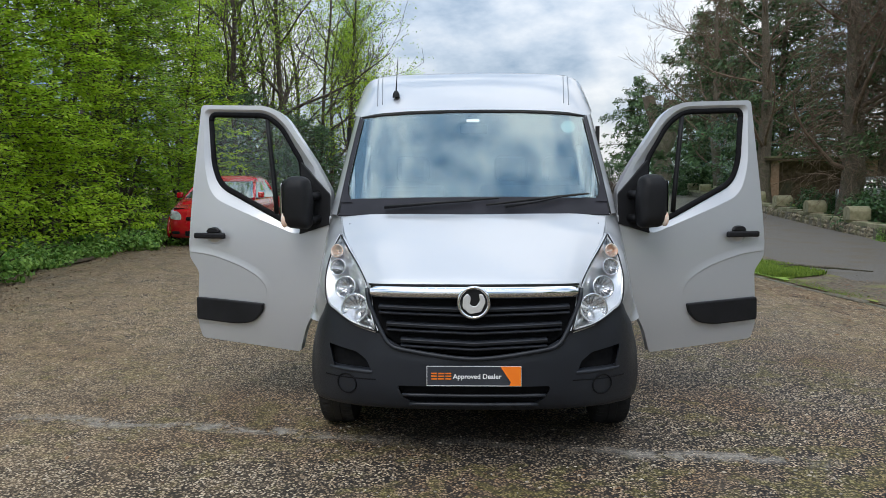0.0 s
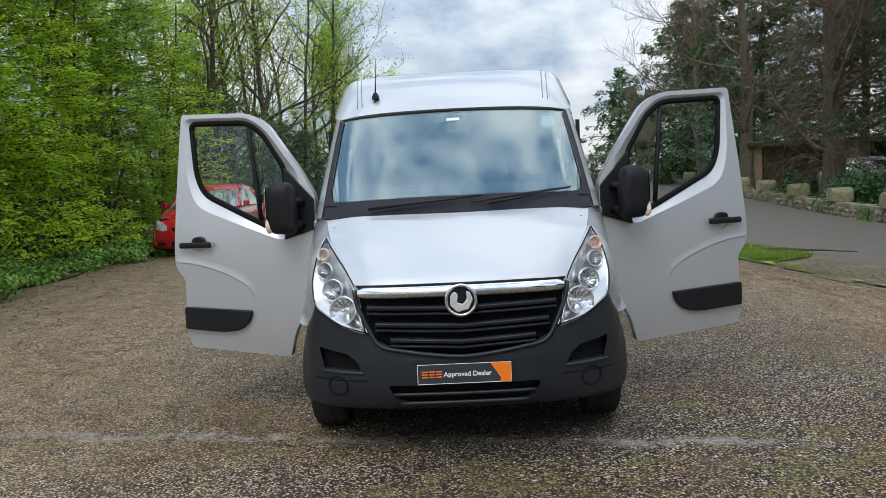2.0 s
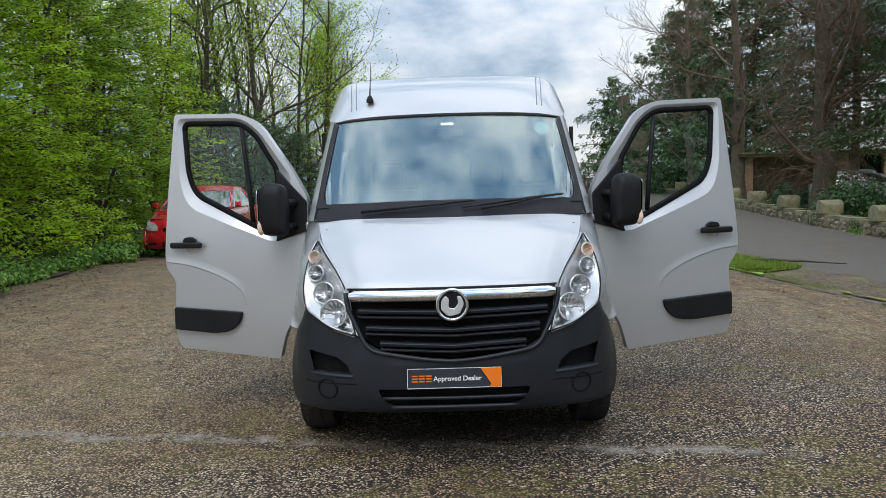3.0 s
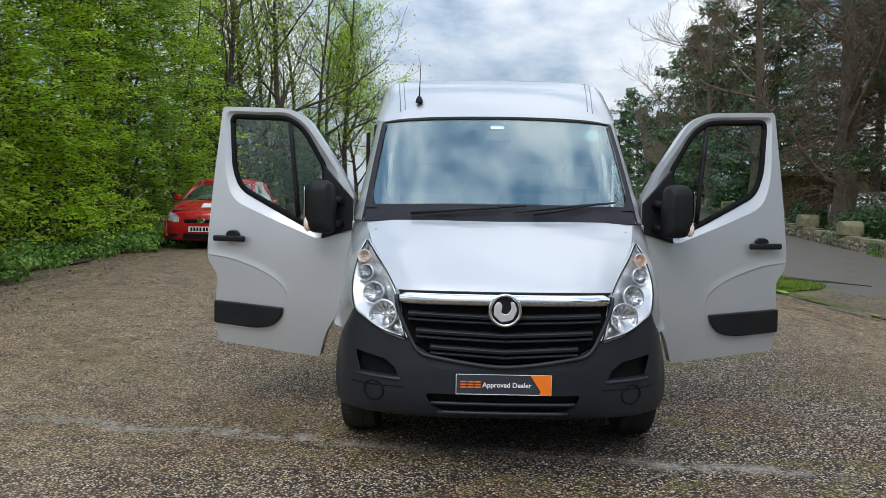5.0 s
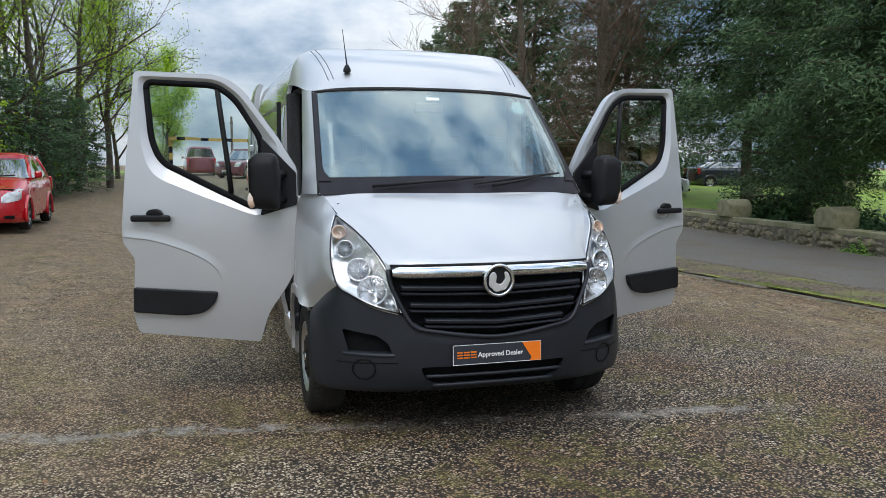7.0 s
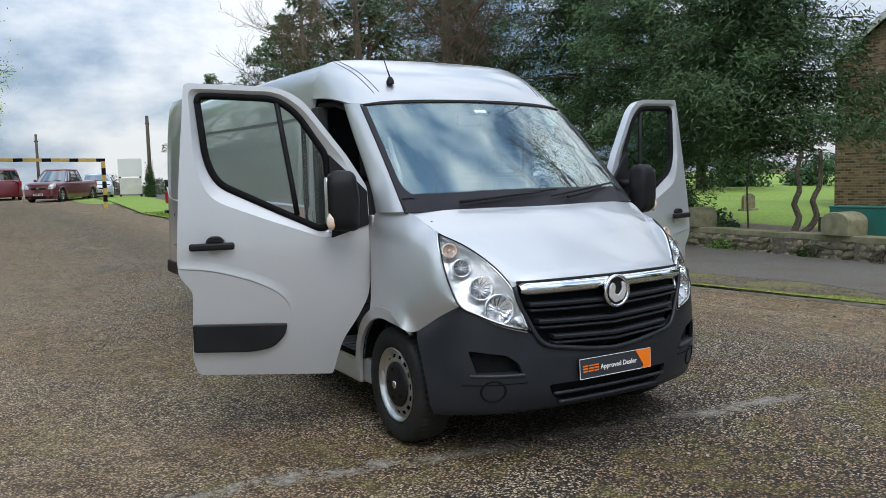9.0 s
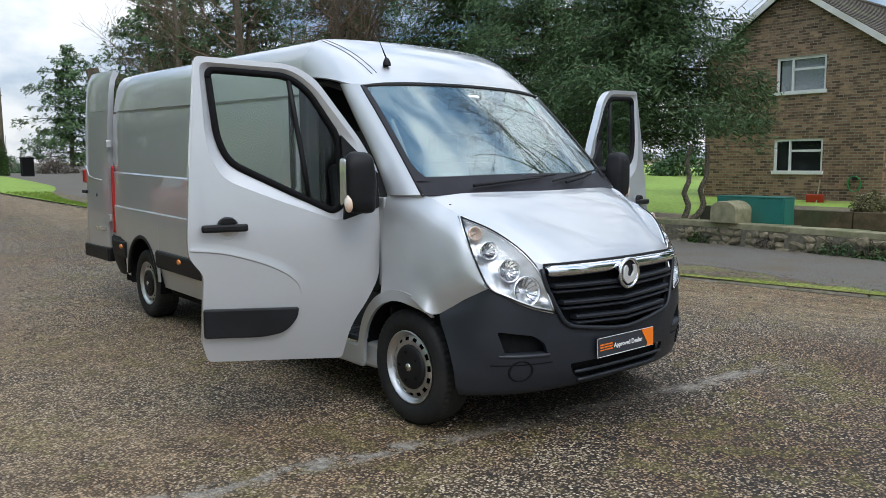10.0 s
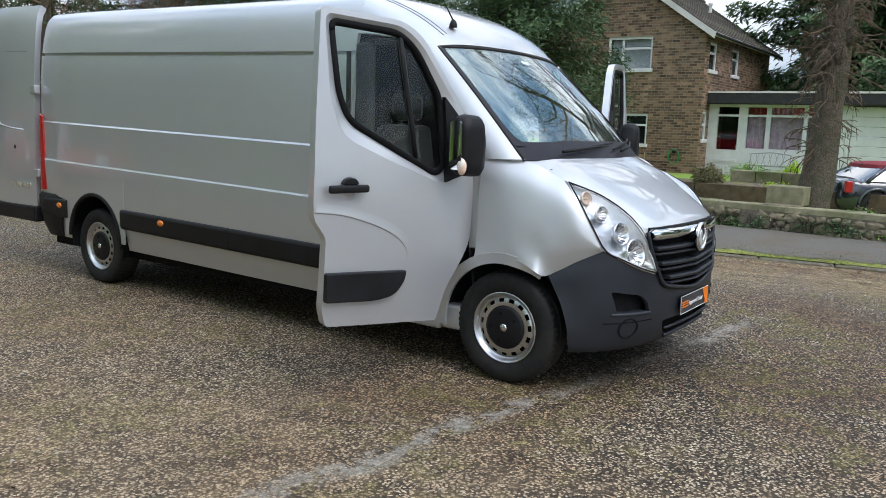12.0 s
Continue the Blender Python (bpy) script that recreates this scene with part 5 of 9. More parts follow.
# ---- van: wheels ----
def wheel(y, s):
    w = new("wheel")
    w.parent = van
    m = Matrix.Translation((s * 0.86, y, 0.342)) @ Matrix.Rotation(radians(90 * s), 4, "Y")
    bm = bmesh.new()
    lathe(bm, [(0.205, 0.075), (0.222, 0.098), (0.27, 0.112), (0.315, 0.108), (0.336, 0.095), (0.343, 0.07), (0.345, 0.03), (0.340, 0.026), (0.345, 0.022), (0.345, -0.022), (0.340, -0.026), (0.345, -0.03), (0.343, -0.07), (0.336, -0.095), (0.30, -0.11), (0.21, -0.09)], 112)
    for v in bm.verts:
        r = math.hypot(v.co.x, v.co.y)
        if r > 0.334 and abs(v.co.z) > 0.029 and round(math.atan2(v.co.y, v.co.x) / (2 * math.pi) * 112) % 2:
            v.co.x, v.co.y = v.co.x * (1 - 0.008 / r), v.co.y * (1 - 0.008 / r)
    bmesh.ops.transform(bm, matrix=m, verts=bm.verts[:])
    bmesh.ops.recalc_face_normals(bm, faces=bm.faces[:])
    t = part("tyre", bm, M_RUBBER, w, smooth=True)
    t.data.set_sharp_from_angle(angle=radians(40))
    bm = bmesh.new()
    lathe(bm, [(0.214, 0.096), (0.219, 0.101), (0.213, 0.104), (0.205, 0.098), (0.199, 0.084), (0.19, 0.074), (0.186, 0.072)], 60, m)
    n, ro, ri = 60, 0.186, 0.148
    grid = []
    for r, h in ((ro, 0.072), (0.179, 0.078), (0.168, 0.083), (0.157, 0.086), (ri, 0.086), (0.10, 0.08), (0.0, 0.08)):
        grid.append([bm.verts.new(m @ Vector((r * math.cos(2 * math.pi * k / n), r * math.sin(2 * math.pi * k / n), h))) for k in range(n)] if r > 0 else None)
    for i in range(len(grid) - 2):
        for k in range(n):
            if i in (1, 2) and k % 4 in (1, 2):
                continue
            bm.faces.new((grid[i][k], grid[i][(k + 1) % n], grid[i + 1][(k + 1) % n], grid[i + 1][k]))
    bmesh.ops.recalc_face_normals(bm, faces=bm.faces[:])
    shell(part("rim", bm, M_STEEL, w, "silver steel rim with a ring of holes", smooth=True), 0.004)
    bm = bmesh.new()
    lathe(bm, [(0.188, 0.02), (0.19, -0.05), (0.0, -0.05)], 32, m)
    part("brake_drum", bm, M_DEEP, w)
    bm = bmesh.new()
    lathe(bm, [(0.134, 0.082), (0.130, 0.094), (0.112, 0.1), (0.06, 0.104), (0.034, 0.105), (0.0, 0.105)], 40, m)
    cap = part("hub_cap", bm, M_BLACKP, w, "black plastic hub cap", smooth=True)
    bm = bmesh.new()
    lathe(bm, [(0.024, 0.104), (0.022, 0.110), (0.0, 0.110)], 20, m)
    part("centre_badge", bm, M_CHROME, cap, smooth=True)
    for k in range(5):
        bm = bmesh.new()
        box(bm, 0.078, -0.008, 0.097, 0.098, 0.008, 0.1055, m @ Matrix.Rotation(2 * math.pi * k / 5 + 0.3, 4, "Z"))
        part("bolt_cover", bm, M_DEEP, cap)
    return w


for yy in (0.83, 5.16):
    for s in (1, -1):
        wheel(yy, s)
for yy in (0.83, 5.16):
    bm = bmesh.new()
    tube(bm, [(-0.8, yy, 0.34), (0.8, yy, 0.34)], 0.045, 8)
    part("axle", bm, M_DEEP, van)

# ---- van: side trim, markers, rear end ----
for s in (1, -1):
    for y0, y1 in ((2.10, 3.28), (3.286, 4.72), (5.60, 5.98)):
        bm = bmesh.new()
        rows = []
        for y in np.linspace(y0, y1, 6):
            k = 0.014 * (y - 2.3)
            rows.append([bm.verts.new((s * x, y, z + k)) for x, z in ((0.99, 0.69), (1.026, 0.680), (1.034, 0.66), (1.03, 0.54), (1.018, 0.515), (0.98, 0.505))])
        for a, b in zip(rows, rows[1:]):
            for i in range(5):
                bm.faces.new((a[i], b[i], b[i + 1], a[i + 1]))
        bm.faces.new(rows[0])
        bm.faces.new(list(reversed(rows[-1])))
        bmesh.ops.recalc_face_normals(bm, faces=bm.faces[:])
        part("side_moulding", bm, M_BLACKP, van, "black side moulding", bevel=0.006)
    for y in (4.13, 5.70):
        bm = bmesh.new()
        lathe(bm, [(0.034, 0), (0.034, 0.008), (0.026, 0.014), (0, 0.015)], 18, Matrix.Translation((s * 1.03, y, 0.635 + 0.012 * (y - 2.3))) @ Matrix.Rotation(radians(90 * s), 4, "Y") @ Matrix.Diagonal((0.75, 1.2, 1, 1)))
        part("side_marker", bm, M_AMBER, van, "amber side marker lamp", smooth=True)
    # rear arch lip, tail lamp, bumper corner
    bm = bmesh.new()
    tube(bm, [(s * 1.0, 5.16 + 0.405 * math.cos(radians(a)), 0.41 + 0.405 * math.sin(radians(a))) for a in range(0, 181, 9)], 0.022, 6)
    part("rear_arch_lip", bm, M_BLACKP, van, smooth=True)
    bm = bmesh.new()
    arc = [(5.16 + 0.405 * math.cos(radians(a)), 0.41 + 0.405 * math.sin(radians(a))) for a in range(0, 181, 9)]
    prism(bm, [(4.685, 0.41), (4.685, 0.985), (5.635, 0.985), (5.635, 0.41)] + arc, 0.012, Matrix(((0, -s, 0, s * 1.0095), (1, 0, 0, 0), (0, 0, 1, 0), (0, 0, 0, 1))))
    part("rear_arch_panel", bm, M_SILVER, van)
    bm = bmesh.new()
    rows = [[(s * 0.992, 6.0, 0.80), (s * 0.984, 6.02, 1.1), (s * 0.972, 6.06, 1.5)], [(s * 0.996, 6.08, 0.80), (s * 0.988, 6.09, 1.1), (s * 0.975, 6.10, 1.52)], [(s * 0.96, 6.16, 0.80), (s * 0.955, 6.16, 1.1), (s * 0.945, 6.15, 1.52)]]
    shell(part("tail_lamp", outer(skin(rows, 10, 6), (0, 5, 1)), M_RED, van, "tall red tail lamp", smooth=True), 0.02)
    bm = bmesh.new()
    rows = [[(s * 0.985, 5.62, 0.76), (s * 1.0, 5.9, 0.77), (s * 0.985, 6.1, 0.775), (s * 0.9, 6.2, 0.775)], [(s * 1.01, 5.62, 0.72), (s * 1.022, 5.9, 0.73), (s * 1.0, 6.12, 0.74), (s * 0.9, 6.22, 0.74)], [(s * 1.0, 5.72, 0.52), (s * 1.015, 5.9, 0.52), (s * 0.985, 6.1, 0.52), (s * 0.88, 6.2, 0.52)], [(s * 0.95, 5.78, 0.36), (s * 0.965, 5.9, 0.36), (s * 0.94, 6.06, 0.36), (s * 0.85, 6.14, 0.36)]]
    shell(part("bumper_corner", outer(skin(rows, 14, 10), (0, 5, 0.6)), M_BLACKP, van, "black rear bumper corner", smooth=True), 0.02)
part("rear_bumper", boxed(-0.9, 6.08, 0.38, 0.9, 6.2, 0.6), M_BLACKP, van, bevel=0.03)

# rear doors, swung straight back
for s in (1, -1):
    d = new("rear_door")
    d.parent = van
    bm = bmesh.new()
    rows = []
    for z, x in ((0.60, 1.0), (0.9, 1.0), (1.2, 0.992), (1.45, 0.985), (1.8, 0.972), (2.1, 0.955), (2.35, 0.93), (2.5, 0.90), (2.545, 0.87)):
        rows.append([(s * x, 6.17, z), (s * (x + 0.012), 6.3, z), (s * (x + 0.02), 6.6, z + 0.008), (s * (x + 0.012), 6.9, z + 0.012), (s * (x - 0.02), 7.04, z + 0.012)])
    shell(part("panel", outer(skin(rows, 16, 22), (0, 6.6, 1.2)), M_SILVER, d, smooth=True), 0.06)
    bm = bmesh.new()
    box(bm, s * 0.93, 6.15, 0.47, s * 1.035, 7.02, 0.625)
    part("lower_panel", bm, M_BLACKP, d, bevel=0.02)
    for z in (2.11, 2.2):
        bm = bmesh.new()
        tube(bm, [(s * (0.965 - (z - 2.11) * 0.1), 6.3 + (z - 2.11) * 3, z), (s * (0.973 - (z - 2.11) * 0.1), 6.6, z + 0.008), (s * (0.966 - (z - 2.11) * 0.1), 6.88, z + 0.012)], 0.004, 5)
        part("pressed_line", bm, M_GASKET, d)
    bm = bmesh.new()
    tube(bm, [(s * 1.0, 6.36, 1.36), (s * 1.005, 6.62, 1.375), (s * 1.004, 6.8, 1.40), (s * 1.0, 6.9, 1.50), (s * 0.985, 7.02, 1.52)], 0.009, 6)
    part("pressed_line", bm, M_SILVER, d, smooth=True)
    bm = bmesh.new()
    box(bm, s * 0.975, 6.95, 1.32, s * 1.012, 7.04, 1.48)
    part("reflector", bm, M_RED, d, "red lamp at the door edge", bevel=0.015)
    bm = bmesh.new()
    box(bm, s * 0.98, 6.86, 1.20, s * 1.03, 7.04, 1.24)
    part("handle", bm, M_BLACKP, d, bevel=0.01)
    bm = bmesh.new()
    lathe(bm, [(0.022, 0), (0.02, 0.01), (0, 0.011)], 12, Matrix.Translation((s * 1.004, 6.52, 1.19)) @ Matrix.Rotation(radians(90 * s), 4, "Y"))
    part("lock_plug", bm, M_BLACKP, d)
    bm = bmesh.new()
    for k in range(6):
        box(bm, s * 1.0, 6.24 + 0.062 * k, 0.80, s * 1.022, 6.285 + 0.062 * k, 0.845)
    part("name_badge", bm, M_CHROME, d, "plain chrome name bars", bevel=0.004)
    for z in (1.75, 0.95):
        bm = bmesh.new()
        box(bm, s * 0.95, 6.11, z - 0.04, s * 1.005, 6.2, z + 0.04)
        part("hinge", bm, M_SILVER, d, bevel=0.01)

# fuel flap joints on the load side, door runner
for s in (1, -1):
    bm = bmesh.new()
    box(bm, s * 0.975, 2.085, 0.9, s * 1.006, 2.10, 2.0)
    part("panel_gap", bm, M_RUBBER, van)
part("bulkhead", boxed(-0.90, 2.10, 0.3, 0.90, 2.14, 2.16), M_DEEP, van)

# ---- van: cab ----
bm = bmesh.new()
rows = [[(x, y, z) for x in (-0.86, -0.4, 0.0, 0.4, 0.86)] for y, z in ((0.78, 1.30), (0.95, 1.345), (1.12, 1.33), (1.22, 1.25), (1.25, 1.05), (1.18, 0.8), (1.12, 0.45))]
shell(part("dashboard", outer(skin(rows, 17, 20), (0, 0.8, 0.9)), M_TRIM, van, "dark grey cab dashboard", smooth=True), 0.02)
sw = new("steering_wheel")
sw.parent = van
bm = bmesh.new()
m = Matrix.Translation((-0.44, 1.36, 1.27)) @ Matrix.Rotation(radians(32), 4, "X")
tube(bm, [m @ Vector((0.205 * math.cos(a), 0.205 * math.sin(a), 0)) for a in np.linspace(0, 2 * math.pi, 33)], 0.017, 8)
part("rim", bm, M_TRIM, sw, smooth=True)
bm = bmesh.new()
lathe(bm, [(0.0, 0.02), (0.07, 0.015), (0.08, -0.02), (0.04, -0.05), (0.03, -0.2)], 20, m)
for a in (20, 160, 270):
    box(bm, 0.05, -0.02, -0.012, 0.2, 0.02, 0.006, m @ Matrix.Rotation(radians(a), 4, "Z"))
part("hub", bm, M_TRIM, sw, smooth=False, bevel=0.006)
for x0, w in ((-0.47, 0.26), (0.30, 0.25), (0.68, 0.2)):
    st = new("cab_seat")
    st.parent = van
    part("cushion", boxed(x0 - w, 1.40, 0.68, x0 + w, 1.90, 0.86), M_SEAT, st, bevel=0.05)
    bm = bmesh.new()
    box(bm, -w, -0.07, 0, w, 0.07, 0.72, Matrix.Translation((x0, 1.92, 0.82)) @ Matrix.Rotation(radians(-9), 4, "X"))
    part("backrest", bm, M_SEAT, st, bevel=0.05)
    bm = bmesh.new()
    box(bm, x0 - 0.13, 1.94, 1.56, x0 + 0.13, 2.06, 1.76)
    part("headrest", bm, M_SEAT, st, bevel=0.045)
    part("base", boxed(x0 - w + 0.03, 1.45, 0.36, x0 + w - 0.03, 1.95, 0.68), M_TRIM, st, bevel=0.01)
bm = bmesh.new()
box(bm, -0.09, 1.47, 1.90, 0.11, 1.5, 1.97)
part("cab_console", bm, M_TRIM, van, bevel=0.01)
M_PALETRIM = material("pale_trim", (0.16, 0.17, 0.17), 0.6)
for s in (1, -1):
    bm = bmesh.new()
    tube(bm, [(s * 0.74, 1.10, 1.50), (s * 0.735, 1.14, 1.60), (s * 0.73, 1.28, 1.80)], 0.014, 6)
    part("grab_handle", bm, M_PALETRIM, van, smooth=True)


# ---- van: front doors ----
DOOR = [(1.0, 2.122, 0.03), (0.47, 2.10, 0.12), (0.335, 2.03, 0.1), (0.089, 1.695, 0.02), (-0.025, 1.505, 0.03), (-0.03, 1.30, 0.02), (-0.015, 0.86, 0.06), (0.06, 0.72, 0.08), (0.165, 0.58, 0.08), (0.225, 0.38, 0.02), (1.0, 0.445, 0.03), (1.028, 0.55, 0.03), (1.008, 0.93, 0.03), (1.08, 1.03, 0.03), (1.085, 1.12, 0.03), (1.055, 1.55, 0.1)]
SEAL = [(0.935, 2.055, 0.05), (0.49, 2.035, 0.09), (0.37, 1.95, 0.08), (0.21, 1.70, 0.05), (0.188, 1.30, 0.04), (0.255, 1.255, 0.04), (0.60, 1.425, 0.15), (0.84, 1.545, 0.13), (0.90, 1.68, 0.1)]
FRAME = [(0.978, 2.092, 0.05), (0.475, 2.072, 0.1), (0.345, 1.985, 0.08), (0.10, 1.66, 0.03), (0.06, 1.36, 0.02), (0.215, 1.195, 0.06), (0.62, 1.345, 0.2), (0.90, 1.46, 0.17), (0.965, 1.66, 0.12)]


def door_map(s, side):
    """From door places (along, depth, up) to the world: the door stands open, a little past square."""
    u = Vector((0.970 * side, 0.245, 0))
    n = Vector((-0.245 * side, 0.970, 0))
    return Matrix(((u.x, n.x, 0, side * 1.0), (u.y, n.y, 0, 1.085), (0, 0, 1, 0), (0, 0, 0, 1)))


def fill_ring(bm, outline, hole, depth, bend):
    a = [bm.verts.new((x, depth, z)) for x, z in outline]
    e = [bm.edges.new((a[i], a[(i + 1) % len(a)])) for i in range(len(a))]
    if hole:
        b = [bm.verts.new((x, depth, z)) for x, z in hole]
        e += [bm.edges.new((b[i], b[(i + 1) % len(b)])) for i in range(len(b))]
    bmesh.ops.triangle_fill(bm, use_beauty=True, use_dissolve=False, edges=e)
    for cut in (0.45, 0.52, 0.59, 0.66, 0.73, 0.8, 1.02, 1.07, 1.12, 1.17, 1.22, 1.27, 1.32, 1.37):
        bmesh.ops.bisect_plane(bm, geom=bm.verts[:] + bm.edges[:] + bm.faces[:], plane_co=(0, 0, cut), plane_no=(0, 0, 1))
    for v in bm.verts:
        v.co.y += bend(v.co.x, v.co.z)


def door_bend(s, z):
    """The door's outer face: upright at the waist, rolling smoothly inwards above it and a little at the sill."""
    k = min(max(z - 1.0, 0.0), 0.36)
    return 0.085 * k * k / 0.72 + 0.085 * max(z - 1.36, 0.0) + 0.12 * max(0.8 - z, 0.0) ** 2


for side in (-1, 1):
    dr = new("front_door")
    dr.parent = van
    M = door_map(0, side)

    def put(name, bm, mat, parent=dr, label="", smooth=False, bevel=0.0):
        bmesh.ops.transform(bm, matrix=M, verts=bm.verts[:])
        if side < 0:
            bmesh.ops.reverse_faces(bm, faces=bm.faces[:])
        return part(name, bm, mat, parent, label, smooth, bevel)

    outl, frm, seal = rounded(DOOR, 0.02, 5), rounded(FRAME, 0.05, 6), rounded(SEAL, 0.05, 6)
    bm = bmesh.new()
    fill_ring(bm, outl, frm, 0.0, door_bend)
    bm.normal_update()
    for f in bm.faces:
        if f.normal.y > 0:
            f.normal_flip()
    pan = put("panel", bm, M_SILVER, smooth=True)
    shell(pan, 0.055)
    # sloping frame round the glass
    bm = bmesh.new()
    a = [bm.verts.new((x, door_bend(x, z) - 0.001, z)) for x, z in frm]
    b = [bm.verts.new((x, door_bend(x, z) + 0.028, z)) for x, z in seal]
    na, nb = len(a), len(b)
    for i in range(na):
        j = (i + 1) % na
        i2, j2 = i * nb // na, ((i + 1) * nb // na) % nb
        if i2 == j2:
            bm.faces.new((a[i], a[j], b[i2]))
        else:
            bm.faces.new((a[i], a[j], b[j2], b[i2]))
    bmesh.ops.recalc_face_normals(bm, faces=bm.faces[:])
    bm.normal_update()
    if sum(f.normal.y for f in bm.faces) > 0:
        bmesh.ops.reverse_faces(bm, faces=bm.faces[:])
    shell(put("window_frame", bm, M_SILVER, smooth=True), 0.02)
    bm = bmesh.new()
    tube(bm, [(x, door_bend(x, z) + 0.024, z) for x, z in seal + seal[:1]], 0.021, 6)
    put("window_seal", bm, M_DEEP, smooth=True)
    bm = bmesh.new()
    prism(bm, seal, 0.005)
    for v in bm.verts:
        v.co.y += door_bend(v.co.x, v.co.z) + 0.03
    g = put("window_glass", bm, M_GLASS)
    g.visible_shadow = False
    bm = bmesh.new()
    tube(bm, [(s, door_bend(s, z) + 0.024, z) for s, z in ((0.485, 2.03), (0.455, 1.8), (0.42, 1.55), (0.395, 1.345))], 0.017, 6)
    put("window_divider", bm, M_BLACKP, smooth=True)
    # raised lower panel, black moulding, handle
    # pressed line: the metal swells gently and steps back under a curved edge
    bm = bmesh.new()
    curve = catmull([(1.075, 1.068), (0.90, 1.045), (0.715, 0.99), (0.60, 0.94), (0.525, 0.892), (0.478, 0.838), (0.464, 0.785), (0.474, 0.745)], 30)
    rows = []
    for k, (x, z) in enumerate(curve):
        a, b = curve[max(k - 1, 0)], curve[min(k + 1, 29)]
        t = Vector((b[0] - a[0], b[1] - a[1])).normalized()
        out = Vector((t.y, -t.x))
        fade = 1 - smooth01(20, 29, k)
        rows.append([bm.verts.new((x + out.x * d, door_bend(x, z) - h * fade - 0.0006, z + out.y * d)) for d, h in ((0.05, 0.0), (0.03, 0.0012), (0.012, 0.0035), (0.003, 0.0055), (0.0, 0.005), (-0.004, -0.002))])
    for a, b in zip(rows, rows[1:]):
        for i in range(5):
            bm.faces.new((a[i], b[i], b[i + 1], a[i + 1]))
    bm.normal_update()
    if sum(f.normal.y for f in bm.faces) > 0:
        bmesh.ops.reverse_faces(bm, faces=bm.faces[:])
    put("pressed_line", bm, M_SILVER, smooth=True)
    bm = bmesh.new()
    prism(bm, rounded([(1.018, 0.745), (0.485, 0.715), (0.50, 0.65, 0.04), (0.57, 0.578, 0.05), (0.70, 0.562, 0.05), (1.02, 0.585)], 0.015, 5), 0.04)
    for v in bm.verts:
        v.co.y += -0.03
    put("door_moulding", bm, M_BLACKP, label="black door moulding", bevel=0.01)
    bm = bmesh.new()
    box(bm, 0.765, -0.05, 1.168, 1.015, -0.022, 1.21)
    h = put("door_handle", bm, M_BLACKP, label="black door handle", bevel=0.012)
    bm = bmesh.new()
    lathe(bm, [(0.062, 0.002), (0.058, -0.006), (0.04, 0.012), (0.0, 0.02)], 24, Matrix.Translation((0.87, 0.0, 1.188)) @ Matrix.Rotation(radians(90), 4, "X"))
    put("handle_dish", bm, M_SILVER, h, smooth=True)
    bm = bmesh.new()
    prism(bm, rounded([(0.815, 1.21), (0.84, 1.245), (0.905, 1.245), (0.93, 1.21)], 0.02), 0.03)
    for v in bm.verts:
        v.co.y -= 0.03
    put("handle_cover", bm, M_BLACKP, h, bevel=0.008)
    # inner trim with pocket and armrest
    bm = bmesh.new()
    prism(bm, rounded([(0.95, 1.36), (0.3, 1.14), (0.08, 1.2), (0.08, 0.85), (0.2, 0.66), (0.27, 0.46), (0.95, 0.5)], 0.05), 0.05)
    for v in bm.verts:
        v.co.y += 0.055 + door_bend(v.co.x, v.co.z)
    put("inner_trim", bm, M_TRIM, bevel=0.015)
    bm = bmesh.new()
    box(bm, 0.3, 0.10, 0.98, 0.85, 0.17, 1.06)
    box(bm, 0.35, 0.10, 0.50, 0.9, 0.18, 0.62)
    put("armrest", bm, M_TRIM, bevel=0.02)
    # mirror on its black quarter panel
    bm = bmesh.new()
    prism(bm, rounded([(0.20, 1.705), (-0.022, 1.478), (-0.024, 1.275), (0.205, 1.205), (0.185, 1.32)], 0.012), 0.03)
    for v in bm.verts:
        v.co.y += -0.012 + door_bend(v.co.x, v.co.z) * 0.8
    mir = put("mirror", bm, M_BLACKP, label="black double door mirror", bevel=0.006)
    bm = bmesh.new()
    prof = rounded([(0.060, 1.245), (0.050, 1.45), (0.075, 1.60), (0.20, 1.605), (0.245, 1.56), (0.245, 1.33), (0.22, 1.255)], 0.045, 6)
    rings = []
    for d, k in ((-0.065, 0.80), (-0.08, 0.95), (-0.12, 1.0), (-0.165, 0.97), (-0.195, 0.82), (-0.203, 0.55)):
        rings.append([bm.verts.new((0.15 + (x - 0.15) * k, d, 1.43 + (z - 1.43) * k)) for x, z in prof])
    for p, q in zip(rings, rings[1:]):
        for i in range(len(p)):
            bm.faces.new((p[i], p[(i + 1) % len(p)], q[(i + 1) % len(p)], q[i]))
    bm.faces.new(rings[0])
    bm.faces.new(rings[-1])
    bmesh.ops.recalc_face_normals(bm, faces=bm.faces[:])
    if side < 0:
        bmesh.ops.reverse_faces(bm, faces=bm.faces[:])
    put("mirror_housing", bm, M_BLACKP, mir, smooth=True)
    for z in (1.31, 1.47):
        bm = bmesh.new()
        tube(bm, [(0.06, 0.0, z), (0.08, -0.05, z), (0.13, -0.10, z)], [0.03, 0.026, 0.028], 8)
        put("mirror_arm", bm, M_BLACKP, mir, smooth=True)
    bm = bmesh.new()
    prism(bm, rounded([(-0.182, 1.29), (-0.182, 1.565), (-0.082, 1.565), (-0.082, 1.29)], 0.03), 0.004, Matrix(((0, 1, 0, 0.242), (1, 0, 0, 0), (0, 0, 1, 0), (0, 0, 0, 1))))
    put("mirror_glass", bm, M_CHROME, mir, "mirror glass")
    bm = bmesh.new()
    bmesh.ops.create_uvsphere(bm, u_segments=14, v_segments=8, radius=1.0)
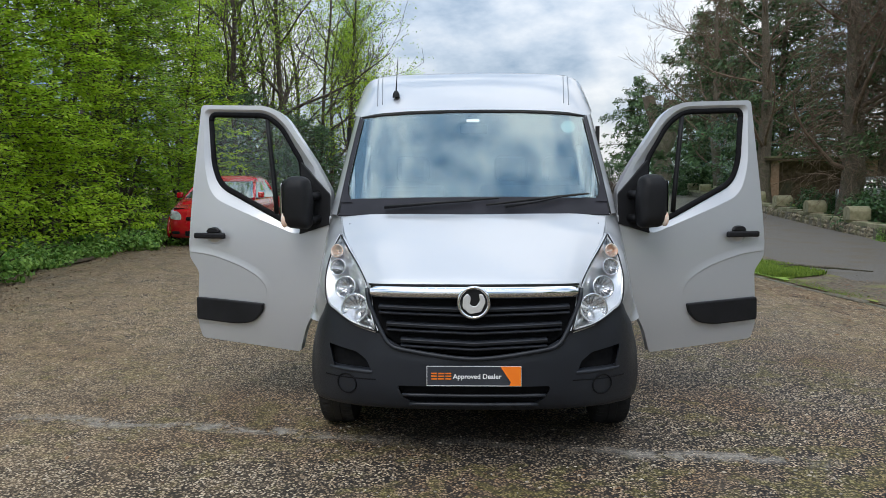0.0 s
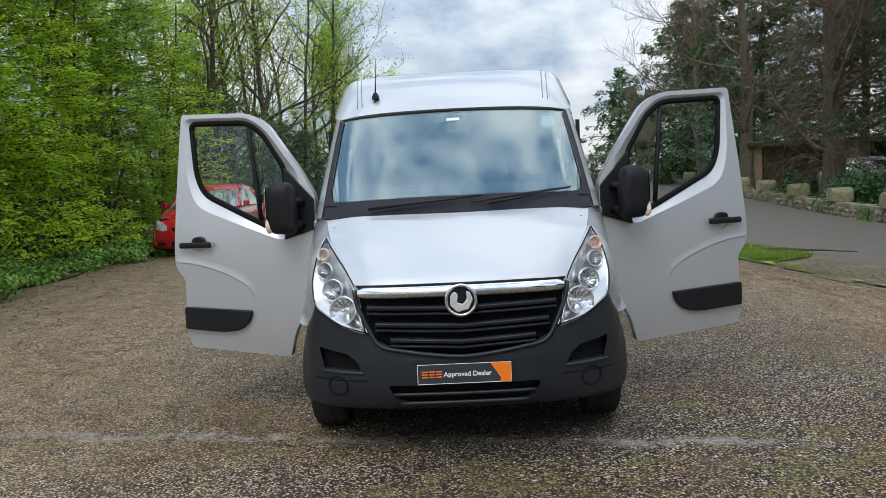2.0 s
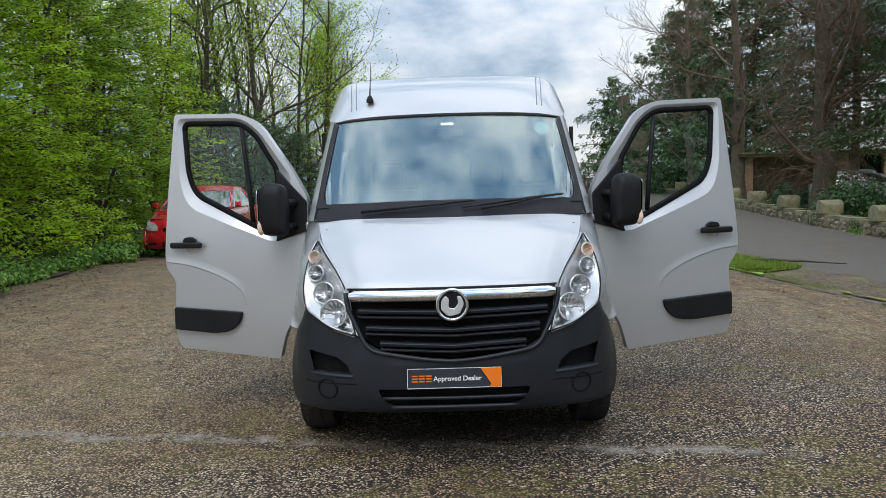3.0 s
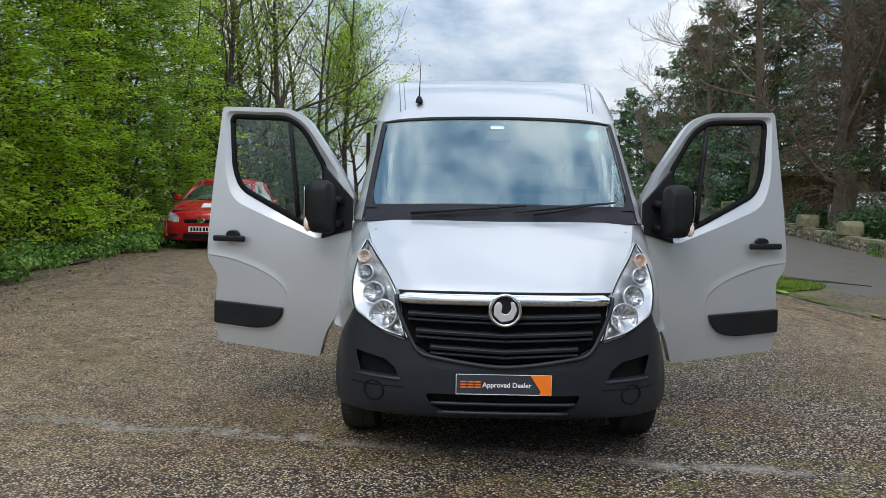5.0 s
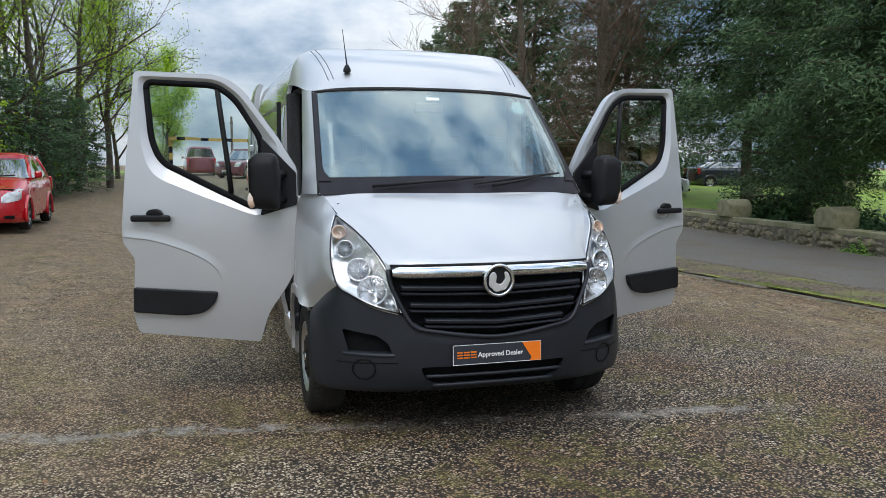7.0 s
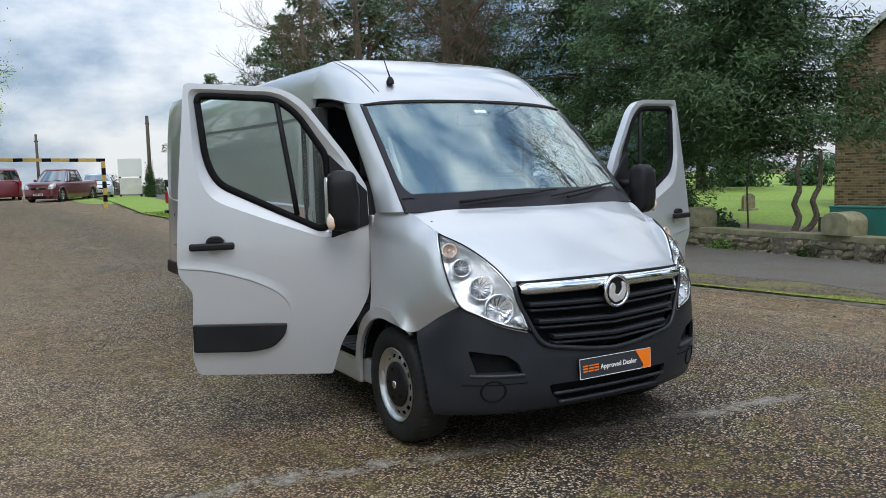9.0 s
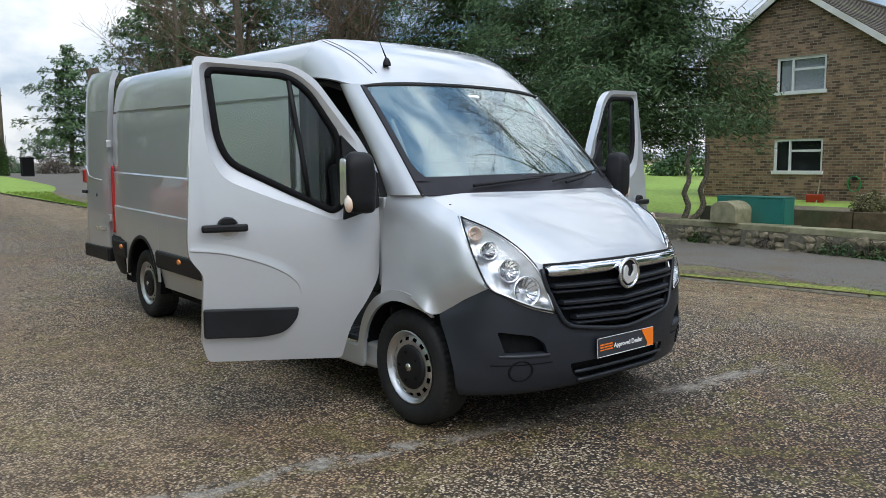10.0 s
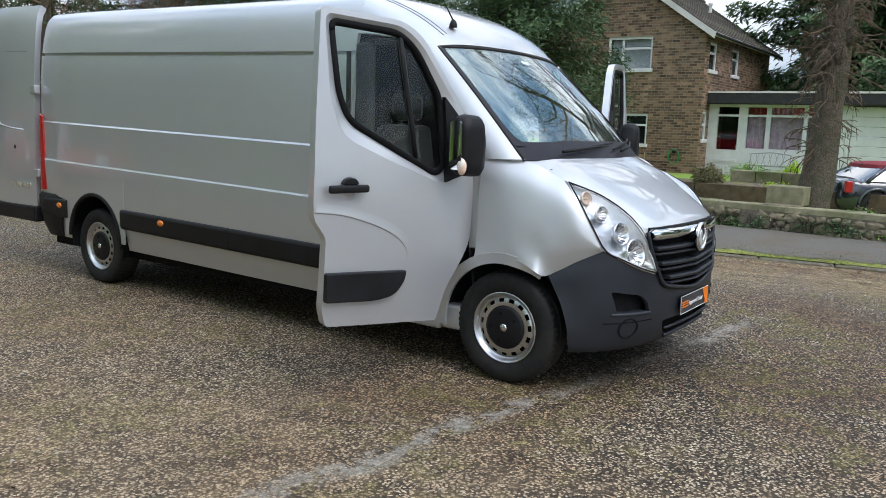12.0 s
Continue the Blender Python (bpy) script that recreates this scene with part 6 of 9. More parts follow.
    for v in bm.verts:
        v.co = Vector((0.226 + v.co.x * 0.026, -0.172 + v.co.y * 0.03, 1.312 + v.co.z * 0.052))
    put("mirror_indicator", bm, M_PEACH, mir, "clear indicator with an orange bulb", smooth=True)
    # hinge straps
    bm = bmesh.new()
    for z in (0.95, 1.2):
        box(bm, -0.06, 0.03, z - 0.03, 0.06, 0.07, z + 0.03)
    put("door_hinge", bm, M_SILVER, bevel=0.008)



# ---- brick house across the path ----
def brick_surface():
    m = bpy.data.materials.new("brown_brickwork")
    m.use_nodes = True
    n, l = m.node_tree.nodes, m.node_tree.links
    p = n["Principled BSDF"]
    co = n.new("ShaderNodeTexCoord")
    sep = n.new("ShaderNodeSeparateXYZ")
    l.new(co.outputs["Object"], sep.inputs[0])
    add = n.new("ShaderNodeMath")
    l.new(sep.outputs["X"], add.inputs[0])
    l.new(sep.outputs["Y"], add.inputs[1])
    comb = n.new("ShaderNodeCombineXYZ")
    l.new(add.outputs[0], comb.inputs["X"])
    l.new(sep.outputs["Z"], comb.inputs["Y"])
    b = n.new("ShaderNodeTexBrick")
    b.inputs["Color1"].default_value = (0.26, 0.17, 0.105, 1)
    b.inputs["Color2"].default_value = (0.13, 0.085, 0.055, 1)
    b.inputs["Mortar"].default_value = (0.2, 0.18, 0.145, 1)
    b.inputs["Scale"].default_value = 1.0
    b.inputs["Brick Width"].default_value, b.inputs["Row Height"].default_value = 0.235, 0.09
    b.inputs["Mortar Size"].default_value, b.inputs["Bias"].default_value = 0.009, -0.2
    l.new(comb.outputs[0], b.inputs["Vector"])
    t = n.new("ShaderNodeTexNoise")
    t.inputs["Scale"].default_value, t.inputs["Detail"].default_value = 0.9, 6
    l.new(co.outputs["Object"], t.inputs["Vector"])
    h = n.new("ShaderNodeHueSaturation")
    mr = n.new("ShaderNodeMapRange")
    mr.inputs["To Min"].default_value, mr.inputs["To Max"].default_value = 0.75, 1.3
    l.new(t.outputs["Fac"], mr.inputs["Value"])
    l.new(mr.outputs["Result"], h.inputs["Value"])
    l.new(b.outputs["Color"], h.inputs["Color"])
    l.new(h.outputs["Color"], p.inputs["Base Color"])
    p.inputs["Roughness"].default_value = 0.92
    bp = n.new("ShaderNodeBump")
    bp.inputs["Strength"].default_value, bp.inputs["Distance"].default_value, bp.invert = 0.7, 0.01, True
    l.new(b.outputs["Fac"], bp.inputs["Height"])
    l.new(bp.outputs["Normal"], p.inputs["Normal"])
    return m


M_BRICKS = brick_surface()
M_SHEDBRICK = material("pink_brown_brick", (0.27, 0.165, 0.11), 0.92, var=(0.36, 0.24, 0.165), scale=9, bump=0.6, stain=(0.2, 0.14, 0.09), stain_scale=2.0)
M_ROOF = material("roof_tile", (0.065, 0.054, 0.044), 0.95, var=(0.12, 0.1, 0.08), scale=11, bump=0.8, stain=(0.12, 0.12, 0.07), stain_scale=1.0, object_random=0.15)
M_FASCIA = material("white_fascia", (0.72, 0.7, 0.66), 0.5, var=(0.6, 0.58, 0.53), scale=2)
M_NET = material("net_curtain", (0.6, 0.62, 0.64), 0.9, var=(0.42, 0.44, 0.47), scale=14)
M_CURTAIN = material("lilac_curtain", (0.5, 0.33, 0.42), 0.9, var=(0.62, 0.5, 0.55), scale=9)
# near-black colour painting the shade of unlit rooms behind glass and openings
M_UNLITIN = material("unlit_room", (0.02, 0.022, 0.024), 0.9)
M_BLACKFELT = material("black_fascia", (0.02, 0.02, 0.021), 0.7, var=(0.035, 0.035, 0.035), scale=6)
HX, HY, HZ = 21.5, 7.0, 0.0
house = thing("house", "two-storey brown brick house with white framed windows", "house", (HX, HY, HZ))


def wall_with_holes(u0, u1, z0, z1, holes, thick, to_world, name, mat, parent, gable=None):
    """A wall in u, z with rectangular openings through it; gable adds a triangle on top."""
    us = sorted({u0, u1, *[h[0] for h in holes], *[h[1] for h in holes]})
    zs = sorted({z0, z1, *[h[2] for h in holes], *[h[3] for h in holes]})
    bm = bmesh.new()
    for ua, ub in zip(us, us[1:]):
        for za, zb in zip(zs, zs[1:]):
            if any(h[0] <= ua and ub <= h[1] and h[2] <= za and zb <= h[3] for h in holes):
                continue
            box(bm, ua, 0, za, ub, thick, zb)
    if gable:
        prism(bm, [(u0, z1), (u1, z1), gable], thick)
    bmesh.ops.remove_doubles(bm, verts=bm.verts[:], dist=0.0005)
    bmesh.ops.transform(bm, matrix=to_world, verts=bm.verts[:])
    bmesh.ops.recalc_face_normals(bm, faces=bm.faces[:])
    return part(name, bm, mat, parent)


def house_window(u0, u1, z0, z1, to_world, parent, split, transom, behind):
    w = new("window")
    w.parent = parent
    def piece(name, a, mat, dst=None, bev=0.0):
        bm = boxed(*a)
        bmesh.ops.transform(bm, matrix=to_world, verts=bm.verts[:])
        bmesh.ops.recalc_face_normals(bm, faces=bm.faces[:])
        return part(name, bm, mat, dst or w, bevel=bev)
    t = 0.07
    piece("jamb", (u0, 0.03, z0, u0 + t, 0.1, z1), M_WHITE)
    piece("jamb", (u1 - t, 0.03, z0, u1, 0.1, z1), M_WHITE)
    piece("head", (u0 + t, 0.03, z1 - t, u1 - t, 0.1, z1), M_WHITE)
    piece("cill", (u0 - 0.05, -0.06, z0 - 0.05, u1 + 0.05, 0.1, z0 + t), M_WHITE, bev=0.01)
    lo, hi = u0 + t, u1 - t
    if split is not None:
        piece("mullion", (split - 0.035, 0.035, z0 + t, split + 0.035, 0.1, z1 - t), M_WHITE)
    if transom is not None:
        piece("transom", (transom[0], 0.035, transom[2] - 0.035, transom[1], 0.1, transom[2] + 0.035), M_WHITE)
    g = piece("pane", (lo, 0.06, z0 + t, hi, 0.068, z1 - t), M_WINGLASS)
    g.visible_shadow = False
    # net curtain where given, elsewhere a near-black sheet painted as room shade
    piece("curtain", (lo, 0.2, z0 + t, hi, 0.22, z1 - t), behind)
    return w


M_WINGLASS = glass("house_glass", (0.9, 0.95, 0.95), 1.5)
GABLE = Matrix(((0, 1, 0, 0), (1, 0, 0, 0), (0, 0, 1, 0), (0, 0, 0, 1)))
FRONT = Matrix.Identity(4)
g_holes = [(1.80, 3.40, 1.07, 2.16), (1.80, 3.40, 3.62, 4.75)]
gable_wall = wall_with_holes(0, 5.95, -0.3, 4.85, g_holes, 0.25, GABLE, "gable_wall", M_MORTAR, house, gable=(2.97, 6.95))
f_holes = [(0.45, 1.25, 3.60, 4.56), (3.0, 3.9, 3.60, 4.56), (0.22, 0.72, 1.3, 2.28)]
front_wall = wall_with_holes(0.25, 8.2, -0.3, 4.85, f_holes, 0.25, FRONT, "front_wall", M_MORTAR, house)
wall_with_holes(0.25, 8.2, -0.3, 4.85, [], 0.25, Matrix.Translation((0, 5.7, 0)), "back_wall", M_BRICKS, house)
wall_with_holes(0.25, 5.7, -0.3, 4.85, [], 0.25, Matrix.Translation((7.95, 0, 0)) @ GABLE, "far_wall", M_BRICKS, house, gable=(2.97, 6.95))
for z0, z1, beh in ((1.07, 2.16, M_UNLITIN), (3.62, 4.75, M_NET)):
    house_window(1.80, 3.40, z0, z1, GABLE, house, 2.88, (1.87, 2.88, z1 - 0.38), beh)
house_window(0.45, 1.25, 3.60, 4.56, FRONT, house, None, (0.52, 1.18, 4.22), M_UNLITIN)
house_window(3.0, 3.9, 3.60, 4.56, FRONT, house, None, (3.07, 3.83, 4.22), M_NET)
house_window(0.22, 0.72, 1.3, 2.28, FRONT, house, None, (0.29, 0.65, 1.85), M_UNLITIN)
part("upper_floor", boxed(0.25, 0.25, 2.5, 7.95, 5.7, 2.7), M_UNLITIN, house)
# roof: two slopes of tiled courses over boarding, white barge boards, ridge, chimney
roof = new("roof")
roof.parent = house
ridge_y, ridge_z, eave_z = 2.97, 7.08, 4.80
slope = math.atan2(ridge_z - eave_z, ridge_y + 0.35)
for s in (1, -1):
    yb = -0.35 if s > 0 else 6.29
    n = 22
    for k in range(n):
        bm = bmesh.new()
        a, b = k / n, (k + 1.25) / n
        za, zb = eave_z + (ridge_z - eave_z) * a, eave_z + (ridge_z - eave_z) * min(b, 1.02)
        ya, yb2 = yb + (ridge_y - yb) * a, yb + (ridge_y - yb) * min(b, 1.02)
        up = Vector((0, -s * math.sin(slope), math.cos(slope)))
        vs = []
        for x in (-0.28, 8.45):
            for (y, z), h in (((ya, za), 0.035), ((yb2, zb), 0.012)):
                q = Vector((x, y, z)) + up * h
                vs += [bm.verts.new(q), bm.verts.new(q - up * 0.03)]
        for f in ((0, 2, 6, 4), (1, 5, 7, 3), (0, 4, 5, 1), (2, 3, 7, 6), (0, 1, 3, 2), (4, 6, 7, 5)):
            bm.faces.new([vs[i] for i in f])
        bmesh.ops.recalc_face_normals(bm, faces=bm.faces[:])
        part("tile_course", bm, M_ROOF, roof)
    for x in (-0.3, 8.4):
        bm = bmesh.new()
        prism(bm, [(yb, eave_z - 0.22), (ridge_y, ridge_z - 0.2), (ridge_y, ridge_z + 0.0), (yb, eave_z - 0.0)], 0.04, Matrix.Translation((x, 0, 0)) @ GABLE)
        part("barge_board", bm, M_FASCIA, roof)
bm = bmesh.new()
tube(bm, [(-0.3, ridge_y, ridge_z + 0.03), (8.45, ridge_y, ridge_z + 0.03)], 0.09, 8)
part("ridge", bm, M_ROOF, roof)
chim = part("chimney", boxed(1.2, 2.7, 6.8, 1.75, 3.3, 7.55), M_BRICKS, roof)
part("fascia", boxed(-0.28, -0.37, 4.66, 8.45, -0.34, 4.80), M_FASCIA, house)
bm = bmesh.new()
tube(bm, [(-0.28, -0.42, 4.72), (8.45, -0.42, 4.72)], 0.05, 8)
part("gutter", bm, M_BLACKFELT, house)
bm = bmesh.new()
lathe(bm, [(0.06, 0), (0.06, 0.25), (0.09, 0.27), (0.09, 0.33), (0, 0.34)], 12, Matrix.Translation((4.2, 1.3, 6.05)))
part("roof_vent", bm, M_FASCIA, roof)

# ---- flat-roofed porch and garage beside the house ----
porch = thing("porch", "flat-roofed white porch with curtained windows", "porch", (22.4, 0, 0.1))
TOW = Matrix(((0, 1, 0, 0), (1, 0, 0, 0), (0, 0, 1, 0), (0, 0, 0, 1)))
p_holes = [(6.0, 6.68, 0.95, 2.05), (6.0, 6.68, 2.12, 2.36), (5.12, 5.72, 1.02, 2.05), (5.12, 5.72, 2.12, 2.36), (3.98, 4.98, 1.02, 2.05), (3.98, 4.98, 2.12, 2.36), (2.95, 3.86, 1.02, 2.05), (2.95, 3.86, 2.12, 2.36)]
wall_with_holes(2.75, 7.0, -0.1, 2.45, p_holes, 0.12, TOW, "front_frame", M_WHITE, porch)
for k, h in enumerate(p_holes):
    bm = boxed(h[0], 0.05, h[2], h[1], 0.056, h[3])
    bmesh.ops.transform(bm, matrix=TOW, verts=bm.verts[:])
    bmesh.ops.recalc_face_normals(bm, faces=bm.faces[:])
    g = part("pane", bm, M_WINGLASS, porch)
    g.visible_shadow = False
    if k > 1:
        bm = bmesh.new()
        m = 14
        for i in range(m):
            ua, ub = h[0] + (h[1] - h[0]) * i / m, h[0] + (h[1] - h[0]) * (i + 1) / m
            vs = [bm.verts.new(q) for q in ((0.16 + 0.03 * (i % 2), ua, h[2]), (0.16 + 0.03 * ((i + 1) % 2), ub, h[2]), (0.16 + 0.03 * ((i + 1) % 2), ub, h[3]), (0.16 + 0.03 * (i % 2), ua, h[3]))]
            bm.faces.new(vs)
        shell(part("curtain", bm, M_CURTAIN if h[2] < 2 else M_RED, porch), 0.004)
bm = boxed(5.98, -0.03, 0.55, 6.7, 0.0, 0.62)
bmesh.ops.transform(bm, matrix=TOW, verts=bm.verts[:])
part("letter_rail", bm, M_WHITE, porch)
part("handle", boxed(-0.07, 6.0, 1.0, -0.02, 6.03, 1.12), M_CHROME, porch)
part("roof_slab", boxed(-0.35, -4.0, 2.45, 3.2, 7.0, 2.55), M_BLACKFELT, porch)
part("roof_edge", boxed(-0.40, -4.0, 2.47, -0.352, 6.95, 2.80), M_BLACKFELT, porch)
part("roof_trim", boxed(-0.42, -4.0, 2.80, -0.3, 6.95, 2.86), M_FASCIA, porch)
# near-black sheet painted as the shaded inside of the porch
part("back_wall", boxed(1.6, 2.75, -0.1, 1.7, 7.0, 2.45), M_UNLITIN, porch)
part("step", boxed(-0.6, 5.7, -0.2, -0.005, 7.0, 0.12), M_COPING, porch, bevel=0.02)
garage = thing("garage_door", "white panelled up-and-over garage door", "garage door", (22.45, 0, 0.1))
for k in range(8):
    part("panel", boxed(0, -2.6, 0.02 + 0.3 * k, 0.05, 2.6, 0.31 + 0.3 * k), M_WHITE, garage, bevel=0.012)
part("handle", boxed(-0.04, 0.9, 1.1, -0.002, 1.0, 1.16), M_BLACKP, garage)
part("frame", boxed(-0.02, 2.62, -0.1, 0.1, 2.74, 2.44), M_WHITE, garage)

M_BENCH = material("weathered_white_iron", (0.42, 0.43, 0.41), 0.6, var=(0.3, 0.31, 0.29), scale=9)
bench = thing("garden_bench", "white lattice-backed garden bench by the porch", "bench", (21.6, 4.75, 0.18))
for y in (-0.6, 0.6):
    part("leg", boxed(-0.2, y - 0.03, 0, 0.2, y + 0.03, 0.4), M_BENCH, bench)
part("seat", boxed(-0.25, -0.62, 0.4, 0.2, 0.62, 0.45), M_BENCH, bench)
for k in range(12):
    bm = bmesh.new()
    y = -0.55 + 0.1 * k
    tube(bm, [(0.2, y, 0.45), (0.24, y + (0.1 if k % 2 else -0.1), 0.8)], 0.012, 4)
    part("lattice_bar", bm, M_BENCH, bench)
bm = bmesh.new()
tube(bm, [(0.22, -0.62, 0.45), (0.25, -0.6, 0.78), (0.25, 0, 0.84), (0.25, 0.6, 0.78), (0.22, 0.62, 0.45)], 0.02, 6)
part("back_rail", bm, M_BENCH, bench)

# ---- garden things ----
M_GREENBOX = material("green_cabinet", (0.012, 0.13, 0.105), 0.45, var=(0.016, 0.16, 0.13), scale=2, stain=(0.03, 0.12, 0.09), stain_scale=1.5)
cab = thing("utility_cabinet", "dark teal metal utility cabinet behind the wall", "cabinet", (10.75, 4.55, 0.12), 0)
part("body", boxed(0, 0.0, 0, 0.45, 1.38, 0.66), M_GREENBOX, cab, bevel=0.012)
part("lid", boxed(-0.008, -0.008, 0.662, 0.458, 1.388, 0.69), M_GREENBOX, cab, bevel=0.008)
part("end_panel", boxed(0.03, -0.012, 0.03, 0.42, -0.002, 0.63), M_GREENBOX, cab, bevel=0.004)
part("door", boxed(-0.008, 0.02, 0.03, -0.002, 1.36, 0.64), M_GREENBOX, cab, bevel=0.004)

M_HOSE = material("green_hose", (0.02, 0.25, 0.06), 0.4)
hose = thing("garden_hose", "coiled green garden hose on the house wall", "hose", (21.4, 7.75, 0.75))
bm = bmesh.new()
tube(bm, [(0.0 - 0.015 * (k % 5), 0.17 * math.cos(k * 0.4) * (1 + 0.04 * (k % 7)), 0.24 * math.sin(k * 0.4)) for k in range(80)], 0.012, 5)
part("coil", bm, M_HOSE, hose, smooth=True)
part("bracket", boxed(-0.08, -0.05, 0.12, 0.1, 0.05, 0.2), M_BLACKP, hose)
barrow = thing("wheelbarrow", "red wheelbarrow tipped against the house", "wheelbarrow", (20.7, 8.3, 0.1), 20)
bm = bmesh.new()
prism(bm, [(-0.3, 0), (0.3, 0), (0.42, 0.35), (-0.42, 0.35)], 0.5)
part("tray", bm, M_RED, barrow, bevel=0.02)
bm = bmesh.new()
tube(bm, [(-0.5, 0.2, 0.05), (0.5, 0.2, 0.75)], 0.02, 6)
part("handle", bm, M_COPING, barrow)

bed = thing("planter_bed", "raised timber flower bed before the house", "planter", (0, 0, 0))
M_SLEEPER = material("old_timber", (0.07, 0.045, 0.027), 0.9, var=(0.135, 0.092, 0.058), scale=6, bump=0.5, stain=(0.06, 0.07, 0.04))
for k in range(5):
    part("sleeper", boxed(13.4, -1.0 + 1.8 * k, 0.05, 13.55, 0.78 + 1.8 * k, 0.42), M_SLEEPER, bed, bevel=0.015)
part("soil", boxed(13.55, -1.0, 0.05, 15.5, 8.0, 0.38), M_SOIL, bed)
terr = thing("garden_wall", "low stone terrace wall by the drive", "wall", (15.6, 2.2, 0.05))
for k in range(4):
    part("block", boxed(0, -0.45 + 0.62 * k, 0, 0.35, 0.15 + 0.62 * k, 0.62), M_COPING, terr, bevel=0.02)


# ---- parked vehicles ----
M_REDCAR = car_paint("red_car_paint", (0.56, 0.004, 0.016), 0.0, 0.25, 1.0)
M_CARGLASS = material("tinted_glass", (0.03, 0.04, 0.045), 0.03, spec=1.0, coat=1.0)
M_CARGLASS.node_tree.nodes["Principled BSDF"].inputs["IOR"].default_value = 2.1


M_HEADLAMP = material("headlamp_glass", (0.8, 0.81, 0.82), 0.15, 0.3, coat=1.0, var=(0.4, 0.41, 0.43), scale=11)


def skin_tree(c):
    """The outside of a car's body and bumpers, for laying things on it."""
    vs, fs = [], []
    for ch in c.children:
        if ch.name.split(".")[0] in ("body", "front_bumper"):
            k = len(vs)
            vs += [v.co for v in ch.data.vertices]
            fs += [tuple(i + k for i in p.vertices) for p in ch.data.polygons]
    return BVHTree.FromPolygons(vs, fs)


def parked_car(name, label, at, rz, paint, length, width, height, bonnet, screen, roof_end, nose_h, waist, kind="hatch", roof_paint=None, wheel_r=0.3, plate=True, sticker=False):
    """A car with its nose at y = 0, facing -y: lower body, cabin, wheels, lamps, plates, mirrors."""
    c = thing(name, label, "car", at, rz)
    w = width / 2
    # lower body: sections from nose to tail
    secs = ((0.0, 0.80, 0.30, nose_h * 0.82), (0.06, 0.90, 0.22, nose_h * 0.95), (0.35, 0.98, 0.20, nose_h * 1.04), (bonnet * 0.7, 1.0, 0.20, waist * 0.96), (bonnet, 1.0, 0.20, waist), (length * 0.6, 1.0, 0.2, waist * 1.04), (length - 0.35, 0.99, 0.22, waist * 1.06), (length - 0.06, 0.92, 0.26, waist * 1.05), (length, 0.84, 0.32, waist * 0.98))
    lines = []
    for y, k, z0, z1 in secs:
        lines.append(mirrored([(0, y, z1 + 0.02), (w * k * 0.55, y + 0.01, z1 + 0.012), (w * k * 0.86, y + 0.03, z1 - 0.02), (w * k * 0.97, y + 0.04, z1 - 0.12), (w * k, y + 0.045, (z0 + z1) / 2), (w * k * 0.98, y + 0.045, z0 + 0.08), (w * k * 0.9, y + 0.05, z0)]))
    bm = skin(lines, 41, 30)
    dele = []
    ya, yb = bonnet * 0.62, length - 0.62
    for f in bm.faces:
        q = f.calc_center_median()
        if abs(q.x) > w * 0.8 and q.z < wheel_r * 2.2:
            if min(math.hypot(q.y - ya, q.z - wheel_r), math.hypot(q.y - yb, q.z - wheel_r)) < wheel_r * 1.12:
                dele.append(f)
    bmesh.ops.delete(bm, geom=dele, context="FACES")
    # the ends are closed
    for edge_y in (0.0, length):
        loop = sorted([v for v in bm.verts if abs(v.co.y - edge_y) < 0.06 and (v.co.y < 0.055 or v.co.y > length - 0.001)], key=lambda v: v.co.x)
    shell(part("body", outer(bm, (0, length / 2, 0.6)), paint, c, smooth=True), 0.02)
    part("underside", boxed(-w * 0.78, 0.12, 0.18, w * 0.78, length - 0.1, waist * 0.8), M_DEEP, c)
    # cabin: a glass shell, with painted roof and pillars
    glass_top = height - 0.12
    base_f, base_r = bonnet, length - (0.1 if kind == "hatch" else 0.12)
    if kind == "pickup":
        base_r = length * 0.7
    cab_rows = []
    for t, inset in ((0.0, 0.92), (0.35, 0.87), (0.7, 0.80), (1.0, 0.73)):
        z = waist + (glass_top - waist) * t
        yf = base_f + (screen - base_f) * t
        yr = base_r + (roof_end - base_r) * t
        x = w * inset
        ring = [(0, yf, z), (x * 0.7, yf + 0.06, z), (x, yf + 0.22, z), (x * 1.02, (yf + yr) / 2, z), (x, yr - 0.2, z), (x * 0.7, yr - 0.04, z), (0, yr, z)]
        cab_rows.append([(-a, b, d) for a, b, d in reversed(ring)] + ring[1:])
    bm = skin(cab_rows, 48, 8)
    glass_cab = part("glasshouse", outer(bm, (0, (base_f + base_r) / 2, waist)), M_CARGLASS, c, smooth=True)
    shell(glass_cab, 0.01)
    top = cab_rows[-1]
    rl = []
    for k, dz in ((1.03, -0.03), (1.03, 0.02), (0.97, 0.075), (0.8, 0.105), (0.45, 0.125), (0.02, 0.13)):
        cy = (screen + roof_end) / 2
        rl.append([(x * k, cy + (y - cy) * k, glass_top + dz) for x, y, z in top])
    bm = skin(rl, 48, 10)
    shell(part("roof", outer(bm, (0, (screen + roof_end) / 2, waist)), roof_paint or paint, c, smooth=True), 0.02)
    for s in (1, -1):
        for (ya2, za), (yb2, zb), r in (((base_f + 0.2, waist), (screen + 0.17, glass_top), 0.04), (((base_f + base_r) / 2 + 0.1, waist), ((screen + roof_end) / 2 + 0.1, glass_top), 0.025), ((base_r - 0.32, waist), (roof_end - 0.25, glass_top), 0.05)):
            bm = bmesh.new()
            tube(bm, [(s * w * 0.915, ya2, za - 0.03), (s * w * 0.835, (ya2 + yb2) / 2, (za + zb) / 2), (s * w * 0.73, yb2, zb)], r, 8)
            part("pillar", bm, paint, c, smooth=True)
        bm = bmesh.new()
        box(bm, s * w * 1.0, bonnet + 0.28, waist + 0.0, s * w * 1.16, bonnet + 0.4, waist + 0.13)
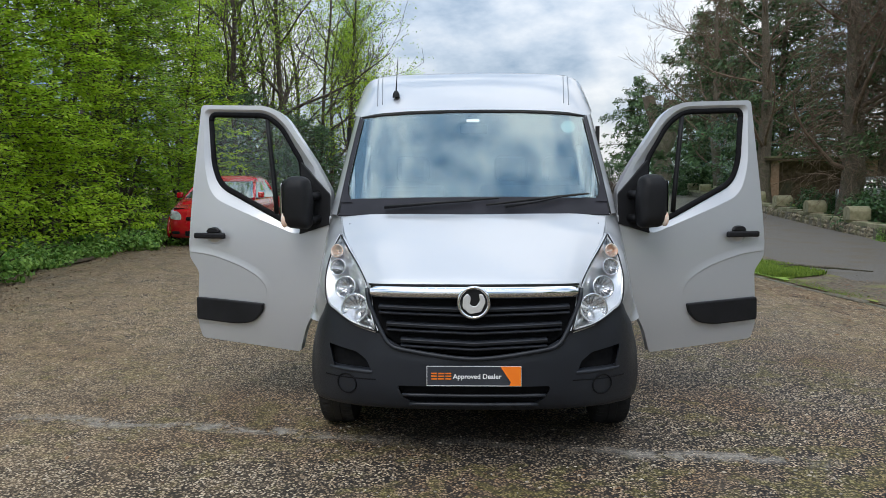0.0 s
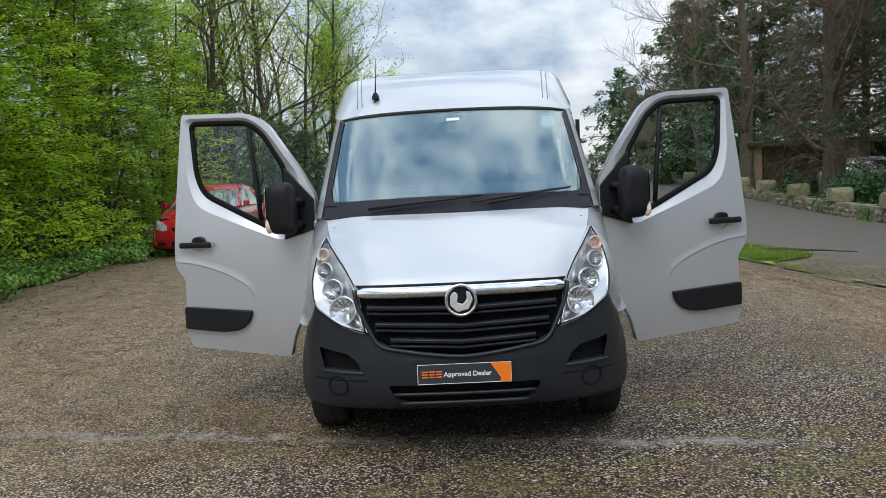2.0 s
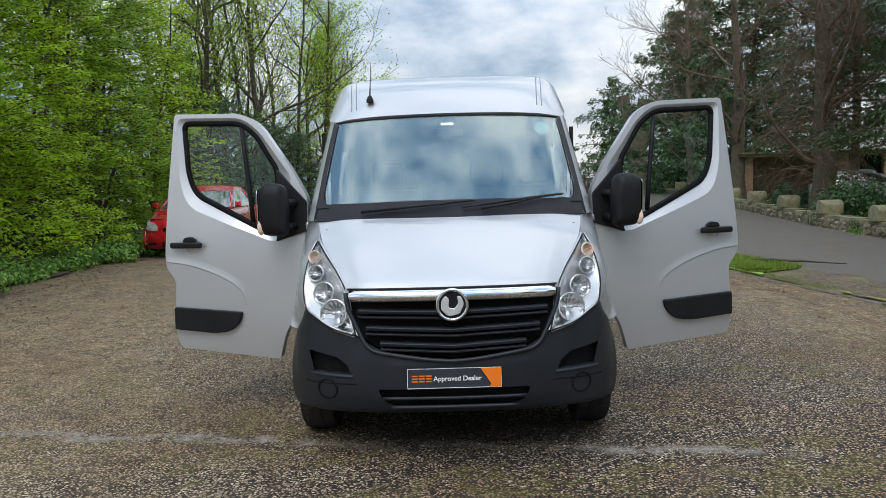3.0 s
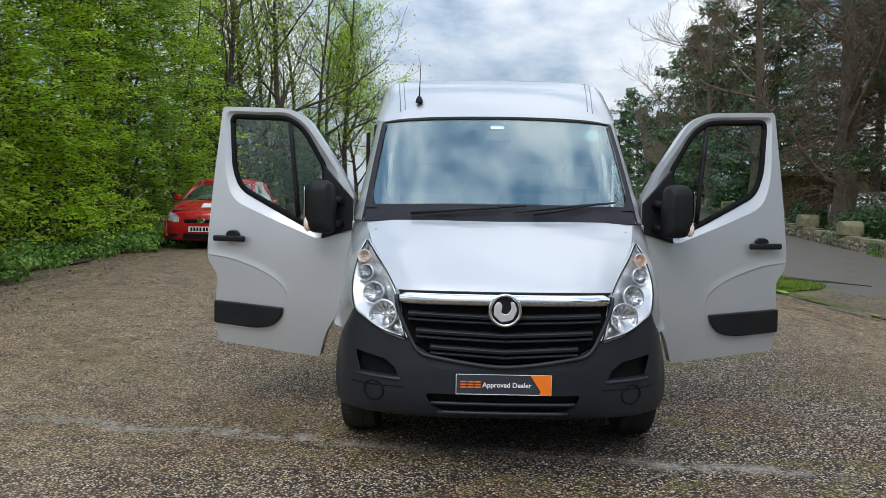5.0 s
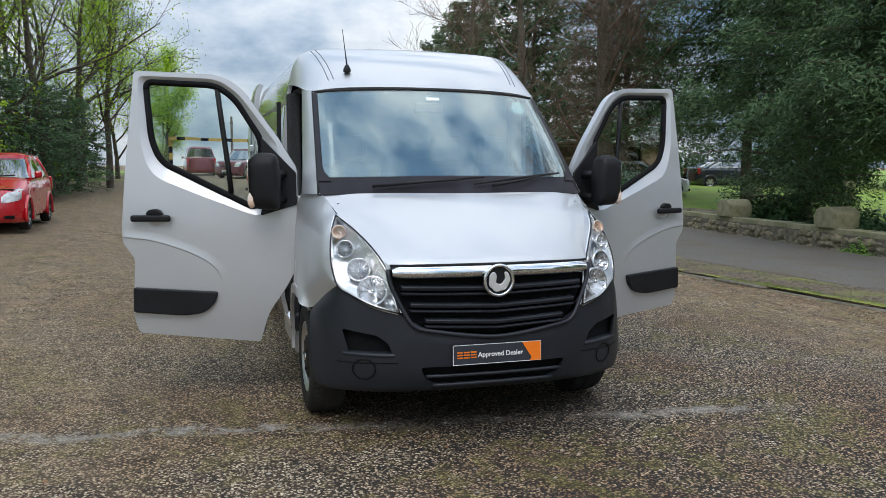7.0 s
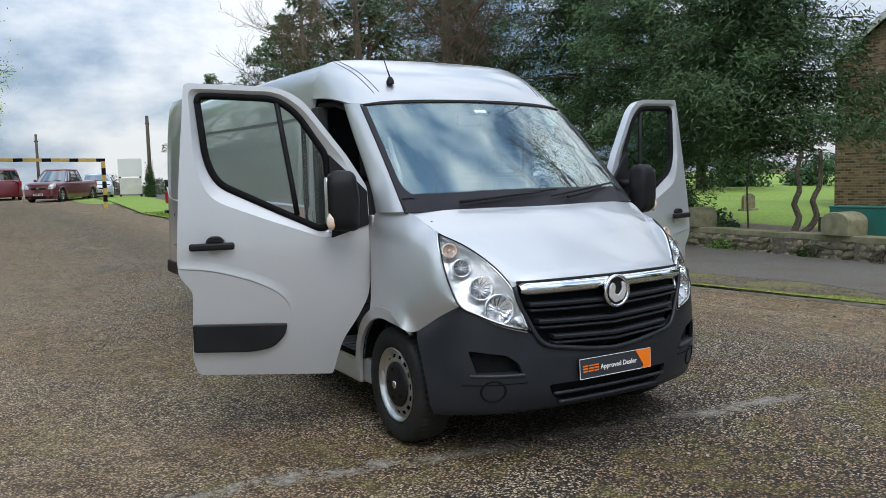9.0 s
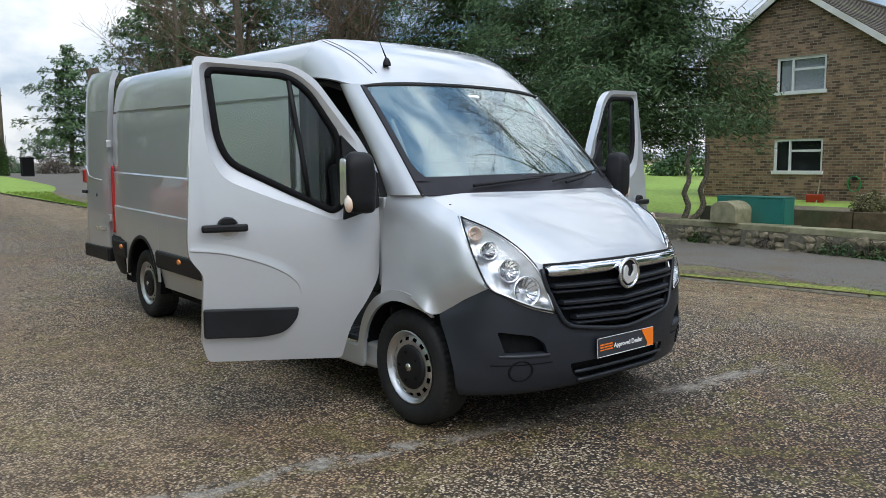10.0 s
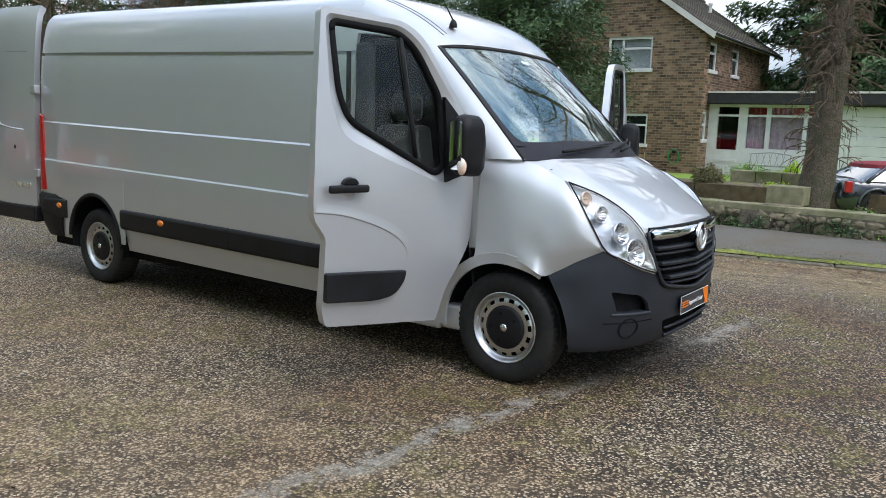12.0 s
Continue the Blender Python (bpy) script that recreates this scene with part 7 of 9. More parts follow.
        part("door_mirror", bm, paint, c, bevel=0.03)
        bm = bmesh.new()
        box(bm, s * w * 0.84, length - 0.12, waist * 0.7, s * w * 0.98, length + 0.02, waist)
        part("tail_lamp", bm, M_RED, c, bevel=0.02)
        for yw in (ya, yb):
            wh = new("wheel")
            wh.parent = c
            m = Matrix.Translation((s * w * 0.88, yw, wheel_r)) @ Matrix.Rotation(radians(90 * s), 4, "Y")
            bm = bmesh.new()
            lathe(bm, [(wheel_r * 0.62, 0.06), (wheel_r * 0.7, 0.09), (wheel_r * 0.95, 0.085), (wheel_r, 0.06), (wheel_r, -0.06), (wheel_r * 0.95, -0.085), (wheel_r * 0.6, -0.08)], 28, m)
            part("tyre", bm, M_RUBBER, wh, smooth=True)
            bm = bmesh.new()
            tube(bm, [(s * w * 0.985, yw + wheel_r * 1.17 * math.cos(a), wheel_r + wheel_r * 1.17 * math.sin(a)) for a in np.linspace(-0.35, math.pi + 0.35, 21)], 0.035, 6)
            part("wheel_arch", bm, paint, c, smooth=True)
            bm = bmesh.new()
            lathe(bm, [(wheel_r * 0.63, 0.075), (wheel_r * 0.55, 0.05), (wheel_r * 0.3, 0.07), (0, 0.075)], 20, m)
            part("rim", bm, M_STEEL, wh, smooth=True)
            for k in range(5):
                bm = bmesh.new()
                box(bm, wheel_r * 0.3, -0.03, 0.066, wheel_r * 0.56, 0.03, 0.078, m @ Matrix.Rotation(2 * math.pi * k / 5, 4, "Z"))
                part("spoke_gap", bm, M_DEEP, wh)
    # painted bumpers close both ends
    for nm, y0, d, zt in (("front_bumper", 0.0, 1, nose_h * 0.93), ("rear_bumper", length, -1, waist * 0.98)):
        rows = []
        for z, o in ((0.17, 0.06), (0.24, -0.02), (0.36, -0.055), (0.50, -0.05), (0.5 * (0.5 + zt), -0.03), (zt, 0.015), (zt + 0.02, 0.08)):
            rows.append(mirrored([(0, y0 + d * (o - 0.02), z), (w * 0.4, y0 + d * (o - 0.005), z), (w * 0.68, y0 + d * (o + 0.04), z), (w * 0.86, y0 + d * (o + 0.13), z), (w * 0.955, y0 + d * (o + 0.30), z)]))
        shell(part(nm, outer(skin(rows, 25, 16), (0, length / 2, 0.5)), paint, c, smooth=True), 0.015)
    # headlamps follow the skin of nose and bumper
    tree = skin_tree(c)
    for s in (1, -1):
        rows = []
        for v in np.linspace(0, 1, 7):
            row = []
            for u in np.linspace(0, 1, 8):
                x = w * (0.56 + 0.36 * u)
                lo, hi = nose_h * (0.68 + 0.06 * u * u), nose_h * (0.83 + 0.17 * math.sin(0.5 * math.pi * u))
                z = lo + (hi - lo) * (0.12 + 0.76 * v if u in (0.0, 1.0) else v)
                hit = tree.ray_cast(Vector((s * x, -1.0, z)), Vector((0, 1, 0)))[0]
                y = hit.y if hit and hit.y < bonnet else 0.3
                row.append((s * x, y - 0.012, z))
            rows.append(row)
        shell(part("headlamp", outer(skin(rows, 8, 0), (0, 1, 0.5)), M_HEADLAMP, c, "clear headlamp", smooth=True), 0.02)
    grille_z = nose_h * 0.72
    part("upper_grille", boxed(-w * 0.42, -0.075, grille_z - 0.04, w * 0.42, 0.0, grille_z + 0.035), M_DEEP, c, bevel=0.015)
    part("lower_grille", boxed(-w * 0.45, -0.085, 0.21, w * 0.45, 0.0, 0.32), M_DEEP, c, bevel=0.02)
    for s in (1, -1):
        part("fog_recess", boxed(*sorted((s * w * 0.60, s * w * 0.80))[:1], -0.03, 0.25, sorted((s * w * 0.60, s * w * 0.80))[1], 0.2, 0.31), M_DEEP, c, bevel=0.02)
    bm = bmesh.new()
    lathe(bm, [(0.07, 0), (0.075, 0.012), (0.05, 0.014), (0.0, 0.012)], 16, Matrix.Translation((0, -0.078, grille_z + 0.02)) @ Matrix.Rotation(radians(90), 4, "X") @ Matrix.Diagonal((1.1, 0.85, 1, 1)))
    part("maker_badge", bm, M_CHROME, c, "plain chrome oval")
    if plate:
        pl = part("number_plate", boxed(-0.26, -0.09, 0.355, 0.26, -0.07, 0.465), M_PRINT, c, "white plate with dark bars", bevel=0.003)
        for k in range(7):
            x = -0.215 + 0.062 * k + (0.012 if k > 3 else 0)
            part("bar", boxed(x, -0.094, 0.373, x + 0.042, -0.0905, 0.447), M_DEEP, pl)
    if sticker:
        bm = bmesh.new()
        grid = []
        for y in np.linspace(0.34, 0.56, 5):
            grid.append([bm.verts.new((x, y, tree.ray_cast(Vector((x, y, 3.0)), Vector((0, 0, -1)))[0].z + 0.006)) for x in np.linspace(-0.12, 0.14, 5)])
        for a, b in zip(grid, grid[1:]):
            for k in range(4):
                bm.faces.new((a[k], a[k + 1], b[k + 1], b[k]))
        part("paper", bm, M_PRINT, c, "white paper sheet on the bonnet")
    for x0 in (-0.35, 0.1):
        bm = bmesh.new()
        tube(bm, [(x0, base_f + 0.02, waist + 0.03), (x0 + 0.45, base_f + 0.07, waist + 0.05)], 0.012, 5)
        part("wiper", bm, M_BLACKP, c)
    return c


parked_car("red_car", "small bright red hatchback parked beside the hedge", (-5.62, 12.1, 0.30), 2, M_REDCAR, 3.75, 1.69, 1.50, 0.95, 1.75, 3.25, 0.80, 0.99, sticker=True)
M_MAROON = car_paint("maroon_paint", (0.16, 0.035, 0.05), 0.3, 0.3)
M_PALEBLUE = car_paint("pale_blue_paint", (0.5, 0.58, 0.66), 0.2, 0.3)
M_DARKRED = car_paint("dark_red_paint", (0.16, 0.012, 0.018), 0.1, 0.35)
M_NAVY = car_paint("dark_navy_paint", (0.012, 0.016, 0.028), 0.1, 0.25)
M_HOOD = material("red_fabric_hood", (0.2, 0.02, 0.03), 0.8, var=(0.26, 0.03, 0.04), scale=20)
M_LIGHTSILVER = car_paint("pale_silver_paint", (0.6, 0.61, 0.62), 0.4, 0.3)
truck = parked_car("pickup_truck", "maroon double-cab pickup truck beyond the barrier", (-0.45, 43.4, ground_z(-0.4, 43.4)), -30, M_MAROON, 5.1, 1.8, 1.8, 1.3, 1.85, 3.4, 1.0, 1.1, kind="pickup", wheel_r=0.37)
parked_car("parked_van", "dark red van parked beyond the barrier", (-2.2, 52.6, ground_z(-2.2, 49.0)), 184, M_DARKRED, 4.4, 1.8, 1.85, 0.9, 1.5, 4.3, 0.9, 1.1)
parked_car("blue_car", "pale blue hatchback parked beyond the barrier", (2.9, 47.5, ground_z(2.9, 48.0)), -6, M_PALEBLUE, 4.0, 1.75, 1.5, 1.0, 1.8, 3.5, 0.78, 1.0)
parked_car("convertible_car", "dark car with a red fabric roof on the drive", (16.1, -1.65, -0.12), 35, M_NAVY, 4.0, 1.72, 1.2, 1.2, 1.75, 3.4, 0.66, 0.8, plate=False, roof_paint=M_HOOD)
parked_car("silver_car", "pale silver car parked behind the trees", (17.5, 24.6, 0.35), 70, M_LIGHTSILVER, 4.0, 1.7, 1.45, 1.0, 1.8, 3.4, 0.75, 0.98)
parked_car("far_car", "dark blue car parked across the lawn", (26.0, 30.0, 0.5), 80, M_NAVY, 4.2, 1.75, 1.45, 1.1, 1.8, 3.4, 0.78, 1.0)

# ---- height barrier, poles, far sign ----
M_YELLOW = material("barrier_yellow", (0.62, 0.42, 0.1), 0.6, var=(0.5, 0.34, 0.09), scale=5)
barrier = thing("height_barrier", "yellow and black striped height barrier over the road", "barrier", (0, 0, 0))
for x, y in ((-3.15, 35.2), (1.75, 35.0)):
    z0 = ground_z(x, y)
    for k in range(7):
        part("post_band", boxed(x - 0.08, y - 0.08, z0 + 0.3 * k, x + 0.08, y + 0.08, z0 + 0.3 * k + 0.3), M_DEEP if k % 2 else M_YELLOW, barrier)
zb = ground_z(-3.15, 35.2) + 2.1
for k in range(14):
    x = -3.23 + 0.362 * k
    part("beam_band", boxed(x, 35.0, zb - 0.005 * k, x + 0.362, 35.12, zb + 0.15 - 0.005 * k), M_DEEP if k % 3 == 1 else M_YELLOW, barrier)


def pole(x, y, h, r, label):
    p = thing("utility_pole", label, "pole", (x, y, ground_z(x, y)))
    bm = bmesh.new()
    tube(bm, [(0, 0, -0.1), (0, 0, h)], [r, r * 0.75], 8)
    part("shaft", bm, M_BARK, p, smooth=True)
    part("cap", boxed(-0.12, -0.06, h - 0.5, 0.12, 0.06, h - 0.42), M_DEEP, p)
    return p


pole(-3.7, 46.5, 7.0, 0.13, "tall weathered timber pole beside the road")
pole(0.2, 54.0, 4.0, 0.1, "dark timber pole beyond the parked cars")
pole(6.0, 48.0, 5.0, 0.13, "timber pole wrapped in ivy beside the notice boards")
board = thing("sign_board", "white notice board on posts by the grass", "sign", (5.0, 49.0, ground_z(5, 49)), 0)
part("board", boxed(-0.7, 0, 1.3, 0.7, 0.06, 2.4), M_PRINT, board, bevel=0.01)
part("panel", boxed(-0.65, -0.01, 0.2, 0.65, 0.05, 1.2), M_FASCIA, board, bevel=0.01)
for x in (-0.6, 0.6):
    part("post", boxed(x - 0.05, 0.062, -0.1, x + 0.05, 0.14, 2.4), M_DEEP, board)
bin_ = thing("litter_bin", "dark lidded bin on the grass verge", "bin", (7.0, 47.0, ground_z(7, 47)))
part("body", boxed(-0.3, -0.3, 0, 0.3, 0.3, 1.0), M_DEEP, bin_, bevel=0.03)
part("lid", boxed(-0.33, -0.33, 1.002, 0.33, 0.33, 1.1), M_DEEP, bin_, bevel=0.03)

# ---- brick shed among the trees ----
shed = thing("brick_shed", "low open-fronted brick shed with a flat mossy roof", "shed", (17.4, 32.5, 0.72), -8)
wall_with_holes(-3.6, 3.7, -0.4, 2.0, [(-3.2, -0.2, -0.2, 1.85), (1.0, 2.5, 0.1, 1.85)], 0.25, Matrix.Identity(4), "front_wall", M_SHEDBRICK, shed)
for k in range(15):
    part("board", boxed(-3.18 + 0.2 * k, 0.3 + 0.012 * (k % 2), -0.2, -2.99 + 0.2 * k, 0.33 + 0.012 * (k % 2), 1.84), M_SLEEPER, shed)
part("rail", boxed(-3.2, 0.26, 0.85, -0.2, 0.3, 0.95), M_SLEEPER, shed)
part("side_wall", boxed(3.45, 0.25, -0.4, 3.7, 3.0, 2.0), M_SHEDBRICK, shed)
part("side_wall", boxed(-3.6, 0.25, -0.4, -3.35, 3.0, 2.0), M_SHEDBRICK, shed)
# near-black sheet painted as the shade inside the shed
part("shade_backing", boxed(-3.35, 0.6, -0.4, 3.45, 0.7, 2.0), M_UNLITIN, shed)
part("roof", boxed(-3.95, -0.4, 2.005, 4.1, 3.2, 2.07), M_COPING, shed, "thin mossy flat roof", bevel=0.01)
part("fascia", boxed(-3.9, -0.36, 1.9, 4.05, -0.33, 2.0), M_SLEEPER, shed)

# ---- headstones on the lawn ----
for k, (x, y, h) in enumerate(((18.6, 14.0, 0.5), (21.5, 20.0, 0.7), (24.0, 25.0, 0.8), (19.8, 23.0, 0.9), (27.0, 27.5, 0.7))):
    hs = thing("headstone", "weathered grey headstone standing on the lawn", "headstone", (x, y, ground_z(x, y) + 0.1), 8 * k, group="headstones on the lawn")
    bm = bmesh.new()
    prism(bm, rounded([(-0.28, 0), (0.28, 0), (0.28, h, 0.12), (0, h + 0.1, 0.2), (-0.28, h, 0.12)], 0.05), 0.1)
    part("slab", bm, M_COPING, hs, bevel=0.01)
    part("plinth", boxed(-0.36, -0.06, -0.05, 0.36, 0.16, 0.08), M_COPING, hs, bevel=0.01)


# ---- trees and hedge ----
def grow(rng, base, height, r0, levels, spread_angle, kids, bend=0.25, up=0.12, first=0.3, shrink=0.62, lean=(0, 0), thin=0.55, fine=0.005):
    """Branches as lists of points with radii, and the twigs' points for leaves."""
    out, tips = [], []
    stack = [(Vector(base), Vector((lean[0], lean[1], 1)).normalized(), height, r0, 0)]
    while stack:
        p, d, length, r, lev = stack.pop()
        seg = 7 if lev == 0 else (5 if lev == 1 else 3)
        pts, rad = [p.copy()], [r]
        for s in range(seg):
            j = Vector((rng.uniform(-1, 1), rng.uniform(-1, 1), rng.uniform(-0.6, 0.8)))
            d = (d + j * bend * (0.35 if lev == 0 else 0.8) + Vector((0, 0, up if lev else 0.25))).normalized()
            p = p + d * (length / seg)
            pts.append(p.copy())
            rad.append(max(r * (1 - 0.78 * (s + 1) / seg), fine * 0.8))
        out.append((pts, rad, lev))
        if lev >= levels - 1:
            tips.extend((q, d) for q in pts[1:])
            continue
        n = kids[lev]
        for k in range(n):
            f = first + (1 - first) * (k + rng.random()) / n if lev == 0 else 0.2 + 0.8 * (k + rng.random()) / n
            i = min(int(f * seg), seg - 1)
            q = pts[i].lerp(pts[i + 1], f * seg - i)
            a = rng.uniform(0, 2 * math.pi)
            side = Vector((math.cos(a), math.sin(a), 0))
            ax = (pts[i + 1] - pts[i]).normalized()
            side = (side - ax * side.dot(ax)).normalized()
            w = radians(spread_angle[lev] * rng.uniform(0.75, 1.2))
            stack.append((q, ax * math.cos(w) + side * math.sin(w), length * shrink * rng.uniform(0.6, 1.05) * (1.15 - 0.5 * f if lev == 0 else 1.0), max(rad[i] * thin, fine), lev + 1))
    return out, tips


def wood(name, branches, mat, parent, sides=(10, 6, 4, 3, 3)):
    verts, faces = [], []
    for pts, rad, lev in branches:
        n = sides[min(lev, 4)]
        start = len(verts)
        thick = lev == 0 and rad[0] > 0.2
        if thick:
            n = 20
            fine = catmull([(*q, r) for q, r in zip(pts, rad)], 30)
            pts, rad = [Vector(q[:3]) for q in fine], [float(q[3]) for q in fine]
        a = None
        for i, p in enumerate(pts):
            d = (pts[min(i + 1, len(pts) - 1)] - pts[max(i - 1, 0)]).normalized()
            a = d.orthogonal().normalized() if a is None else (a - d * a.dot(d)).normalized()
            b = d.cross(a)
            for k in range(n):
                c = 2 * math.pi * k / n
                flare = 1.0
                if lev == 0:
                    flare += 0.22 * math.exp(-4.0 * max(p.z, 0))
                if thick:
                    q = Vector((math.cos(c) * 1.6, math.sin(c) * 1.6, p.z * 0.7))
                    flare += 0.2 * noise.noise(q) + 0.13 * noise.noise(q * 3.1) + 0.05 * noise.noise(q * 8.0)
                v = p + rad[i] * flare * (math.cos(c) * a + math.sin(c) * b)
                verts.append((v.x, v.y, v.z))
        for i in range(len(pts) - 1):
            for k in range(n):
                faces.append((start + i * n + k, start + i * n + (k + 1) % n, start + (i + 1) * n + (k + 1) % n, start + (i + 1) * n + k))
    return mesh_part(name, verts, faces, mat, parent, smooth=True)


def leaves(name, centres, normals, sizes, mat, parent, aspect=0.55, seed=1, droop=0.0):
    """Many small diamond leaves round the given places: one mesh of separate islands."""
    rng = np.random.default_rng(seed)
    c = np.asarray(centres, float)
    n = len(c)
    nm = np.asarray(normals, float) + rng.normal(0, 0.45, (n, 3))
    nm /= np.linalg.norm(nm, axis=1)[:, None] + 1e-9
    t = rng.normal(0, 1, (n, 3))
    t[:, 2] -= droop
    t -= nm * (t * nm).sum(1)[:, None]
    t /= np.linalg.norm(t, axis=1)[:, None] + 1e-9
    b = np.cross(nm, t)
    s = np.asarray(sizes, float)[:, None]
    v = np.stack([c - t * s * 0.5, c + b * s * aspect * 0.5 + nm * s * 0.08, c + t * s * 0.5, c - b * s * aspect * 0.5 + nm * s * 0.08], 1).reshape(-1, 3)
    me = bpy.data.meshes.new(name)
    me.vertices.add(4 * n)
    me.vertices.foreach_set("co", v.astype(np.float32).ravel())
    me.loops.add(4 * n)
    me.loops.foreach_set("vertex_index", np.arange(4 * n, dtype=np.int32))
    me.polygons.add(n)
    me.polygons.foreach_set("loop_start", np.arange(0, 4 * n, 4, dtype=np.int32))
    me.update(calc_edges=True)
    me.materials.append(mat)
    ob = new(name, me)
    if parent is not None:
        ob.parent = parent
    return ob


def cloud(rng, tips, per, spread_xyz, keep=1.0):
    """Leaf places scattered round twig points."""
    pts = np.array([q for q, _ in tips])
    if keep < 1:
        pts = pts[rng.random(len(pts)) < keep]
    c = np.repeat(pts, per, axis=0)
    return c + rng.normal(0, 1, c.shape) * np.array(spread_xyz)


def deciduous(name, at, height, r0, seed, label, leafmat=None, leaf=0.06, per=6, keep=0.8, kids=(12, 7, 6), ang=(48, 46, 45), levels=4, first=0.3, lean=(0, 0), spread_leaf=0.16, shrink=0.6, twig=None, thin=0.55, limb=None, fine=0.005, bend=0.25):
    rng = random.Random(seed)
    t = thing(name, label, "tree", at)
    br, tips = grow(rng, (0, 0, -0.1), height, r0, levels, ang, kids, first=first, lean=lean, shrink=shrink, thin=thin, fine=fine, bend=bend)
    wood("trunk", [b for b in br if b[2] == 0], M_BARK if twig is None else twig, t)
    wood("limb_spread", [b for b in br if b[2] > 0], limb or twig or M_BARK, t)
    if leafmat is not None:
        nr = np.random.default_rng(seed)
        c = cloud(nr, tips, per, (spread_leaf,) * 3, keep)
        leaves("crown", c, np.tile((0, 0, 1.0), (len(c), 1)), nr.uniform(0.6, 1.3, len(c)) * leaf, leafmat, t, seed=seed)
    return t


def conifer(name, at, height, radius, seed, label, mat, first=0.12, count=46, per=34, leaf=0.2, dense=1.0, droop=0.25, r0=0.3, aspect=0.32):
    """An evergreen: a straight trunk, tiers of drooping boughs, sprays of needles."""
    rng, nr = random.Random(seed), np.random.default_rng(seed)
    t = thing(name, label, "tree", at)
    br = [([Vector((0, 0, -0.1 + height * k / 7)) + Vector((rng.uniform(-0.1, 0.1), rng.uniform(-0.1, 0.1), 0)) for k in range(8)], [r0 * (1 - 0.12 * k) for k in range(8)], 0)]
    cs, ns = [], []
    for k in range(count):
        f = first + (1 - first) * (k + rng.random()) / count
        z = f * height
        reach = radius * (1 - f ** 1.7) ** 0.6 * rng.uniform(0.65, 1.15)
        a = k * 2.4 + rng.uniform(-0.5, 0.5)
        d = Vector((math.cos(a), math.sin(a), 0.1))
        pts = []
        p = Vector((0, 0, z))
        for s in range(6):
            pts.append(p.copy())
            d2 = (d + Vector((rng.uniform(-0.25, 0.25), rng.uniform(-0.25, 0.25), rng.uniform(-0.1, 0.15) - droop * s / 5))).normalized()
            p = p + d2 * reach / 5
        br.append((pts, [0.06 * (1 - 0.16 * i) for i in range(6)], 2))
        m = int(per * dense * max(reach, 0.6))
        u = nr.uniform(0.1, 1.05, m)
        idx = np.minimum((u * 4.999).astype(int), 4)
        pa = np.array([list(q) for q in pts])
        base = pa[idx] + (pa[np.minimum(idx + 1, 5)] - pa[idx]) * (u * 4.999 - idx)[:, None]
        w = 0.12 + 0.3 * reach / radius * (1.1 - u)
        side = np.stack([-np.sin(a) * np.ones(m), np.cos(a) * np.ones(m), np.zeros(m)], 1) * (nr.normal(0, 1, m) * w * 1.6)[:, None]
        drop = np.zeros((m, 3))
        drop[:, 2] = nr.normal(-0.05, 0.13, m) - np.abs(nr.normal(0, 0.18, m))
        tuft = base + side + drop
        tuft = np.repeat(tuft, 6, axis=0)
        tuft += nr.normal(0, 0.1, tuft.shape)
        cs.append(tuft)
        ns.append(np.tile((0, 0, 1.0), (len(tuft), 1)) + np.array([math.cos(a), math.sin(a), 0]) * 0.7)
    wood("trunk", br, M_BARK, t)
    c = np.concatenate(cs)
    leaves("crown", c, np.concatenate(ns), nr.uniform(0.5, 1.2, len(c)) * leaf, mat, t, aspect=aspect, seed=seed, droop=0.8)
    return t


def shrub(name, at, size, seed, label, mat, leaf=0.09, count=2500, category="shrub"):
    nr = np.random.default_rng(seed)
    rng = random.Random(seed)
    t = thing(name, label, category, at)
    br = []
    for k in range(9):
        a, h = rng.uniform(0, 6.28), size[2] * rng.uniform(0.6, 0.95)
        e = Vector((math.cos(a) * size[0] * rng.uniform(0.1, 0.7), math.sin(a) * size[1] * rng.uniform(0.1, 0.7), h))
        br.append(([Vector((0, 0, -0.05)), e * 0.5 + Vector((0, 0, 0.1)), e], [0.025, 0.018, 0.008], 2))
    wood("stem", br, M_TWIG, t)
    lumps = nr.normal(0, 1, (26, 3))
    lumps /= np.linalg.norm(lumps, axis=1)[:, None]
    lumps[:, 2] = np.abs(lumps[:, 2])
    lumps *= nr.uniform(0.45, 0.85, (26, 1))
    pick = nr.integers(0, 26, count)
    d = nr.normal(0, 1, (count, 3))
    d /= np.linalg.norm(d, axis=1)[:, None]
    c = lumps[pick] + d * nr.uniform(0.15, 0.33, (count, 1))
    c[:, 2] = np.abs(c[:, 2])
    leaves("foliage", c * np.array(size), d + np.array([0, 0, 0.5]), nr.uniform(0.6, 1.2, count) * leaf, mat, t, seed=seed)
    return t


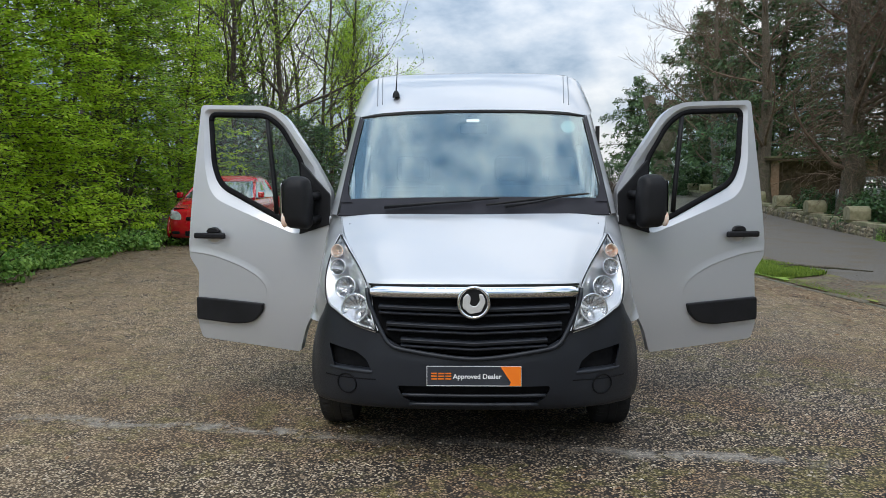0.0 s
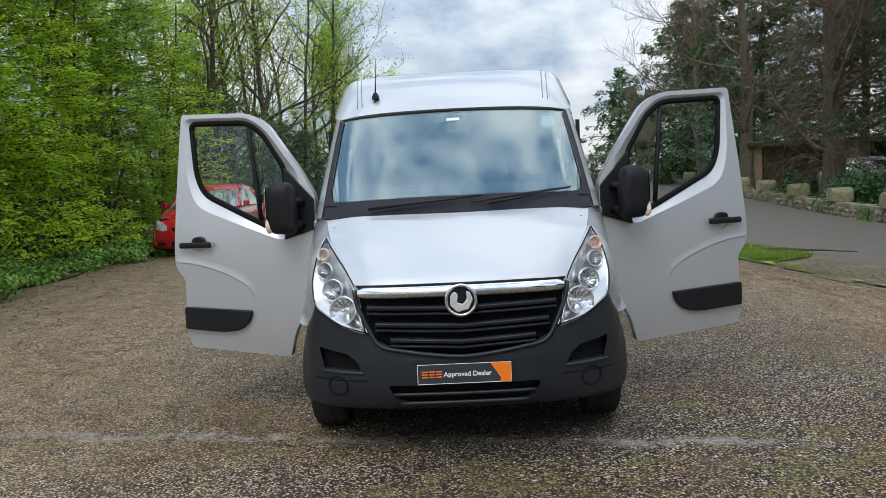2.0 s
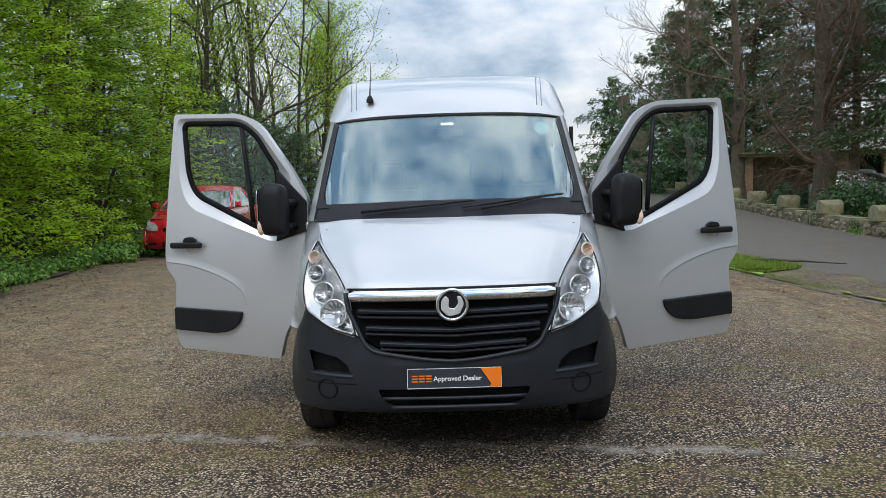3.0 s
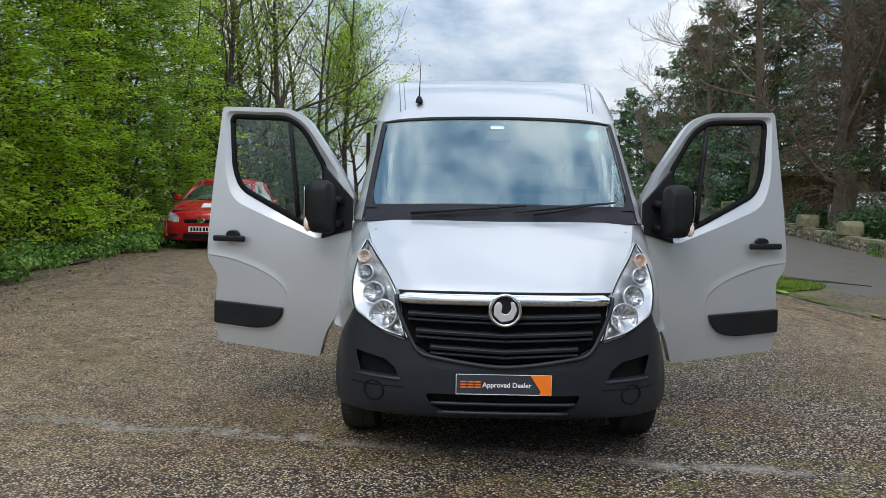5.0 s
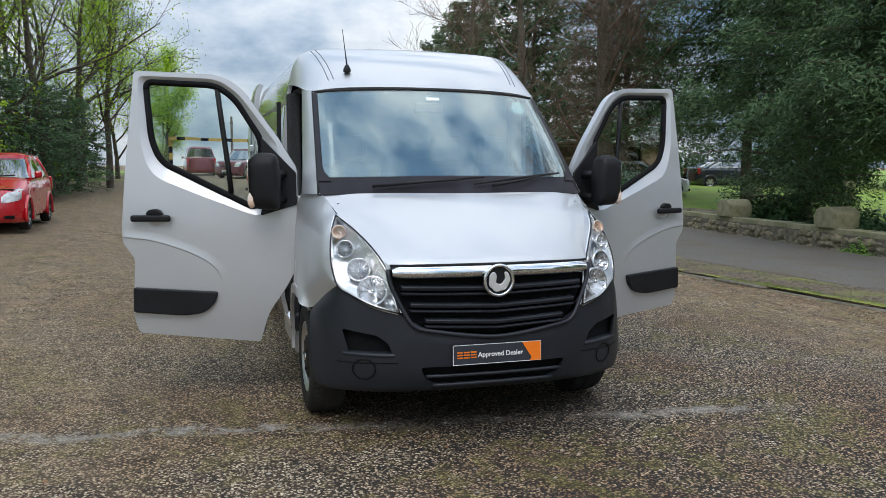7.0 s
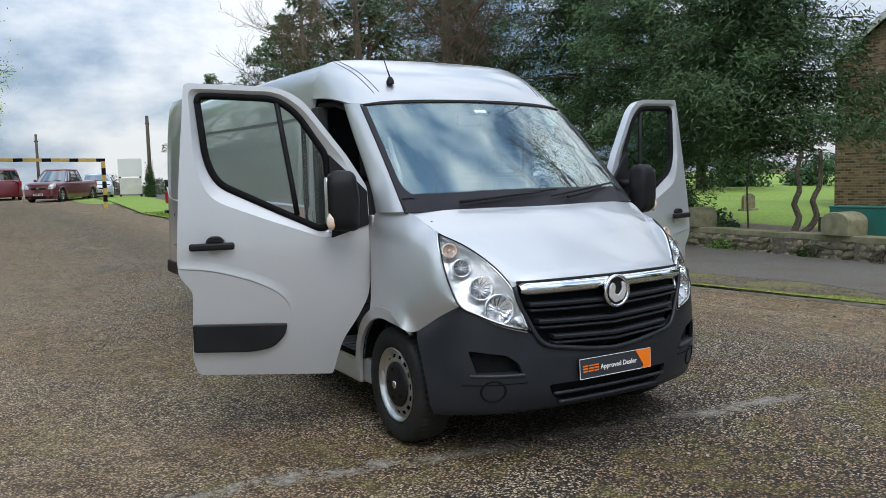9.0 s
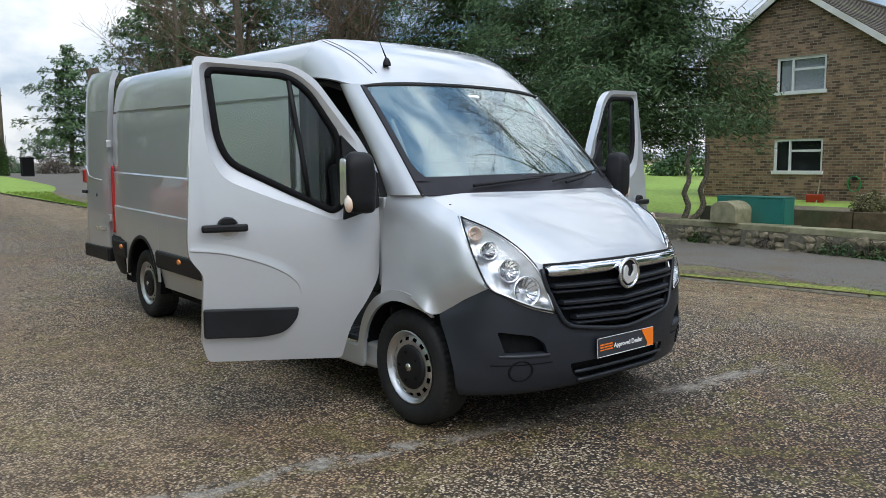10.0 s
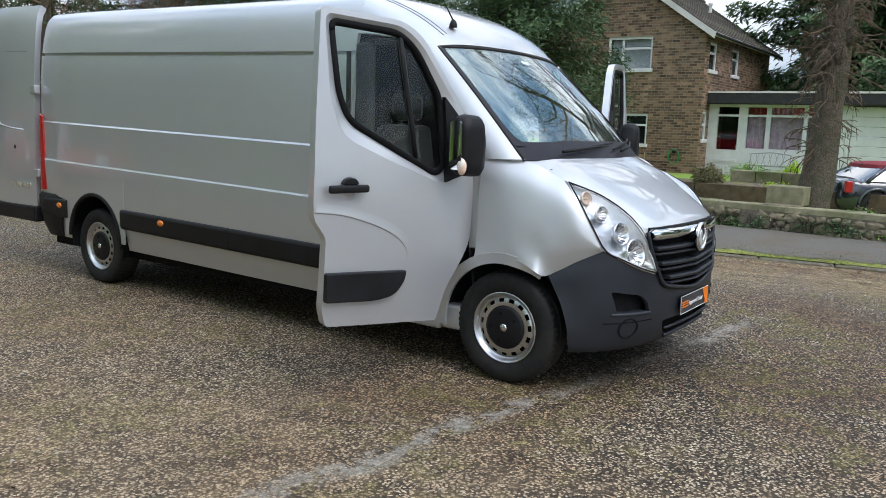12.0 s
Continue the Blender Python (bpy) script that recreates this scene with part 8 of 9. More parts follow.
# ---- planting ----
def hedge_plant(seed, at, height, depth, width, label, dens=1.0, mat=None):
    """One hawthorn of the overgrown hedge: stems, and layered sprays of young leaves."""
    rng, nr = random.Random(seed), np.random.default_rng(seed)
    t = thing("hedge_tree", label, "hedge", at, group="overgrown roadside hedge")
    br = []
    cs, ns = [], []
    for k in range(7):
        x, y = rng.uniform(-0.35, 0.35) * depth, rng.uniform(-0.45, 0.45) * width
        pts = [Vector((x * 0.5, y * 0.5, -0.1))]
        for s in range(6):
            pts.append(pts[-1] + Vector((rng.uniform(-0.3, 0.3) + x * 0.12, rng.uniform(-0.3, 0.3) + y * 0.12, height / 6 * rng.uniform(0.8, 1.1))))
        br.append((pts, [0.06 * (1 - 0.13 * i) for i in range(7)], 1))
    n = int(46 * height * width * dens)
    k = 0
    while k < n:
        z = height * (0.05 + 0.97 * rng.random() ** 0.9)
        y = rng.uniform(-0.58, 0.58) * width
        lump = noise.noise(Vector(((at[1] + y) * 0.75, z * 0.8, 3.1)))
        # sprays gather in layers, with dark hollows between them
        if noise.noise(Vector(((at[1] + y) * 1.3, z * 1.9, 7.7))) < rng.uniform(-0.55, 0.0):
            k += 0.35
            continue
        k += 1
        x = depth * (0.5 + 0.26 * lump - 0.75 * rng.random() ** 1.8) * (1.0 - 0.3 * (z / height) ** 3)
        p = Vector((x, y, z))
        d = Vector((rng.uniform(0.35, 1), rng.uniform(-1.0, 0.5), rng.uniform(-0.12, 0.3))).normalized()
        ln = rng.uniform(0.35, 0.85)
        br.append(([p - d * ln * 0.7, p, p + d * ln * 0.6 - Vector((0, 0, 0.05))], [0.010, 0.007, 0.004], 4))
        side = Vector((-d.y, d.x, rng.uniform(-0.25, 0.25))).normalized()
        m = rng.randint(38, 58)
        u = nr.uniform(-0.6, 0.7, m)
        w = nr.normal(0, 1, m) * 0.2 * ln * (1.15 - np.abs(u))
        c = np.array(p) + np.array(d) * (u * ln)[:, None] + np.array(side) * w[:, None] + nr.normal(0, 0.028, (m, 3))
        c[:, 2] -= 0.09 * np.maximum(u, 0) + 0.2 * np.abs(w)
        cs.append(c)
        ns.append(np.tile((0.45, -0.45, 1.25), (m, 1)))
    wood("stem", br, M_TWIG, t)
    c = np.concatenate(cs)
    leaves("foliage", c, np.concatenate(ns), nr.uniform(0.6, 1.25, len(c)) * 0.076, mat or (M_SPRING if seed % 3 else M_SPRING2), t, aspect=0.62, seed=seed)
    return t


HEDGE = "tall hawthorn hedge in fresh green leaf beside the asphalt"
for k, (hx, hy, hh, dn) in enumerate(((-9.0, -0.6, 7.0, 0.7), (-8.9, 2.4, 7.6, 0.9), (-8.7, 5.2, 8.0, 1.0), (-8.7, 8.0, 7.8, 1.0), (-8.6, 10.8, 8.2, 1.0), (-8.6, 13.6, 7.6, 0.9), (-8.4, 16.6, 6.4, 0.7))):
    hedge_plant(k + 1, (hx, hy, ground_z(hx, hy)), hh, 3.2, 3.1, HEDGE, dn)
for k, (hx, hy, hh, dn) in enumerate(((-7.9, 20.2, 4.2, 0.6), (-7.2, 23.6, 3.6, 0.55), (-6.8, 27.0, 3.2, 0.5), (-9.5, 22.0, 6.0, 0.5))):
    hedge_plant(k + 21, (hx, hy, ground_z(hx, hy)), hh, 3.0, 3.4, "dark tangled hedge of bramble and holly behind the red car", dn, M_LAUREL if k < 3 else M_SPRING2)

for k in range(15):
    sy = -0.6 + 1.5 * k
    sx = -7.25 + 0.2 * math.sin(k * 1.7) + (0.25 if sy > 12 else 0)
    shrub("ivy_patch", (sx + 0.12, sy, ground_z(sx, sy)), (0.85, 1.05, 0.46), 100 + k, "low ivy and nettles spilling from the hedge foot", M_IVY, 0.085, 2600, "ivy")

# dark backing added so that gaps in the hedge read as deep shade
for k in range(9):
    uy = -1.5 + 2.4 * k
    shrub("undergrowth", (-10.6 + 0.3 * math.sin(k * 2.1), uy, ground_z(-10.6, uy)), (1.2, 1.9, 3.2 + 0.6 * math.sin(k * 1.3)), 300 + k, "undergrowth in shade-dark leaf colour behind the hedge", M_SHADELEAF, 0.2, 2200)

# every other thicket takes the leaf colour with shade put in
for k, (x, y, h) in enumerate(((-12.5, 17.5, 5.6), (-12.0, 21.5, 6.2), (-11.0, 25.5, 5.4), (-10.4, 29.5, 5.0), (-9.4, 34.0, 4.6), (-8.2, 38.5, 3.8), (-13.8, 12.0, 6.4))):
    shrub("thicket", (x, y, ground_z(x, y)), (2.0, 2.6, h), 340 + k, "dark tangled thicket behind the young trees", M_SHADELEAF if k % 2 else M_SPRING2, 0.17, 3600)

THIN = "tall thin tree with bare twigs and a few new leaves"
for k, (x, y, h, r, lf, keep, per) in enumerate(((-6.4, 24.5, 10.5, 0.14, M_SPRING, 0.5, 3), (-8.6, 27.0, 12.0, 0.16, M_SPRING, 0.4, 3), (-5.2, 29.5, 9.5, 0.13, M_SPRING, 0.6, 4), (-8.0, 20.5, 10.5, 0.13, M_SPRING2, 0.6, 4), (-10.2, 16.0, 11.5, 0.15, M_SPRING, 0.6, 4), (-6.6, 33.0, 9.0, 0.12, M_SPRING, 0.7, 5), (-3.75, 41.6, 5.6, 0.12, M_SPRING, 0.8, 14), (-10.5, 31.0, 12.0, 0.12, M_SPRING, 0.4, 3), (-7.4, 25.8, 11.0, 0.1, M_SPRING, 0.5, 3), (-9.6, 23.5, 12.0, 0.12, M_SPRING, 0.5, 3), (-6.0, 27.4, 10.5, 0.09, M_SPRING2, 0.5, 3), (-7.6, 30.6, 11.0, 0.1, M_SPRING, 0.5, 3), (-10.8, 19.0, 12.0, 0.13, M_SPRING, 0.7, 4), (-5.6, 36.5, 7.5, 0.1, M_SPRING, 0.8, 5))):
    deciduous("ash_tree", (x, y, ground_z(x, y)), h, r, 31 + k, THIN, lf, 0.1, per + 1, min(keep + 0.25, 1.0), spread_leaf=0.22, kids=(15, 7, 6), ang=(56, 50, 48), first=0.12, shrink=0.44, twig=M_TWIG, fine=0.008, bend=0.42)

YEW = "broad dark green yew behind the stone wall"
for k, (x, y, h, r, f, cnt) in enumerate(((13.9, 13.6, 11.5, 3.0, 0.05, 84), (16.5, 19.5, 13.0, 4.8, 0.2, 80), (16.0, 27.0, 13.5, 4.8, 0.16, 76), (15.5, 36.0, 13.0, 4.8, 0.1, 70), (15.2, 45.0, 13.0, 4.6, 0.05, 66), (17.5, 56.0, 13.0, 5.0, 0.04, 60), (15.0, 68.0, 10.0, 4.6, 0.03, 50))):
    conifer("yew_tree", (x, y, ground_z(x, y)), h, r, 41 + k, YEW, M_YEW, first=f, count=cnt, per=(62 if k == 0 else 36 if y < 30 else 13), leaf=(0.16 if k == 0 else 0.22 if y < 30 else 0.4), aspect=(0.27 if y < 30 else 0.3), r0=0.2)
small = conifer("yew_tree", (12.0, 8.7, 0.1), 8.4, 2.8, 60, "yew on two thin twisted stems behind the wall", M_YEW, first=0.24, count=80, per=92, leaf=0.165, r0=0.02, aspect=0.23)
for pts in (((10.86, 6.79, 0.2), (11.01, 6.75, 0.56), (10.94, 6.82, 0.82), (11.06, 6.78, 1.12), (11.03, 6.83, 1.46), (11.15, 6.8, 1.85)), ((11.05, 6.8, 0.19), (11.28, 6.69, 0.36), (11.41, 6.64, 0.6), (11.35, 6.7, 0.89), (11.5, 6.65, 1.19), (11.56, 6.68, 1.84))):
    bm = bmesh.new()
    tube(bm, catmull(pts, 14), [0.068 - 0.002 * k for k in range(14)], 8)
    part("stem", bm, M_BARK, small, smooth=True).matrix_parent_inverse = small.matrix_world.inverted()
conifer("cedar_tree", (31.0, 2.5, 0.2), 15.0, 6.5, 61, "dark layered cedar behind the porch", M_YEW, first=0.12, count=120, per=34, leaf=0.4, droop=0.05, r0=0.4)
conifer("cedar_tree", (34.0, -6.0, 0.2), 14.0, 6.5, 62, "dark layered cedar behind the garage", M_YEW, first=0.12, count=90, per=34, leaf=0.4, droop=0.05, r0=0.4)
conifer("yew_tree", (31.0, 27.0, 0.2), 10.0, 4.6, 64, YEW, M_YEW, first=0.16, count=46, per=26, leaf=0.34)

BARE = "bare lime tree with many fine spreading twigs"
for k, (x, y, h, r) in enumerate(((13.2, 24.0, 12.0, 0.42), (13.6, 33.0, 12.0, 0.34), (14.0, 41.0, 11.0, 0.3))):
    lime = deciduous("lime_tree", (x, y, ground_z(x, y)), h, r, 70 + k, BARE, M_LAUREL if k == 0 else None, 0.09, 1, 0.25, kids=(24, 11, 8), ang=(64, 52, 48), first=0.16, shrink=0.46, thin=0.26, limb=M_SPROUT, fine=0.009, bend=0.34)
    if k == 0:
        old_lime = lime
near_lime = deciduous("lime_tree", (11.06, 1.45, 0.0), 13.0, 0.29, 81, "thick-trunked bare tree behind the stone wall", None, kids=(17, 10, 8), ang=(66, 50, 46), first=0.3, shrink=0.6, lean=(0.06, -0.09), thin=0.42, limb=M_TWIG, fine=0.008, bend=0.32)


def sprouts(tree, seed, n, z0, z1, reach, r, lean=(0.0, 0.0)):
    """Thin red-brown shoots springing from a trunk and drooping at their ends."""
    rng = random.Random(seed)
    br = []
    for _ in range(n):
        z = rng.uniform(z0, z1)
        a = rng.uniform(0, 2 * math.pi)
        p = Vector((lean[0] * z + math.cos(a) * r * 0.8, lean[1] * z + math.sin(a) * r * 0.8, z))
        d = Vector((math.cos(a), math.sin(a), rng.uniform(-0.1, 0.8)))
        ln = reach * rng.uniform(0.35, 1.0)
        pts = [p]
        for s in range(5):
            d = (d + Vector((rng.uniform(-0.35, 0.35), rng.uniform(-0.35, 0.35), rng.uniform(-0.5, 0.12)))).normalized()
            pts.append(pts[-1] + d * ln / 5)
        br.append((pts, [0.014, 0.012, 0.01, 0.009, 0.008, 0.007], 4))
        for q in (2, 3, 4):
            e = (d + Vector((rng.uniform(-1, 1), rng.uniform(-1, 1), rng.uniform(-0.8, 0.4)))).normalized()
            br.append(([pts[q], pts[q] + e * ln * 0.2, pts[q] + e * ln * 0.34 - Vector((0, 0, 0.06 * ln))], [0.008, 0.007, 0.006], 4))
    tagged(wood("epicormic_growth", br, M_SPROUT, tree), "thin red-brown shoots on the trunk", kind="stuff")


sprouts(old_lime, 501, 420, 1.2, 9.5, 2.6, 0.36)
sprouts(near_lime, 502, 70, 1.1, 2.6, 0.6, 0.25, (0.03, -0.05))
sprouts(near_lime, 503, 260, 2.6, 6.0, 0.8, 0.25, (0.03, -0.05))


def burr(tree, z, angle, size, seed):
    """A knobbly woody swelling on a trunk."""
    bm = bmesh.new()
    bmesh.ops.create_icosphere(bm, subdivisions=3, radius=1.0)
    for v in bm.verts:
        v.co *= 1 + 0.3 * noise.noise(v.co * 1.7 + Vector((seed, 0, 0))) + 0.22 * noise.noise(v.co * 4.3 + Vector((0, seed, 0)))
        v.co = Vector((v.co.x * size * 0.75, v.co.y * size * 0.75, v.co.z * size * 1.25))
        v.co += Vector((0.03 * z + 0.22 * math.cos(angle), -0.05 * z + 0.22 * math.sin(angle), z))
    part("burr", bm, M_BARK, tree, "knobbly dark burr", smooth=True)


for k, (z, a, size) in enumerate(((1.25, -1.9, 0.10), (1.62, -1.7, 0.14), (2.0, -1.6, 0.09), (2.75, 2.0, 0.17), (2.95, 2.6, 0.15), (3.05, -2.6, 0.14), (3.35, -1.9, 0.13), (3.6, 2.2, 0.14))):
    burr(near_lime, z, a, size, 3.0 + k)
shrub("trunk_ivy", (10.9, 1.75, 0.1), (0.28, 0.35, 0.62), 371, "ivy climbing the foot of the thick trunk", M_LAUREL, 0.07, 420, "ivy")

# pollarded trunk
stump = thing("pollard_trunk", "tall pollarded trunk with cut limbs", "tree", (13.7, 53.5, ground_z(13.7, 53.5)))
br = [([Vector((0, 0, -0.1)), Vector((0.1, 0, 2.0)), Vector((-0.2, 0, 3.6)), Vector((-0.6, 0, 5.2)), Vector((-1.0, 0, 6.9))], [0.75, 0.6, 0.5, 0.42, 0.4], 0), ([Vector((0, 0, 2.6)), Vector((0.5, 0, 4.2)), Vector((0.7, 0, 6.6))], [0.5, 0.5, 0.55], 0)]
rr = random.Random(5)
for k in range(120):
    p = Vector((rr.uniform(-0.6, 1.2), rr.uniform(-0.4, 0.4), rr.uniform(3.5, 6.8)))
    d = Vector((rr.uniform(-1, 1), rr.uniform(-1, 1), rr.uniform(-0.2, 0.8)))
    br.append(([p, p + d * 0.5, p + d * 0.9], [0.02, 0.012, 0.006], 4))
wood("trunk", br, M_BARK, stump)

shrub("pole_ivy", (6.0, 48.0, ground_z(6.0, 48.0)), (0.4, 0.4, 2.7), 351, "dark ivy climbing the timber pole", M_SHADELEAF, 0.13, 1800, "ivy")
for k, (x, y) in enumerate(((2.6, 56.0), (4.6, 55.0), (7.6, 54.0), (9.8, 52.5))):
    shrub("boundary_hedge", (x, y, ground_z(x, y)), (1.5, 1.0, 1.35), 355 + k, "low brown-green hedge beyond the parked cars", M_TWIG if k % 2 else M_LAUREL, 0.13, 1800, "hedge")

# laurels and garden shrubs
LAUREL = "glossy dark laurel bush behind the wall"
for k, (x, y, a, b, h) in enumerate(((13.0, 21.4, 1.5, 1.6, 1.7), (12.6, 18.4, 0.7, 0.9, 0.45), (12.8, 13.6, 1.0, 1.3, 1.0), (13.4, 27.0, 1.2, 1.6, 1.2), (14.0, 37.0, 1.6, 2.2, 2.0), (12.6, 10.6, 1.0, 1.2, 0.8), (14.2, 48.0, 1.6, 2.2, 2.0))):
    shrub("laurel_bush", (x, y, ground_z(x, y)), (a, b, h), 200 + k, LAUREL, M_LAUREL, 0.14, 3200)
for k, (x, y) in enumerate(((24.0, 33.0), (28.0, 33.5), (32.0, 31.5), (36.0, 29.0), (40.0, 26.0))):
    shrub("laurel_bush", (x, y, ground_z(x, y)), (2.6, 2.4, 2.2), 220 + k, "dark evergreen bush at the far end of the lawn", M_LAUREL, 0.28, 2200)
for k, (x, y, a, b, h, m) in enumerate(((14.5, 6.6, 0.6, 0.8, 0.5, M_IVY), (14.4, 2.9, 0.6, 0.6, 0.5, M_SPRING), (19.6, 4.8, 0.5, 1.0, 0.6, M_IVY), (21.0, 3.9, 0.4, 0.5, 0.7, M_SPRING), (11.0, 0.4, 0.45, 0.5, 0.45, M_IVY), (14.4, 7.6, 0.5, 0.5, 0.7, M_TWIG))):
    shrub("garden_shrub", (x, y, ground_z(x, y) + 0.1), (a, b, h), 230 + k, "small garden shrub by the house", m, 0.08, 900)
for k, (y, h) in enumerate(((3.2, 0.4), (2.2, 0.35), (0.7, 0.45), (8.2, 0.35), (17.9, 0.5), (-0.3, 0.4))):
    shrub("wall_creeper", (wall_x(y) - 0.03, y, wall_z(y)), (0.2, 0.55, h), 260 + k, "creeper growing over the stone wall", M_YEW if k < 3 else M_IVY, 0.06, 700, "ivy")


for k, (y, h) in enumerate(((1.2, 0.42), (1.9, 0.36), (2.7, 0.4), (4.6, 0.38), (6.0, 0.3))):
    shrub("wall_creeper", (wall_x(y) - 0.05, y, wall_z(y)), (0.12, 0.42, h), 280 + k, "dark twiggy creeper clinging to the stone wall", M_TWIG if k % 2 else M_SHADELEAF, 0.05, 420, "ivy")


M_LAVENDER = leaf_material("dry_lavender", (0.1, 0.09, 0.045), (0.27, 0.255, 0.125), 0.7, 0.15)
shrub("lavender_bush", (13.85, 4.3, 0.4), (0.42, 0.44, 0.5), 290, "brown-green lavender bush in the timber-edged bed", M_LAVENDER, 0.06, 2600)

# grass tufts along kerb and verges
def tufts(name, seed, n, place, label, size=0.09, mat=None):
    nr = np.random.default_rng(seed)
    c, s = [], []
    for k in range(n):
        x, y, z = place(nr)
        c.append((x, y, z))
        s.append(size * nr.uniform(0.6, 1.4))
    ob = leaves(name, c, np.tile((0.4, -1.0, 0.25), (n, 1)), s, mat or M_GRASSB, None, aspect=0.16, seed=seed, droop=-4)
    return tagged(ob, label, "grass", kind="stuff")


def near_kerb(nr):
    while True:
        y = -4 + 16 * nr.uniform(0, 1)
        x = kerb_x(y) + 0.06 + abs(nr.normal(0, 0.2)) + (0.75 if nr.uniform(0, 1) < 0.2 else 0.0)
        if noise.noise(Vector((x * 1.6, y * 0.9, 4.0))) > 0.02:
            break
    return x, y, ground_z(x, y) + 0.042


def on_verge(nr):
    y = 9.2 + 21 * nr.uniform(0, 1) ** 2
    x = kerb_x(y) + 0.15 + nr.uniform(0, 1) * (verge_width(y) + 0.06)
    return x, y, ground_z(x, y) + 0.075


def on_turf(nr):
    y = -6 + 11.0 * nr.uniform(0, 1)
    x = kerb_x(y) + 0.1 + nr.uniform(0, 1) * (turf_edge(y) - kerb_x(y))
    return x, y, ground_z(x, y) + 0.055


tufts("turf_grass", 15, 6000, on_turf, "short bright grass blades on the turf", 0.024)
tufts("kerb_grass", 5, 7000, near_kerb, "short grass and moss along the kerb", 0.026)
tufts("verge_grass", 6, 12000, on_verge, "mown grass blades on the verge", 0.10)


# fallen leaves and grit on the asphalt
def litter(name, seed, n, place, size, mat, label):
    nr = np.random.default_rng(seed)
    c = [place(nr) for _ in range(n)]
    ob = leaves(name, c, np.tile((0, 0, 3.0), (n, 1)), nr.uniform(0.5, 1.3, n) * size, mat, None, aspect=0.6, seed=seed)
    return tagged(ob, label, "litter", kind="stuff")


def near_hedge(nr):
    y = nr.uniform(0, 16)
    x = -6.9 + abs(nr.normal(0, 0.9))
    return x, y, ground_z(x, y) + 0.008


def by_kerb(nr):
    y = nr.uniform(-4, 12)
    off = nr.normal(0, 0.65)
    x = kerb_x(y) - off
    return x, y, ground_z(x, y) + (0.008 if off > 0 else 0.034)


twig = thing("fallen_branch", "dark bare fallen branch on the muddy verge", "branch", (6.3, 10.4, ground_z(6.3, 10.4) + 0.06))
bm = bmesh.new()
tube(bm, [(-0.5, 0.75, 0.03), (-0.2, 0.3, 0.06), (0.05, 0.12, 0.04), (0.3, -0.25, 0.05), (0.75, -0.6, 0.03)], [0.012, 0.02, 0.024, 0.018, 0.01], 6)
part("stem", bm, M_BARK, twig, smooth=True)
bm = bmesh.new()
tube(bm, [(-0.05, 0.16, 0.045), (-0.3, 0.1, 0.08), (-0.5, 0.22, 0.03)], [0.014, 0.01, 0.006], 5)
part("side_shoot", bm, M_BARK, twig, smooth=True)

M_DEADLEAF = leaf_material("dead_leaf", (0.08, 0.045, 0.025), (0.26, 0.15, 0.08), 0.7, 0.1)
litter("hedge_litter", 11, 4200, near_hedge, 0.045, M_DEADLEAF, "brown fallen leaves along the hedge")
litter("kerb_litter", 12, 6500, by_kerb, 0.04, M_DEADLEAF, "brown fallen leaves by the kerb")


# ---- unseen wood added behind the camera, to darken reflections in the van ----
def unseen_wood():
    nr, rng = np.random.default_rng(90), random.Random(90)
    c, br = [], []
    for k in range(26):
        x, y, h = -60 + 4.8 * k + rng.uniform(-1, 1), -48 + rng.uniform(-4, 3), rng.uniform(10, 16)
        br.append(([Vector((x, y, 0)), Vector((x + rng.uniform(-0.4, 0.4), y, h * 0.5)), Vector((x + rng.uniform(-0.8, 0.8), y, h))], [0.25, 0.18, 0.04], 1))
        for q in range(16):
            z = h * rng.uniform(0.15, 0.95)
            a = rng.uniform(0, 6.28)
            r = 3.4 * (1 - 0.5 * z / h)
            br.append(([Vector((x, y, z)), Vector((x + math.cos(a) * r, y + math.sin(a) * r, z + 1.2))], [0.07, 0.02], 3))
            m = nr.normal(0, 1, (48, 3)) * np.array((1.2, 1.2, 0.9)) + np.array((x + math.cos(a) * r * 0.7, y + math.sin(a) * r * 0.7, z + 0.8))
            c.append(m)
    t = thing("unseen_wood", "unseen belt of trees added behind the camera to darken reflections", "trees", kind="stuff")
    wood("trunk", br, M_TWIG, t)
    c = np.concatenate(c)
    leaves("foliage", c, np.tile((0, 1.0, 0.5), (len(c), 1)), nr.uniform(0.5, 1.2, len(c)) * 0.33, M_SPRING2, t, seed=90)


unseen_wood()

# unseen yews added at the right front, darkening what door and windscreen reflect
for k, (x, y, h, r) in enumerate(((15.5, -9.0, 10.0, 4.2), (18.5, -17.0, 12.0, 4.6), (24.0, -26.0, 12.0, 5.0), (14.0, -27.0, 11.0, 4.6))):
    conifer("yew_tree", (x, y, ground_z(x, y)), h, r, 110 + k, "unseen dark yew added to darken reflections in the van", M_YEW, first=0.05, count=44, per=12, leaf=0.5)


